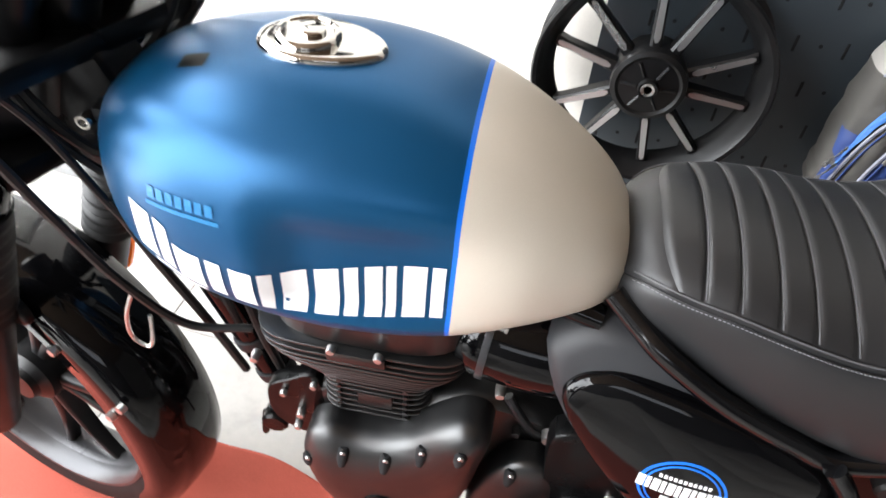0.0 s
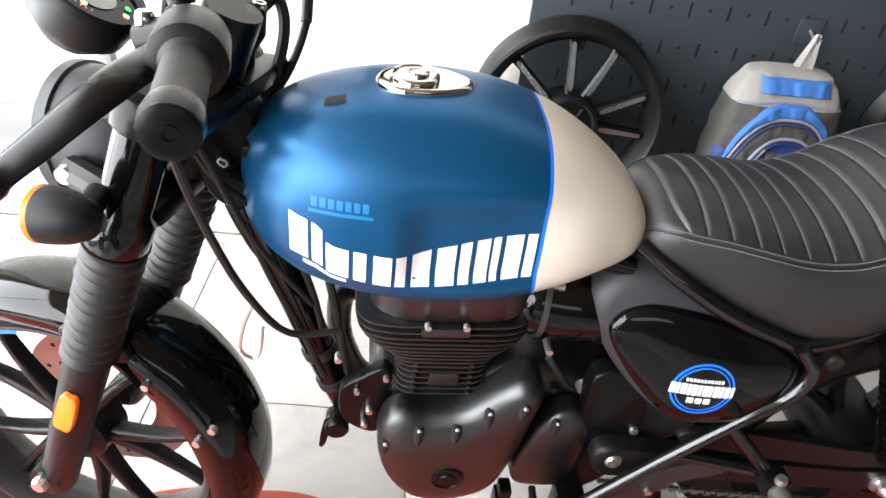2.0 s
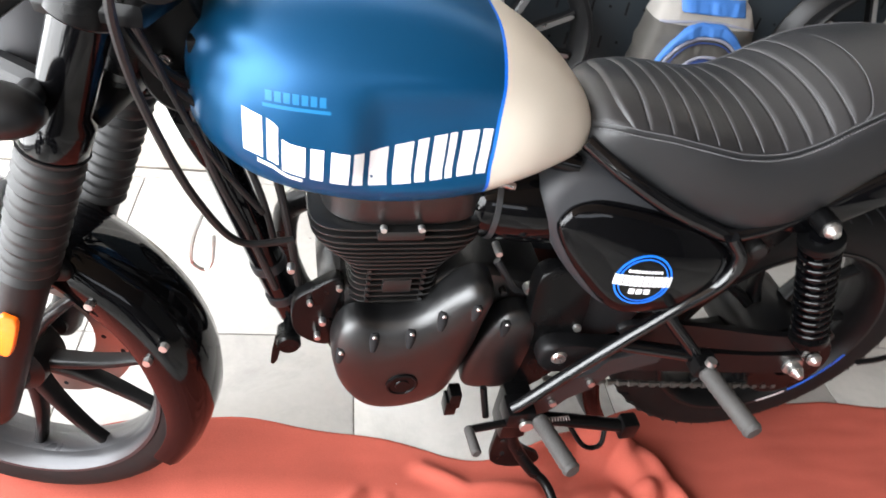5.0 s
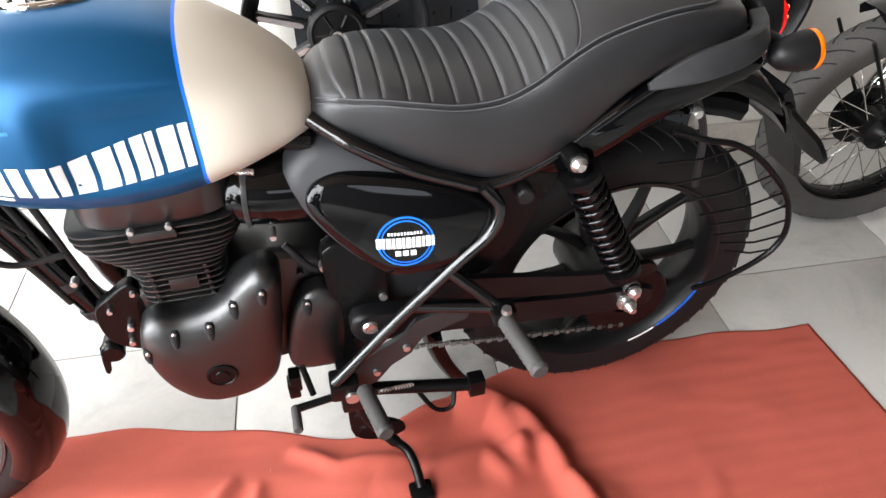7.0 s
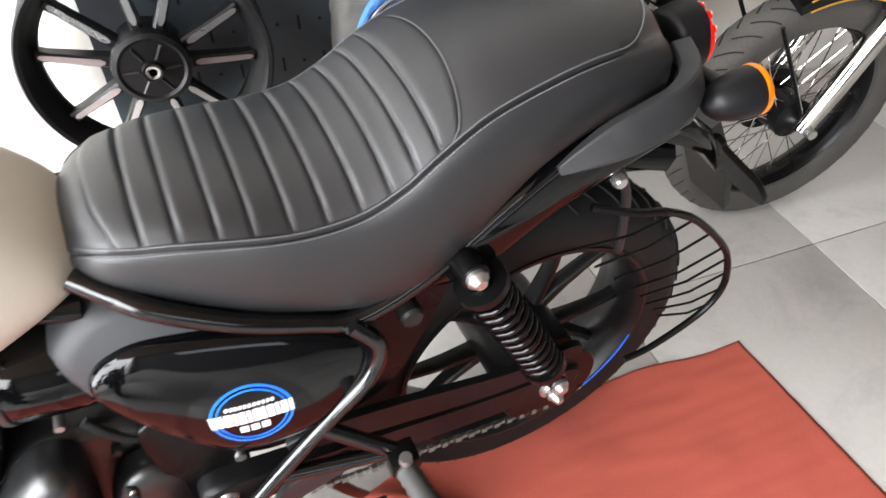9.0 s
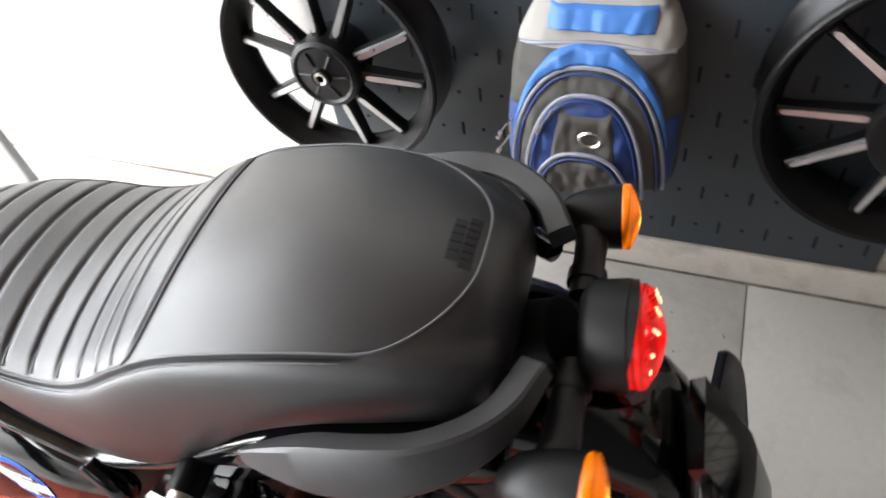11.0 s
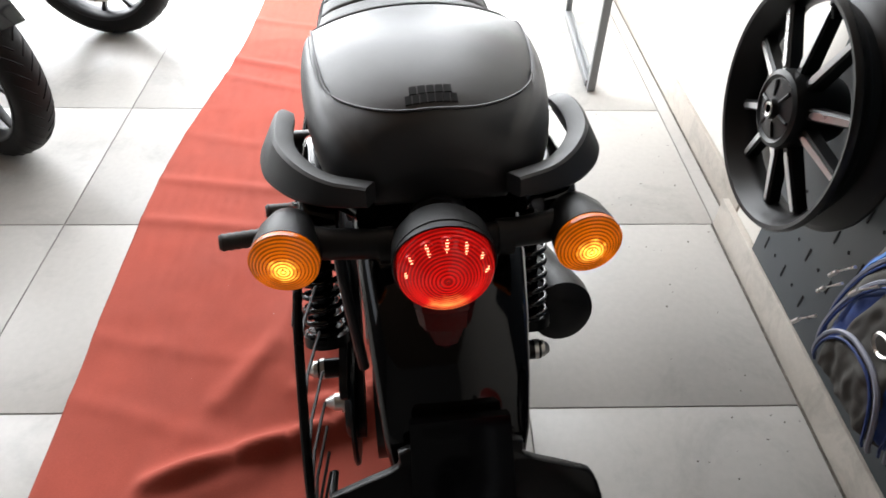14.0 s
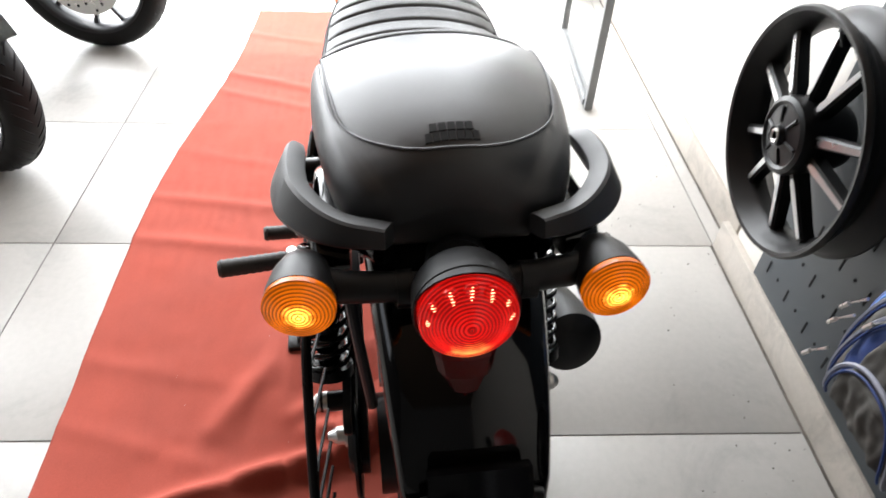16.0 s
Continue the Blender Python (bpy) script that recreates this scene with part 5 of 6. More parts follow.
part("connector_block", box(-1.075, -1.045, -0.050, -0.032, 0.815, 0.838, 0.004), MATTE, hc)

# handlebar with grips, lever, switch pod

GE = Vector((-0.918, -0.360, 1.050))
hb = part("handlebar", steered(tube(curve([(GE.x, GE.y, GE.z), (GE.x - 0.045, -0.25, GE.z + 0.004), (-1.035, -0.15, 1.035), (-1.062, -0.07, 1.002), (-1.062, 0.07, 1.002), (-1.035, 0.15, 1.035), (GE.x - 0.045, 0.25, GE.z + 0.004), (GE.x, -GE.y, GE.z)]), 0.0115, 14)), SATIN, bike, "black handlebar with rubber grips and clutch lever")
for sgn in (-1, 1):
    cl = part("bar_clamp", steered(tube([(-1.075, sgn * 0.052, 0.940), (-1.070, sgn * 0.052, 0.965), (-1.062, sgn * 0.052, 0.985), (-1.060, sgn * 0.052, 1.014), (-1.060, sgn * 0.052, 1.020)], [0.021, 0.019, 0.024, 0.024, 0.016], 20)), SATIN, hb, "rounded black handlebar riser clamp", 50)
    for du in (-0.022, 0.018):
        part("clamp_bolt", steered(revolve([(0, -0.002), (0.0042, -0.002), (0.0046, 0.006), (0.0078, 0.006), (0.0085, 0.003), (0.0085, -0.008)], (-1.062 + du, sgn * 0.052, 1.014), (0.2, 0, 1), 14)), CHROME, cl)
    part("cable_clip", steered(tube([(-1.02, sgn * 0.17, 1.040), (-1.018, sgn * 0.186, 1.043)], 0.0135, 12)), GRIPRUB, hb)
for sgn in (-1, 1):
    g0, g1 = Vector((GE.x, -sgn * GE.y * -1, GE.z)), Vector((GE.x - 0.044, sgn * 0.255, GE.z + 0.004))
    g0.y = sgn * abs(GE.y)
    ax = (g1 - g0).normalized()
    n = 26
    part("grip", steered(tube([g0 + ax * (0.012 + 0.085 * i / n) for i in range(n + 1)], [0.0162 + 0.0006 * (i % 2) + (0.003 if i > n - 2 else 0) for i in range(n + 1)], 24)), GRIPRUB, hb, "ribbed rubber grip")
    be = part("bar_end", steered(tube([g0 - ax * 0.016, g0 - ax * 0.014, g0 - ax * 0.002, g0 + ax * 0.012], [0.0140, 0.0180, 0.0195, 0.0180], 32)), SATIN, hb, "round bar-end weight", 30)
    part("bar_end_screw", steered(revolve([(0, -0.002), (0.004, -0.002), (0.0042, 0.001), (0.0058, 0.001), (0.0058, -0.003)], g0 - ax * 0.0165, -ax, 16)), SATIN, hb)
    part("switch_pod", steered(tube([g0 + ax * 0.094, g0 + ax * 0.098, g0 + ax * 0.104, g0 + ax * 0.145, g0 + ax * 0.165], [0.022, 0.0278, 0.0285, 0.0275, 0.020], 28)), MATTE, hb)
    lv = curve([(-0.985, sgn * 0.225, 1.050), (-0.988, sgn * 0.285, 1.047), (-0.997, sgn * 0.322, 1.036), (-1.020, sgn * 0.350, 1.012), (-1.046, sgn * 0.376, 0.987)])
    flat = []
    for i, p in enumerate(lv):
        d = (lv[min(i + 1, len(lv) - 1)] - lv[max(i - 1, 0)]).normalized()
        sd = d.cross(Vector((0.1, sgn * 0.55, 0.83))).normalized()
        nn = d.cross(sd).normalized()
        end = i > len(lv) - 5
        hh = (0.0185 - 0.0075 * i / len(lv)) if not end else (0.0115, 0.0130, 0.0125, 0.0070)[i - len(lv) + 4]
        hw = 0.0052 if not end else (0.007, 0.0105, 0.0110, 0.0060)[i - len(lv) + 4]
        flat.append([p + sd * hh * math.cos(2 * math.pi * k / 12) + nn * hw * math.sin(2 * math.pi * k / 12) for k in range(12)])
    part("lever", steered(loft(flat)), SATIN, hb, "black hand lever", 60)
    part("perch_screw", steered(revolve([(0, 0.006), (0.006, 0.006), (0.008, 0.002), (0.008, -0.004)], g0 + ax * 0.168 + Vector((-0.042, 0, 0.004)), (0, 0, 1), 12)), CHROME, hb)
    part("mirror_stem", steered(tube(curve([g0 + ax * 0.185 + Vector((-0.012, 0, 0.015)), g0 + ax * 0.187 + Vector((-0.018, 0, 0.06)), g0 + ax * 0.18 + Vector((-0.022, 0, 0.14))]), [0.011] * 6 + [0.007] * 11, 12)), SATIN, hb, "black mirror stem")
    part("lever_perch", steered(tube([g0 + ax * 0.165 + Vector((-0.005, 0, 0)), g0 + ax * 0.172 + Vector((-0.045, 0, -0.014))], 0.015, 12)), SATIN, hb)

# cables round the head
for pts, r in ([[(-1.045, -0.225, 1.035), (-1.085, -0.175, 0.99), (-1.092, -0.135, 0.90), (-1.075, -0.115, 0.80), (-1.045, -0.10, 0.70), (-1.0, -0.08, 0.615), (-0.93, -0.06, 0.60)], 0.0052],
               [[(-1.06, -0.19, 1.02), (-1.09, -0.13, 0.97), (-1.075, -0.085, 0.88), (-1.035, -0.07, 0.76), (-0.97, -0.05, 0.64)], 0.0042],
               [[(-1.02, 0.19, 1.03), (-1.10, 0.13, 1.05), (-1.14, 0.06, 0.98), (-1.07, 0.03, 0.86)], 0.005],
               [[(-1.00, 0.20, 1.035), (-0.985, 0.17, 1.02), (-0.985, 0.135, 0.97), (-1.005, 0.10, 0.915), (-1.04, 0.05, 0.87)], 0.0055],
               [[(-1.035, 0.13, 1.025), (-1.01, 0.10, 0.98), (-1.02, 0.07, 0.92), (-1.05, 0.03, 0.87)], 0.0075],
               [[(-1.13, -0.04, 0.96), (-1.10, -0.06, 0.90), (-1.06, -0.055, 0.84), (-1.0, -0.045, 0.82), (-0.95, -0.04, 0.80)], 0.006],
               [[(-1.12, -0.06, 0.93), (-1.08, -0.07, 0.86), (-1.03, -0.06, 0.80), (-0.985, -0.05, 0.74)], 0.0045],
               [[(-1.00, -0.03, 0.75), (-0.97, -0.045, 0.66), (-0.955, -0.045, 0.58)], 0.005],
               [[(-1.045, -0.07, 0.79), (-1.02, -0.065, 0.70), (-0.985, -0.06, 0.60), (-0.955, -0.055, 0.50)], 0.0055],
               [[(-0.965, -0.03, 0.75), (-0.945, -0.04, 0.66), (-0.93, -0.04, 0.56), (-0.92, -0.03, 0.48)], 0.006]):
    part("cable", tube(curve(pts, 8), r, 8), GRIPRUB, bike, "black control cable")
part("hose_sleeve", tube([(-0.985, 0.150, 0.99), (-0.986, 0.130, 0.965)], 0.0075, 12), RIMGREY, bike, "grey crimped hose sleeve")
wire = [(-1.04, -0.095, 0.68), (-1.055, -0.10, 0.64), (-1.06, -0.10, 0.60), (-1.045, -0.10, 0.585), (-1.035, -0.10, 0.60), (-1.03, -0.095, 0.64)]
part("cable_guide", tube(curve(wire), 0.0025, 6), STEEL, bike, "bent wire cable guide")

# ---- pegs, stands, levers ----
def peg(o, e, r):
    o, e = Vector(o), Vector(e)
    d = (e - o).normalized()
    n = 20
    M = tube([o.lerp(e, i / n) for i in range(n + 1)], [r * (0.92 + 0.1 * (i % 2)) if 0 < i < n else r * 0.8 for i in range(n + 1)], 14)
    return M
for sgn in (-1, 1):
    pg = part("passenger_peg", peg((-0.287, sgn * 0.215, 0.448), (-0.270, sgn * 0.335, 0.452), 0.0155), PEGRUB, bike, "folding passenger footpeg with ridged rubber")
    part("peg_mount", box(-0.305, -0.265, sgn * 0.20 - 0.018, sgn * 0.20 + 0.018, 0.432, 0.462, 0.006), SATIN, pg)
    part("peg_bolt", revolve([(0, 0.006), (0.008, 0.006), (0.009, -0.004)], (-0.285, sgn * 0.214, 0.466), (0, 0, 1), 12), STEEL, pg)
    p2 = part("rider_peg", peg((-0.528, sgn * 0.188, 0.304), (-0.508, sgn * 0.298, 0.320), 0.0150), PEGRUB, bike, "rider footpeg with a grey rubber block")
    part("peg_mount", box(-0.585, -0.535, sgn * 0.17 - 0.022, sgn * 0.17 + 0.022, 0.285, 0.325, 0.006), SATIN, p2)
hp = part("heel_plate", left_plate([(-0.548, 0.312), (-0.514, 0.358), (-0.446, 0.396), (-0.426, 0.426), (-0.348, 0.440), (-0.334, 0.412), (-0.412, 0.386), (-0.436, 0.349), (-0.473, 0.325), (-0.502, 0.287), (-0.530, 0.282)], -0.156, 0.010, 0.003, 0, 2), RAIL, bike, "angled black heel guard plate")
for u, w in ((-0.500, 0.318), (-0.445, 0.368)):
    part("plate_bolt", revolve([(0, 0.005), (0.006, 0.005), (0.007, -0.004)], (u, -0.168, w), (0, -1, 0), 12), STEEL, hp)
gl = part("gear_lever", tube(curve([(-0.552, -0.180, 0.294), (-0.60, -0.186, 0.293), (-0.648, -0.190, 0.290)]), 0.007, 10), SATIN, bike, "black gear lever with rubber toe peg")
part("gear_peg", peg((-0.648, -0.186, 0.290), (-0.647, -0.240, 0.297), 0.0085), PEGRUB, gl)
part("gear_link", tube([(-0.625, -0.15, 0.35), (-0.615, -0.17, 0.295)], 0.006, 10), SATIN, gl)
part("gear_bolt", revolve([(0, 0.008), (0.012, 0.008), (0.013, -0.006)], (-0.549, -0.190, 0.294), (0, -1, 0), 14), STEEL, gl)
ss = part("side_stand", tube(curve([(-0.545, -0.128, 0.235), (-0.528, -0.140, 0.16), (-0.490, -0.165, 0.105), (-0.460, -0.190, 0.085), (-0.450, -0.222, 0.074), (-0.446, -0.258, 0.052)]), [0.012] * 20 + [0.0095] * 21, 14), SATIN, bike, "black side stand resting on the red cloth")
part("stand_plate", left_plate([(-0.555, 0.25), (-0.56, 0.16), (-0.553, 0.078), (-0.50, 0.048), (-0.452, 0.060), (-0.458, 0.088), (-0.500, 0.125), (-0.525, 0.19), (-0.53, 0.25)], -0.122, 0.010, 0.002, 0, 3), SATIN, ss)
# dark spots on the solid plate imitate shaded holes
for u, w in ((-0.543, 0.15), (-0.535, 0.105), (-0.50, 0.09)):
    part("plate_hole_shade", revolve([(0, 0.0008), (0.005, 0.0008), (0.005, 0)], (u, -0.1322, w), (0, -1, 0), 12), SHADEMARK, ss)
part("stand_foot", box(-0.470, -0.424, -0.284, -0.242, 0.034, 0.052, 0.006), SATIN, ss)
part("stand_hinge", box(-0.57, -0.52, -0.16, -0.10, 0.20, 0.30, 0.008), SATIN, ss)
part("stand_spring", tube([Vector((-0.50 + 0.07 * i / 90, -0.140 + 0.004 * math.cos(i * 0.9), 0.222 + 0.004 * math.sin(i * 0.9))) for i in range(91)], 0.0011, 4), STEEL, ss)
cs = part("centre_stand", tube([(-0.53, -0.12, 0.215), (-0.312, -0.15, 0.196)], 0.013, 12), SATIN, bike, "folded black centre stand")
part("centre_foot", box(-0.325, -0.292, -0.166, -0.134, 0.174, 0.218, 0.005), SATIN, cs)
part("centre_tang", tube(curve([(-0.43, -0.13, 0.205), (-0.395, -0.165, 0.165), (-0.362, -0.168, 0.165), (-0.352, -0.15, 0.19)]), 0.005, 8), SATIN, cs)
part("centre_leg", tube([(-0.53, 0.12, 0.215), (-0.312, 0.15, 0.196)], 0.013, 12), SATIN, cs)
# saree guard: loop with cross wires
loop = curve([(0.0, -0.128, 0.708), (0.05, -0.150, 0.698), (0.10, -0.155, 0.685), (0.161, -0.155, 0.645), (0.231, -0.155, 0.572), (0.262, -0.155, 0.520), (0.276, -0.155, 0.458), (0.250, -0.155, 0.409), (0.173, -0.153, 0.365), (0.12, -0.150, 0.352)])
sg = part("saree_guard", tube(loop, 0.0055, 10), SATIN, bike, "black wire guard beside the rear wheel")
for k, (u, w) in enumerate(((-0.025, 0.664), (0.011, 0.616), (0.050, 0.574), (0.084, 0.537), (0.110, 0.508), (0.128, 0.482), (0.150, 0.458), (0.165, 0.436))):
    e = loop[18 + 5 * k]
    a = Vector((u, -0.146, w))
    part("guard_wire", tube([a, a.lerp(e, 0.5) + Vector((0, -0.006, -0.003)), e], 0.0021, 6), SATIN, sg)
# exhaust on the far side
ex = part("exhaust", tube(curve([(-0.88, 0.05, 0.60), (-0.935, 0.08, 0.54), (-0.93, 0.12, 0.38), (-0.86, 0.14, 0.27), (-0.60, 0.16, 0.25), (-0.38, 0.187, 0.30)]), 0.021, 16), SATIN, bike, "black exhaust pipe with a stubby silencer")
part("silencer", tube([(-0.42, 0.187, 0.29), (-0.36, 0.192, 0.31), (-0.10, 0.211, 0.42), (-0.07, 0.213, 0.432), (-0.06, 0.214, 0.435)], [0.03, 0.052, 0.055, 0.05, 0.03], 28), MATTE, ex)

# ---- things along the wall ----


def thing(name, label, category, group="", m=None):
    ob = new(name)
    if m is not None:
        ob.matrix_basis = m
    return tagged(ob, label=label, category=category, group=group)


structure("skirting", box(FX0, 0.0, 0.797, 0.8095, 0.0, 0.095, 0.002).join(box(0.002, 5.0, 0.745, 0.7645, 0.0, 0.095, 0.003)), SKIRT, "beige stone skirting tiles with stained upper edge", "skirting")
structure("skirting_joint", box(0.002, 5.0, 0.7405, 0.7448, 0.0, 0.004).join(box(FX0, 0.0, 0.7925, 0.7968, 0.0, 0.004)), stained(pbr("dirty_joint", (0.16, 0.14, 0.12), 0.9, 0, 200, 0.3), 14, 0.4, 0.6, 0.4, 1.0), "dirty joint along the foot of the skirting", "joint")
panel = structure("pegboard_panel", box(0.205, 1.43, 0.750, 0.7645, 0.098, 1.75, 0.002), PANEL, "dark blue-grey steel pegboard with punched slots", "panel")
# near-black slips on the panel face stand for shade inside the punchings
slot_me, dot_me = None, None
for r in range(17):
    for c in range(13):
        x, z = 0.25 + 0.0955 * c + (0.0478 if r % 2 else 0), 0.16 + 0.095 * r
        if x > 1.41:
            continue
        if slot_me is None:
            a = part("slot_shade", box(-0.003, 0.003, -0.0008, 0.0, -0.017, 0.017, 0.0003), SHADEMARK, panel)
            b = part("round_hole_shade", revolve([(0, 0.0008), (0.0042, 0.0008), (0.0042, 0)], (0, 0, 0), (0, -1, 0), 10), SHADEMARK, panel)
            slot_me, dot_me = a.data, b.data
        else:
            a, b = new("slot_shade", slot_me), new("round_hole_shade", dot_me)
            a.parent = b.parent = panel
        a.location, b.location = (x, 0.7499, z), (x + 0.0478, 0.7499, z + 0.002)
        a.rotation_euler = (0, 0, 0)

hook = thing("wall_hook", "bent steel hook on a square plate", "hook")
part("hook_plate", box(0.855, 0.915, 0.742, 0.7495, 0.775, 0.835, 0.002), PANEL, hook)
part("hook_prong", tube(curve([(0.885, 0.745, 0.81), (0.885, 0.71, 0.80), (0.885, 0.70, 0.79), (0.885, 0.695, 0.81)]), 0.004, 8), STEEL, hook)
part("hook_prong", tube(curve([(0.90, 0.745, 0.79), (0.90, 0.715, 0.785), (0.90, 0.705, 0.80)]), 0.004, 8), STEEL, hook)


def show_wheel(label, m, R, depth, phase, cover):
    """A bare alloy wheel, its outer face towards -y."""
    w = thing("alloy_wheel", label, "alloy wheel", "alloy wheels on the wall", m)
    prof = [(R - 0.012, -0.004), (R - 0.004, -0.006), (R, -0.001), (R, 0.006), (R - 0.010, 0.014), (R - 0.016, 0.030), (R - 0.034, 0.040), (R - 0.034, depth - 0.04), (R - 0.016, depth - 0.028),
            (R - 0.010, depth - 0.012), (R, depth - 0.005), (R, depth), (R - 0.008, depth), (R - 0.020, depth - 0.016), (R - 0.040, depth - 0.036), (R - 0.040, 0.042), (R - 0.030, 0.030), (R - 0.022, 0.010)]
    part("rim", revolve(prof, (0, 0, 0), (0, 1, 0), 96, None, True), RIMBLK, w, "", 40)
    for k in range(10):
        an = phase + 2 * math.pi * (k // 2) / 5 + (0.27 if k % 2 else -0.27)
        s = part("spoke", spoke((0, 0.028, 0), (0, 1, 0), an, an, 0.045, R - 0.034, 0.024, 0.017, 0.034, 0.028, -0.004, 0.012), RIMBLK, w, "", 30)
        a_, b_ = frame_of((0, 1, 0))
        e = a_ * math.cos(an) + b_ * math.sin(an)
        td = -a_ * math.sin(an) + b_ * math.cos(an)
        rg = []
        for f in (0.24, 0.30, 0.93, 0.97):
            wd, th = 0.024 - 0.007 * f, 0.034 - 0.006 * f
            p = e * (0.045 + (R - 0.079) * f) + Vector((0, 0.024 + 0.016 * f - 0.5 * th, 0))
            hw = wd * (0.30 if 0.25 < f < 0.95 else 0.12)
            rg.append([p - td * hw + Vector((0, 0.003, 0)), p - td * hw - Vector((0, 0.0012, 0)), p + td * hw - Vector((0, 0.0012, 0)), p + td * hw + Vector((0, 0.003, 0))])
        part("machined_face", loft(rg), MACHINED, s, "bright machined spoke face")
    part("hub", revolve([(0.0, 0.0), (0.012, 0.0), (0.012, -0.022), (0.018, -0.024), (0.020, -0.014), (0.058, -0.008), (0.064, -0.012), (0.073, -0.008), (0.075, 0.004), (0.070, 0.075), (0.058, 0.10), (0, 0.10)], (0, 0, 0), (0, 1, 0), 48), RIMBLK, w, "", 35)
    for k in range(6):
        an = 2 * math.pi * k / 6
        e = Vector((math.cos(an), 0, math.sin(an)))
        part("hub_rib", tube([e * 0.024 + Vector((0, -0.013, 0)), e * 0.054 + Vector((0, -0.010, 0))], 0.0035, 6), RIMGREY if k % 3 == 1 else RIMBLK, w)
    part("bearing", revolve([(0.008, -0.023), (0.013, -0.025), (0.014, -0.023)], (0, 0, 0), (0, 1, 0), 24), STEEL, w)
    if cover:
        part("carrier_disc", revolve([(0, -0.034), (0.09, -0.034), (0.096, -0.030), (0.097, -0.008), (0.08, 0.0)], (0, 0, 0), (0, 1, 0), 48), MATTE, w, "flat black sprocket carrier", 35)
        # flat marks on the carrier: two shade-dark, one steel
        for an, r0, s0 in ((0.1, 0.042, 0.012), (2.0, 0.03, 0.014), (4.1, 0.035, 0.013)):
            part("carrier_slot", plate(outline([(-s0, -0.004), (s0, -0.006), (s0, 0.004), (-s0, 0.007)]), (r0 * math.cos(an), -0.0342, r0 * math.sin(an)), (1, 0, 0), (0, 0, 1), 0.0008), SHADEMARK if an > 1 else STEEL, w)
    return w


show_wheel("black ten-spoke alloy wheel hung on the pegboard", pose(0.318, 0.602, 0.567), 0.234, 0.098, -0.14, False)
show_wheel("black alloy rear wheel with sprocket carrier hung on the pegboard", pose(1.372, 0.632, 0.561), 0.262, 0.118, 2.79, True)
for x, z, n in ((0.318, 0.80, 1), (1.372, 0.822, 2)):
    hk = thing("wheel_hanger", "black steel peg carrying a wheel", "hook")
    part("hanger_peg", tube([(x, 0.7495, z - 0.052), (x, 0.628, z - 0.050), (x, 0.620, z - 0.030)], 0.006, 8), SATIN, hk)

# ---- backpack ----
PG = pbr("pack_grey_nylon", (0.066, 0.062, 0.056), 0.75, 0, 900, 0.2, 0.0003, 12)
PLG = pbr("pack_light_grey_nylon", (0.30, 0.285, 0.265), 0.75, 0, 900, 0.15, 0.0003, 12)
PB = pbr("pack_blue_nylon", (0.014, 0.040, 0.17), 0.6, 0, 900, 0.2, 0.0003, 12)
PLB = pbr("pack_sky_blue_nylon", (0.045, 0.16, 0.46), 0.55, 0, 900, 0.2, 0.0003, 12)
ZIP = pbr("zip_tape_grey", (0.24, 0.25, 0.31), 0.55, 0, 1500, 0.3, 0.0002, 30)
BPX, BPY, BPZ = 0.845, 0.745, 0.36
pack = thing("backpack", "grey and blue school backpack hanging by its loop", "backpack", "", pose(BPX, BPY, BPZ))


def pack_ring(z, hx, d0, d1, n=40):
    """Cross-section at height z; the front at -d1, the back at -d0."""
    out = []
    for k in range(n):
        a = 2 * math.pi * k / n
        c, s = math.cos(a), math.sin(a)
        wob = 0.004 * noise.noise(Vector((c * 2.0, s * 2.0, z * 14)))
        out.append((hx * math.copysign(abs(c) ** 0.55, c) + wob, -(d0 + d1) / 2 + (d1 - d0) / 2 * math.copysign(abs(s) ** 0.6, s) + wob, z))
    return out


PT = [(0.0, 0.11, 0.02, 0.10), (0.012, 0.142, 0.012, 0.15), (0.06, 0.156, 0.008, 0.172), (0.15, 0.158, 0.006, 0.172), (0.23, 0.150, 0.006, 0.160), (0.285, 0.142, 0.006, 0.148), (0.322, 0.131, 0.008, 0.130), (0.352, 0.112, 0.012, 0.106), (0.370, 0.088, 0.02, 0.088), (0.376, 0.03, 0.035, 0.06)]
zs = [0.376 * i / 80 for i in range(81)]


def crumple(p, k):
    n = noise.noise(Vector((p[0] * 22, p[2] * 30, 1.5))) + 0.6 * noise.noise(Vector((p[0] * 60, p[2] * 45, 5.0)))
    return (p[0] + 0.003 * n * k, p[1] - 0.006 * n * k, p[2] + 0.002 * n * k)


part("pack_body", loft([[crumple(p, 1.0) for p in pack_ring(z, *lerp_table(PT, z), n=80)] for z in zs], mi=lambda i, j: 1 if zs[i] > 0.300 else 0), [PG, PLG], pack, "grey body with a pale top", 60)


def pack_front(x, z, d=0.0):
    hx, d0, d1 = lerp_table(PT, z)
    t = min(1, abs(x) / hx)
    c = t ** (1 / 0.55)
    s = math.sqrt(max(0, 1 - c * c))
    return (x, -(d0 + d1) / 2 - (d1 - d0) / 2 * s ** 0.6 - d, z)


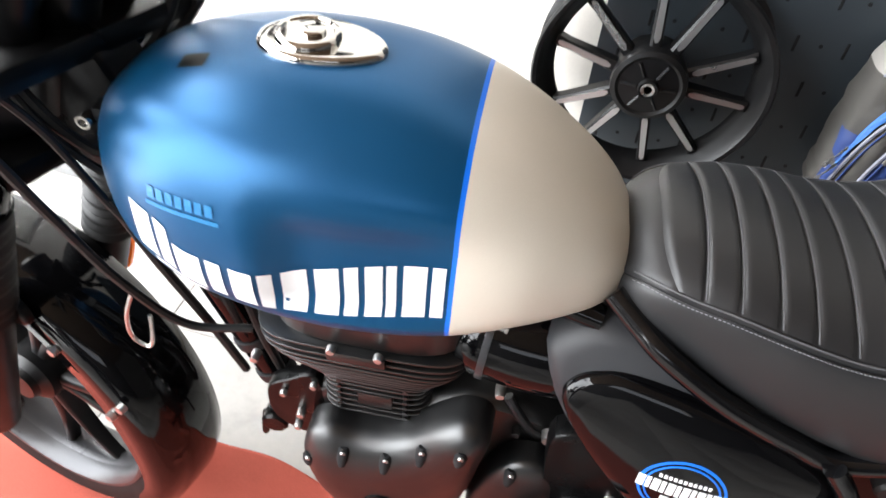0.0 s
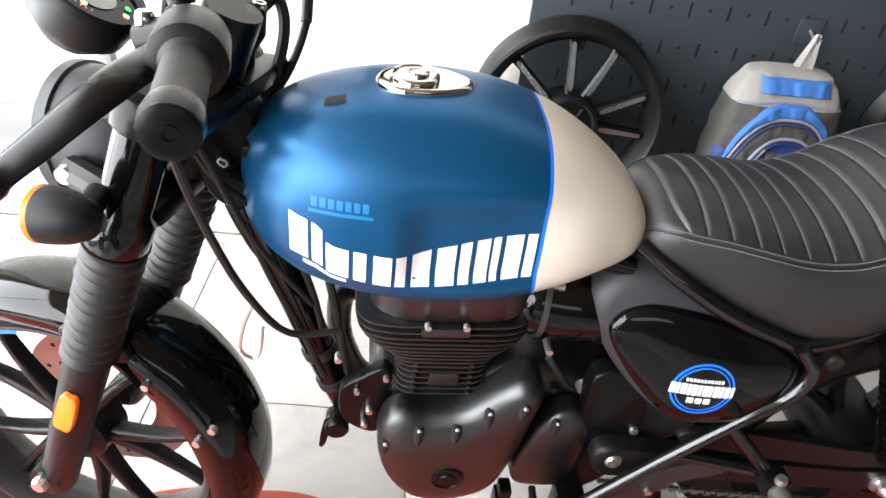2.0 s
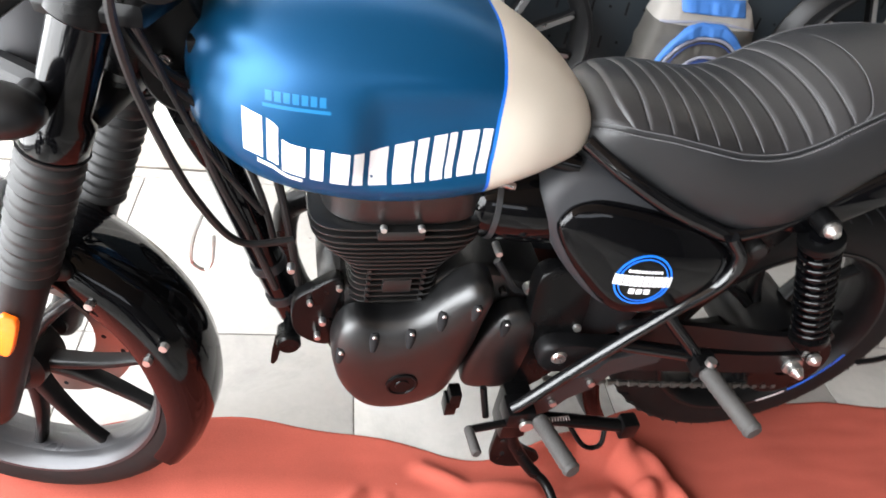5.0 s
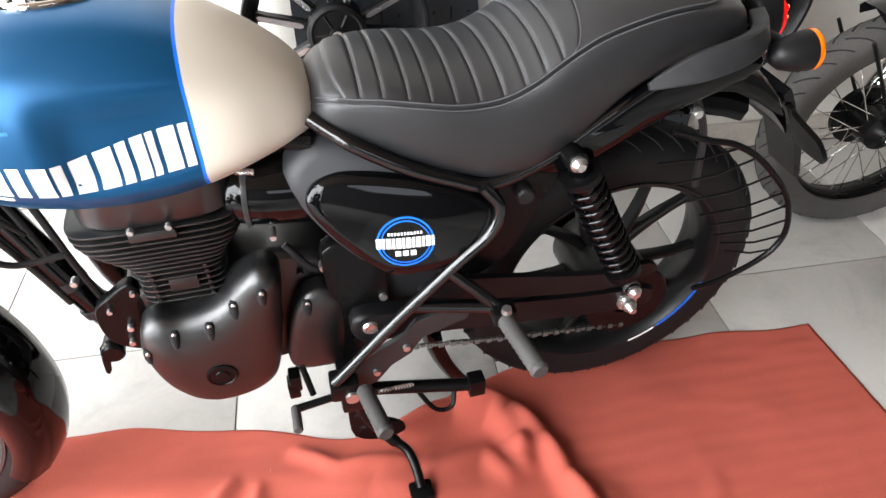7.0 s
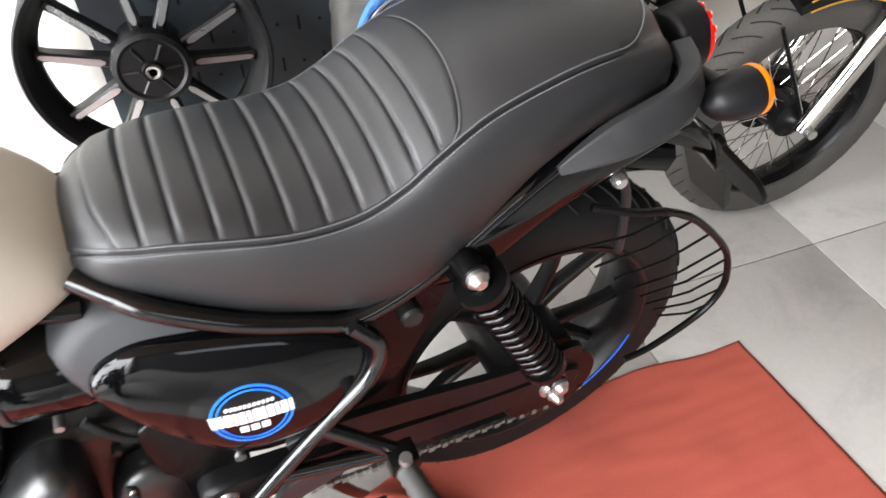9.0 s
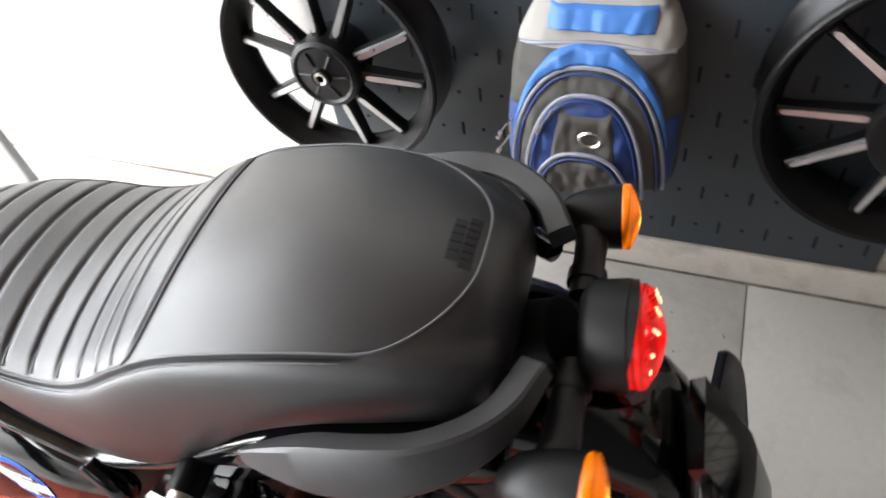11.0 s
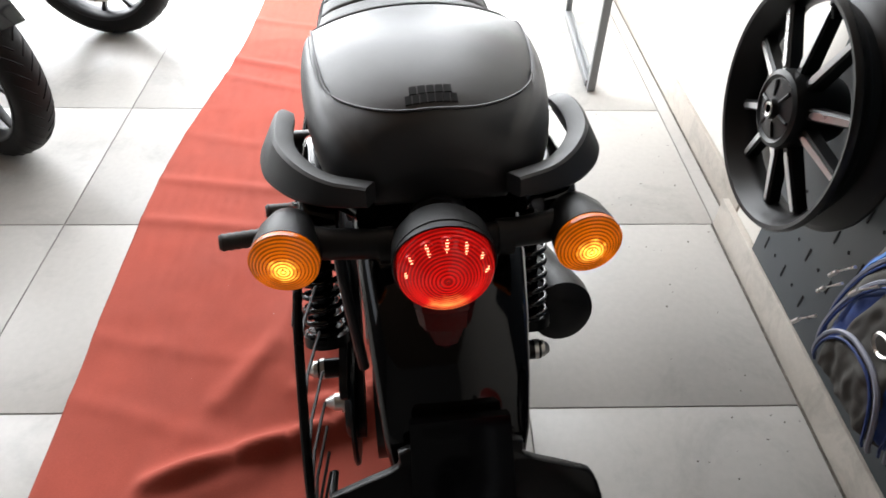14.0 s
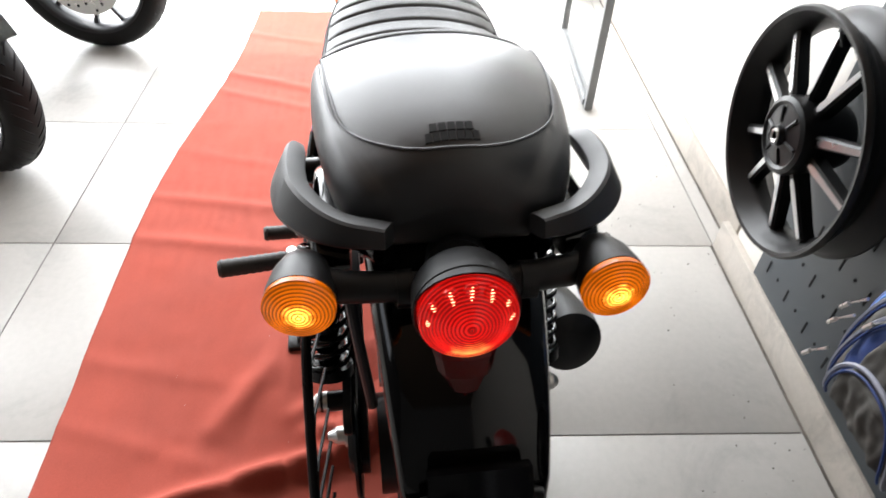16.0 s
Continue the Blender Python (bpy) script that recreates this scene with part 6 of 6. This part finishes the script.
def pack_patch(fn, nx, nz, thick, mats, name, label):
    """A padded patch on the front; fn maps (s, t) in 0..1 to (x, z)."""
    vs, fs = [], []
    for i in range(nx + 1):
        for j in range(nz + 1):
            s, t = i / nx, j / nz
            x, z = fn(s, t)
            edge = min(1, 7 * min(s, 1 - s, t, 1 - t)) ** 0.5
            pz = pack_front(x, z, 0.0015 + thick * edge + 0.007 * edge * noise.noise(Vector((x * 26, z * 20, 3))) + 0.004 * edge * noise.noise(Vector((x * 70, z * 38, 9))))
            vs.append(pz)
    for i in range(nx):
        for j in range(nz):
            a = i * (nz + 1) + j
            fs.append((a, a + nz + 1, a + nz + 2, a + 1))
    return part(name, Mesh().add(vs, fs), mats, pack, label, 70)


def arch(hw, z0, z1):
    def fn(s, t):
        x = (2 * s - 1) * hw
        top = z0 + (z1 - z0) * math.sqrt(max(0.0, 1 - abs(2 * s - 1) ** 2.6))
        return x, z0 + (top - z0) * t
    return fn


pack_patch(arch(0.138, 0.03, 0.278), 56, 40, 0.012, PG, "main_pocket", "grey padded main pocket")
pack_patch(arch(0.105, 0.03, 0.240), 44, 34, 0.026, PB, "front_pocket", "blue front pocket")
pack_patch(lambda s, t: ((2 * s - 1) * (0.050 + 0.035 * (1 - t) ** 0.8), 0.04 + 0.185 * t), 36, 30, 0.031, PG, "front_panel", "grey centre panel")
pack_patch(arch(0.085, 0.025, 0.135), 40, 26, 0.038, PG, "lower_pocket", "small grey lower pocket")
pack_patch(lambda s, t: (-0.082 + 0.175 * s, 0.328 + 0.034 * t), 30, 12, 0.009, PLB, "top_patch", "blue patch on the lid")


def blue_band(s, t):
    """A band that follows the main zip from side to side."""
    x = (2 * s - 1) * 0.1435
    z0 = 0.05 + 0.232 * math.sqrt(max(0.0, 1 - abs(2 * s - 1) ** 2.6))
    return x, z0 + (0.012 + 0.020 * math.sin(math.pi * s) ** 0.5 + 0.005 * noise.noise(Vector((s * 9, 3.0, 1.0)))) * t


pack_patch(blue_band, 70, 10, 0.012, PLB, "crumpled_band", "crumpled sky blue band")
for sx in (-1, 1):
    pack_patch(lambda s, t: (sx * (0.126 + 0.026 * s), 0.04 + 0.15 * t), 8, 16, 0.004, PB, "side_panel", "deep blue side panel")


def arch_line(hw, z0, z1, d, r, name, mat, n=40):
    pts = []
    for i in range(n + 1):
        a = math.pi * i / n
        s = 0.5 - 0.5 * math.cos(a)
        x, z = arch(hw, z0, z1)(s, 1.0)
        pts.append(pack_front(x, max(z, z0), d))
    part(name, tube(pts, r, 6), mat, pack)


for hw, z0, z1, d in ((0.140, 0.03, 0.281, 0.010), (0.107, 0.03, 0.243, 0.026), (0.087, 0.025, 0.138, 0.037)):
    arch_line(hw, z0, z1, d, 0.0040, "zip", ZIP)
    arch_line(hw - 0.009, z0, z1 - 0.009, d + 0.003, 0.0022, "zip_piping", PB)
part("lid_zip", tube([pack_front(-0.128 + 0.256 * i / 20, 0.300 + 0.014 * math.sin(math.pi * i / 20), 0.001) for i in range(21)], 0.0035, 6), ZIP, pack)
for x, z, d in ((-0.055, 0.215, 0.034), (-0.138, 0.17, 0.02), (-0.142, 0.13, 0.02), (-0.115, 0.085, 0.04)):
    p = Vector(pack_front(x, z, d))
    zp = part("zip_pull", tube([p, p + Vector((-0.012, -0.004, -0.018)), p + Vector((-0.020, -0.006, -0.030))], [0.003, 0.0015, 0.0015], 6), STEEL, pack)
    part("pull_tab", tube([p + Vector((-0.020, -0.006, -0.030)), p + Vector((-0.027, -0.008, -0.046))], 0.004, 6), STEEL, zp)
ov = revolve([(0.7, 0.0), (0.85, 0.10), (1.0, 0.0)], (0, 0, 0), (0, -1, 0), 32)
pc = Vector(pack_front(0.012, 0.168, 0.034))
ov.v = [(pc.x + 0.022 * x, pc.y + 0.03 * y, pc.z + 0.017 * z) for x, y, z in ov.v]
part("oval_badge", ov, STEEL, pack, "oval metal badge")
lp = []
for f, hw in ((0.0, 0.026), (0.35, 0.020), (0.7, 0.012), (0.95, 0.007), (1.0, 0.004)):
    c = Vector((0.030 + 0.012 * f, -0.052 + 0.008 * f, 0.366 + 0.088 * f))
    lp.append([c + Vector((-hw, 0.003, 0)), c + Vector((-hw * 0.4, -0.005, 0)), c + Vector((hw * 0.4, -0.001, 0)), c + Vector((hw, -0.005, 0)), c + Vector((hw, 0.002, 0)), c + Vector((0, 0.005, 0))])
part("hang_loop", loft(lp), PLG, pack, "pale grey folded hanging strap")

# ---- carpet ----


def carpet_z(x, y):
    z = 0.0
    # folds gathered round the stand
    def ridge(x0, y0, x1, y1, h, wd):
        dx, dy = x1 - x0, y1 - y0
        L = dx * dx + dy * dy
        t = min(1, max(0, ((x - x0) * dx + (y - y0) * dy) / L))
        d2 = (x - x0 - t * dx) ** 2 + (y - y0 - t * dy) ** 2
        return h * math.exp(-d2 / wd ** 2) * (0.35 + 0.65 * math.sin(math.pi * (0.15 + 0.7 * t)))

    def fold(pts, h, wd):
        return max(ridge(*pts[i], *pts[i + 1], h, wd) for i in range(len(pts) - 1))
    z += fold([(0.37, -0.173), (0.474, -0.153), (0.556, -0.176), (0.60, -0.248), (0.60, -0.30)], 0.042, 0.030)
    z += fold([(0.511, -0.135), (0.605, -0.175), (0.652, -0.257), (0.675, -0.347), (0.712, -0.447), (0.77, -0.60)], 0.046, 0.024)
    z += fold([(0.139, -0.208), (0.222, -0.264), (0.352, -0.269)], 0.022, 0.018)
    z += ridge(0.28, -0.33, 0.50, -0.36, 0.034, 0.10)
    z += fold([(0.42, -0.30), (0.52, -0.27), (0.56, -0.34)], 0.018, 0.022)
    z += ridge(0.44, -0.42, 0.58, -0.50, 0.016, 0.03)
    z += fold([(-0.30, -0.24), (0.0, -0.25), (0.30, -0.29)], 0.014, 0.04)
    z += fold([(-0.06, -0.42), (-0.038, -0.314), (0.005, -0.264)], 0.018, 0.016)
    z += fold([(0.02, -0.42), (0.05, -0.336), (0.06, -0.28)], 0.014, 0.014)
    z += ridge(0.74, -0.40, 0.86, -0.66, 0.016, 0.03)
    for i in range(9):
        xx = -1.3 + 0.27 * i + 0.08 * math.sin(i * 2.3)
        z += ridge(xx, -0.84, xx + 0.10 + 0.05 * math.sin(i), -0.42, 0.0045 + 0.002 * math.sin(i * 1.7), 0.022)
    z += 0.0022 * noise.noise(Vector((x * 9, y * 34, 8.0))) + 0.0035 * max(0, noise.noise(Vector((x * 5, y * 9, 1.0)))) + 0.002 * max(0, noise.noise(Vector((x * 16, y * 12, 4.0))))
    for cx, cy, rr in ((0.80, -0.035, 0.15), (-0.56, -0.16, 0.17)):
        z *= smooth01((math.hypot(x - cx, y - cy) - rr * 0.45) / rr)
    return z


vs, fs = [], []
NX, NY = 340, 120
EDGE = [(-1.52, -0.43), (-1.2, -0.36), (-0.8, -0.20), (-0.45, -0.092), (-0.285, -0.080), (-0.11, -0.105), (0.009, -0.128), (0.14, -0.160), (0.257, -0.190), (0.38, -0.170), (0.55, -0.09), (0.8, -0.03), (1.1, -0.04), (1.405, -0.052)]
for i in range(NX + 1):
    s = i / NX
    for j in range(NY + 1):
        t = j / NY
        xr = -1.52 + 2.925 * s
        yr = lerp_table(EDGE, xr)[0]
        yl = -0.745 - 0.103 * smooth01((xr + 1.5) / 1.5) + 0.035 * smooth01((xr - 0.15) / 0.8) + 0.006 * math.sin(xr * 5)
        x = xr + (0.055 * (1 - t) if s > 0.9 else 0) * (s - 0.9) * 10
        y = yl + (yr - yl) * t + 0.004 * math.sin(x * 23) * (t > 0.98)
        vs.append((x, y, 0.0015 + carpet_z(x, y)))
for i in range(NX):
    for j in range(NY):
        a = i * (NY + 1) + j
        fs.append((a, a + NY + 1, a + NY + 2, a + 1))
carpet = link_mesh("carpet", Mesh().add(vs, fs), CLOTH, None, "", 80)
mod = carpet.modifiers.new("thickness", "SOLIDIFY")
mod.thickness, mod.offset = 0.0015, -1
tagged(carpet, label="wrinkled red felt carpet spread under the motorcycle", category="carpet")

random.seed(5)
lint = Mesh()
for _ in range(70):
    x, y, a = random.uniform(-0.2, 1.35), random.uniform(-0.80, -0.22), random.uniform(0, 6.3)
    L = random.uniform(0.0015, 0.005)
    z0 = carpet_z(x, y) + 0.0022
    tube([(x, y, z0), (x + L * math.cos(a), y + L * math.sin(a), z0 + 0.0004)], 0.00045, 4, lint)
tagged(part("lint", lint, WHITEPRINT, carpet, "white lint on the red cloth"), kind="stuff")

# ---- shop front ----
GLASS = bpy.data.materials.new("clear_glass")
GLASS.use_nodes = True
gb = GLASS.node_tree.nodes["Principled BSDF"]
gb.inputs["Transmission Weight"].default_value, gb.inputs["Roughness"].default_value, gb.inputs["IOR"].default_value = 1.0, 0.0, 1.02
gb.inputs["Base Color"].default_value = (0.97, 0.98, 0.98, 1)
door = tagged(new("door_1"), label="open glass door leaf in a grey metal frame", category="door", kind="structure")
door.matrix_basis = pose(-0.722, 0.537, 0, 0, 0, 178)
part("door_stile", box(0.0, 0.026, -0.014, 0.014, 0.004, 2.1, 0.003), FRAMEGREY, door)
part("door_stile", box(0.63, 0.656, -0.014, 0.014, 0.004, 2.1, 0.003), FRAMEGREY, door)
part("door_rail", box(0.034, 0.62, -0.018, 0.018, 0.004, 0.03, 0.003), FRAMEGREY, door)
part("door_rail", box(0.034, 0.62, -0.018, 0.018, 2.03, 2.1, 0.003), FRAMEGREY, door)
part("door_rail", box(0.034, 0.62, -0.018, 0.018, 0.425, 0.515, 0.003), FRAMEGREY, door)
pane = part("door_pane", box(0.034, 0.62, -0.004, 0.004, 0.03, 2.03), GLASS, door)
pane.visible_shadow = False
win = tagged(new("window_1"), label="fixed glazing of the shop front in dark frames", category="window", kind="structure")
part("window_rail", box(-1.875, -1.825, -5.3, -0.36, 0.045, 0.105, 0.004), FRAMEGREY, win)
part("window_rail", box(-1.875, -1.825, -5.3, 0.66, 3.08, 3.14, 0.004), FRAMEGREY, win)
for y in (-5.28, -4.0, -2.8, -0.38, 0.64):
    part("window_post", box(-1.87, -1.83, y - 0.02, y + 0.02, 0.0, 3.08, 0.003), FRAMEGREY, win)
for y in (-0.55, -0.72, -0.90, -1.4, -2.0):
    part("rail_foot", box(-1.87, -1.81, y - 0.02, y + 0.02, 0.0, 0.045, 0.003), FRAMEGREY, win)
structure("grass_mat", box(-2.6, -2.1, 0.1, 0.62, -0.06, -0.035, 0.004), pbr("green_mat", (0.30, 0.36, 0.26), 0.9, 0, 300, 0.3, 0.002), "green grass mat outside the door", "mat")

# ---- other motorcycles ----


def wire_spokes(M, o, axis, r0, r1, n):
    a, b = frame_of(axis)
    d, o = Vector(axis).normalized(), Vector(o)
    for k in range(n):
        a0 = 2 * math.pi * k / n
        a1 = a0 + (0.5 if k % 2 else -0.5)
        side = 0.03 if (k // 2) % 2 else -0.03
        tube([o + d * side + (a * math.cos(a0) + b * math.sin(a0)) * r0, o + (a * math.cos(a1) + b * math.sin(a1)) * r1], 0.0016, 5, M)
    return M


TYREGREY = pbr("light_grey_tyre_rubber", (0.055, 0.052, 0.048), 0.75, 0, 300, 0.3, 0.0003, 12, spec=0.3)
RED = pbr("maroon_paint", (0.28, 0.015, 0.012), 0.2, 0, 300, 0.08, 0, 6, coat=0.5)
GOLD = pbr("gold_line", (0.75, 0.42, 0.06), 0.35, 0.5, 300, 0.05)
classic = thing("motorcycle", "classic motorcycle with wire-spoked wheel and chrome fork", "motorcycle", "", pose(1.724, 0.352, 0.0, 0, 0, -3))
O3 = Vector((0, 0, 0.312))
t3 = part("front_tyre", tyre(O3, (0, 1, 0), 0.312, 0.235, 0.052), TYREGREY, classic, "", 60)
tagged(part("tread_groove_shade", tread(O3, (0, 1, 0), 0.312, 0.052, 40), SHADEMARK, t3), kind="stuff")
part("rim", rim_mesh(O3, (0, 1, 0), 0.236, 0.036), SATIN, classic, "", 50)
tagged(part("wire_spoke", wire_spokes(Mesh(), O3, (0, 1, 0), 0.045, 0.222, 36), CHROME, classic, "chrome wire spokes"), kind="stuff")
part("hub", revolve([(0, -0.075), (0.02, -0.075), (0.03, -0.06), (0.05, -0.05), (0.052, 0.04), (0.085, 0.045), (0.085, 0.06), (0.02, 0.07), (0, 0.07)], O3, (0, 1, 0), 32), SATIN, classic)
for sgn in (-1, 1):
    lg = part("fork_leg", tube([O3 + Vector((0.0, sgn * 0.085, -0.01)), O3 + Vector((0.05, sgn * 0.085, 0.10)), O3 + Vector((0.19, sgn * 0.085, 0.42))], [0.022, 0.026, 0.026], 18), CHROME, classic, "polished chrome fork leg")
    part("axle_nut", tube([O3 + Vector((0, sgn * 0.075, 0)), O3 + Vector((0, sgn * 0.125, 0))], 0.012, 8), STEEL, classic)
    part("fender_stay", tube([O3 + Vector((0.0, sgn * 0.075, 0.02)), O3 + Vector((-0.16, sgn * 0.075, 0.27))], 0.005, 8), SATIN, classic)
    part("fork_tube", tube([O3 + Vector((0.19, sgn * 0.085, 0.42)), O3 + Vector((0.30, sgn * 0.085, 0.70))], 0.022, 16), SATIN, classic)
rings = []
for i in range(21):
    a = radians(112 - 100 * i / 20)
    R, hv = 0.352, 0.068
    rings.append([(R * math.cos(a) * (1 - q), v, 0.312 + R * math.sin(a) * (1 - q)) for v, q in ((-hv, 0.12), (-hv, 0.06), (-hv * 0.7, 0.012), (0, 0), (hv * 0.7, 0.012), (hv, 0.06), (hv, 0.12), (hv * 0.94, 0.12), (0, 0.012), (-hv * 0.94, 0.12))])
part("front_fender", loft(rings, mi=lambda i, j: 1 if j in (0, 1) and 4 < i < 18 else 0), [GLOSS, RED], classic, "black fender with maroon sides", 50)
for q in (0.055, 0.125):
    part("gold_pinstripe", tube([(0.352 * math.cos(radians(108 - 80 * i / 20)) * (1 - q), -0.0695, 0.312 + 0.352 * math.sin(radians(108 - 80 * i / 20)) * (1 - q)) for i in range(21)], 0.002, 5), GOLD, classic)
part("headlamp_casing", revolve([(0, -0.10), (0.06, -0.08), (0.09, 0.0), (0.095, 0.03), (0, 0.05)], O3 + Vector((0.17, 0, 0.62)), (-1, 0, 0.05), 32), RED, classic)
part("tank", loft([[(0.42 + 0.52 * f, 0.125 * math.sin(math.pi * min(1, 0.12 + f * 0.75)) ** 0.6 * math.cos(2 * math.pi * k / 20), 0.86 + 0.09 * math.sin(math.pi * min(1, 0.15 + f * 0.7)) * math.sin(2 * math.pi * k / 20)) for k in range(20)] for f in [i / 10 for i in range(11)]]), RED, classic, "maroon teardrop tank", 60)
part("frame_tube", tube(curve([(0.27, 0, 0.80), (0.36, 0, 0.45), (0.48, 0, 0.26), (1.05, 0, 0.24)]), 0.018, 12), GLOSS, classic)
part("rear_tyre", tyre((1.36, 0, 0.312), (0, 1, 0), 0.312, 0.235, 0.056), RUBBER, classic, "", 60)
part("engine_block", loft([fin_ring(0.72, 0.17, 0.13, 0.26), fin_ring(0.72, 0.16, 0.13, 0.48), fin_ring(0.68, 0.10, 0.10, 0.52), fin_ring(0.68, 0.10, 0.10, 0.76)]), RIMGREY, classic)
part("seat", loft([[(0.92 + 0.55 * f, 0.12 * math.cos(2 * math.pi * k / 20), 0.80 + 0.04 * math.sin(2 * math.pi * k / 20)) for k in range(20)] for f in [i / 6 for i in range(7)]]), VINYL, classic, "", 60)


def roadster_front(label, m):
    b = thing("motorcycle", label, "motorcycle", "", m)
    w = road_wheel("front_wheel", Vector((0, 0, 0.295)), (0, 1, 0), 0.293, 0.224, 0.055, b, phase=0.5, tint=RIMGREY, label="grey alloy front wheel")
    part("brake_disc", revolve([(0.09, 0.064), (0.15, 0.064), (0.15, 0.059), (0.09, 0.059)], (0, 0, 0.295), (0, 1, 0), 60, None, True), STEEL, w, "drilled steel disc")
    # hole shade put on the disc as dark spots
    for k in range(24):
        an, rr = 2 * math.pi * k / 24, 0.108 + 0.014 * (k % 3)
        part("disc_hole_shade", revolve([(0, 0), (0.006, 0)], (rr * math.cos(an), 0.0645, 0.295 + rr * math.sin(an)), (0, 1, 0), 8), SHADEMARK, w)
    for sgn in (-1, 1):
        part("fork_leg", tube([(0.0, sgn * 0.10, 0.28), (0.12, sgn * 0.10, 0.60), (0.26, sgn * 0.10, 0.96)], [0.028, 0.03, 0.022], 18), SATIN, b, "black fork leg")
    rings = []
    for i in range(17):
        a = radians(150 - 130 * i / 16)
        R, hv = 0.318, 0.068
        rings.append([(R * math.cos(a) * (1 - q), v, 0.295 + R * math.sin(a) * (1 - q)) for v, q in ((-hv, 0.14), (-hv * 0.9, 0.03), (0, 0), (hv * 0.9, 0.03), (hv, 0.14), (0, 0.012))])
    part("front_fender", loft(rings), GLOSS, b, "", 50)
    part("tank", loft([[(0.28 + 0.5 * f, 0.135 * math.sin(math.pi * min(1, 0.15 + f * 0.75)) ** 0.6 * math.cos(2 * math.pi * k / 20), 0.86 + 0.09 * math.sin(2 * math.pi * k / 20)) for k in range(20)] for f in [i / 10 for i in range(11)]]), GLOSS, b, "black tank", 60)
    part("engine_block", loft([fin_ring(0.52, 0.17, 0.13, 0.28), fin_ring(0.52, 0.16, 0.13, 0.48), fin_ring(0.50, 0.10, 0.10, 0.52), fin_ring(0.50, 0.10, 0.10, 0.76)]), CASEBLK, b)
    part("seat", loft([[(0.75 + 0.62 * f, 0.12 * math.cos(2 * math.pi * k / 20), 0.80 + 0.04 * math.sin(2 * math.pi * k / 20)) for k in range(20)] for f in [i / 6 for i in range(7)]]), VINYL, b, "", 60)
    road_wheel("rear_wheel", Vector((1.37, 0, 0.315)), (0, 1, 0), 0.314, 0.222, 0.068, b, phase=0.2, label="black alloy rear wheel")
    part("swingarm", tube([(0.85, -0.11, 0.38), (1.37, -0.11, 0.315)], 0.022, 10), SATIN, b)
    part("swingarm", tube([(0.85, 0.11, 0.38), (1.37, 0.11, 0.315)], 0.022, 10), SATIN, b)
    part("frame_tube", tube(curve([(0.23, 0, 0.88), (0.32, 0, 0.48), (0.42, 0, 0.27), (0.9, 0, 0.26)]), 0.018, 12), GLOSS, b)
    part("tail", tube(curve([(1.2, 0, 0.78), (1.42, 0, 0.74), (1.60, 0, 0.62)]), [0.07] * 9 + [0.05] * 8, 14), GLOSS, b)
    part("handlebar", tube(curve([(0.34, -0.37, 1.08), (0.29, -0.2, 1.06), (0.27, 0, 1.0), (0.29, 0.2, 1.06), (0.34, 0.37, 1.08)]), 0.012, 10), SATIN, b)
    return b


roadster_front("black roadster standing sideways by the shop front", pose(-1.175, -1.285, 0, 0, 0, -97))

roadster_front("black motorcycle parked among the others", pose(-0.36, -1.36, 0, 0, 0, -118))

# ---- floor tiles, each with its own edges ----
tile_data = None
rest = Mesh()
for i in range(-3, 8):
    for j in range(0, 11):
        x, y = 0.3 + 0.6 * i, 0.45 - 0.6 * j
        x0, x1 = max(FX0, x - 0.3 + G), min(FX1, x + 0.3 - G)
        y0 = max(FY0, y - 0.3 + G)
        if i > 4 or j > 6 or x - 0.3 < FX0:
            box(x0, x1, y0, y + 0.3 - G, -0.0035, 0.0, 0.0, rest)
            continue
        if tile_data is None:
            t = part("tile", box(-0.3 + G, 0.3 - G, -0.3 + G, 0.3 - G, -0.0035, 0.0, 0.0012), TILE, floor)
            tile_data = t.data
        else:
            t = new("tile", tile_data)
            t.parent = floor
        t.location = (x, y, 0)
box(FX0, 0.0, 0.75 + G, 0.797, -0.0035, 0.0, 0.0, rest)
dirt = Mesh()
for _ in range(60):
    x, y = random.uniform(-0.6, 1.2), 0.73 - abs(random.gauss(0, 0.16))
    r = random.uniform(0.0008, 0.0035)
    n = 6
    rr = [r * random.uniform(0.5, 1.2) for _ in range(n)]
    dirt.add([(x + rr[k] * math.cos(k * 6.283 / n), y + rr[k] * math.sin(k * 6.283 / n), 0.0006) for k in range(n)] + [(x, y, 0.0012)], [(k, (k + 1) % n, n) for k in range(n)])
tagged(part("floor_dirt", dirt, stained(pbr("dirt_crumbs", (0.10, 0.085, 0.07), 0.9), 20, 0.4, 0.6, 0.6, 0.5), floor, "dark crumbs of dirt near the skirting"), kind="stuff")
tagged(part("outer_tiles", rest, TILE, floor), kind="stuff")
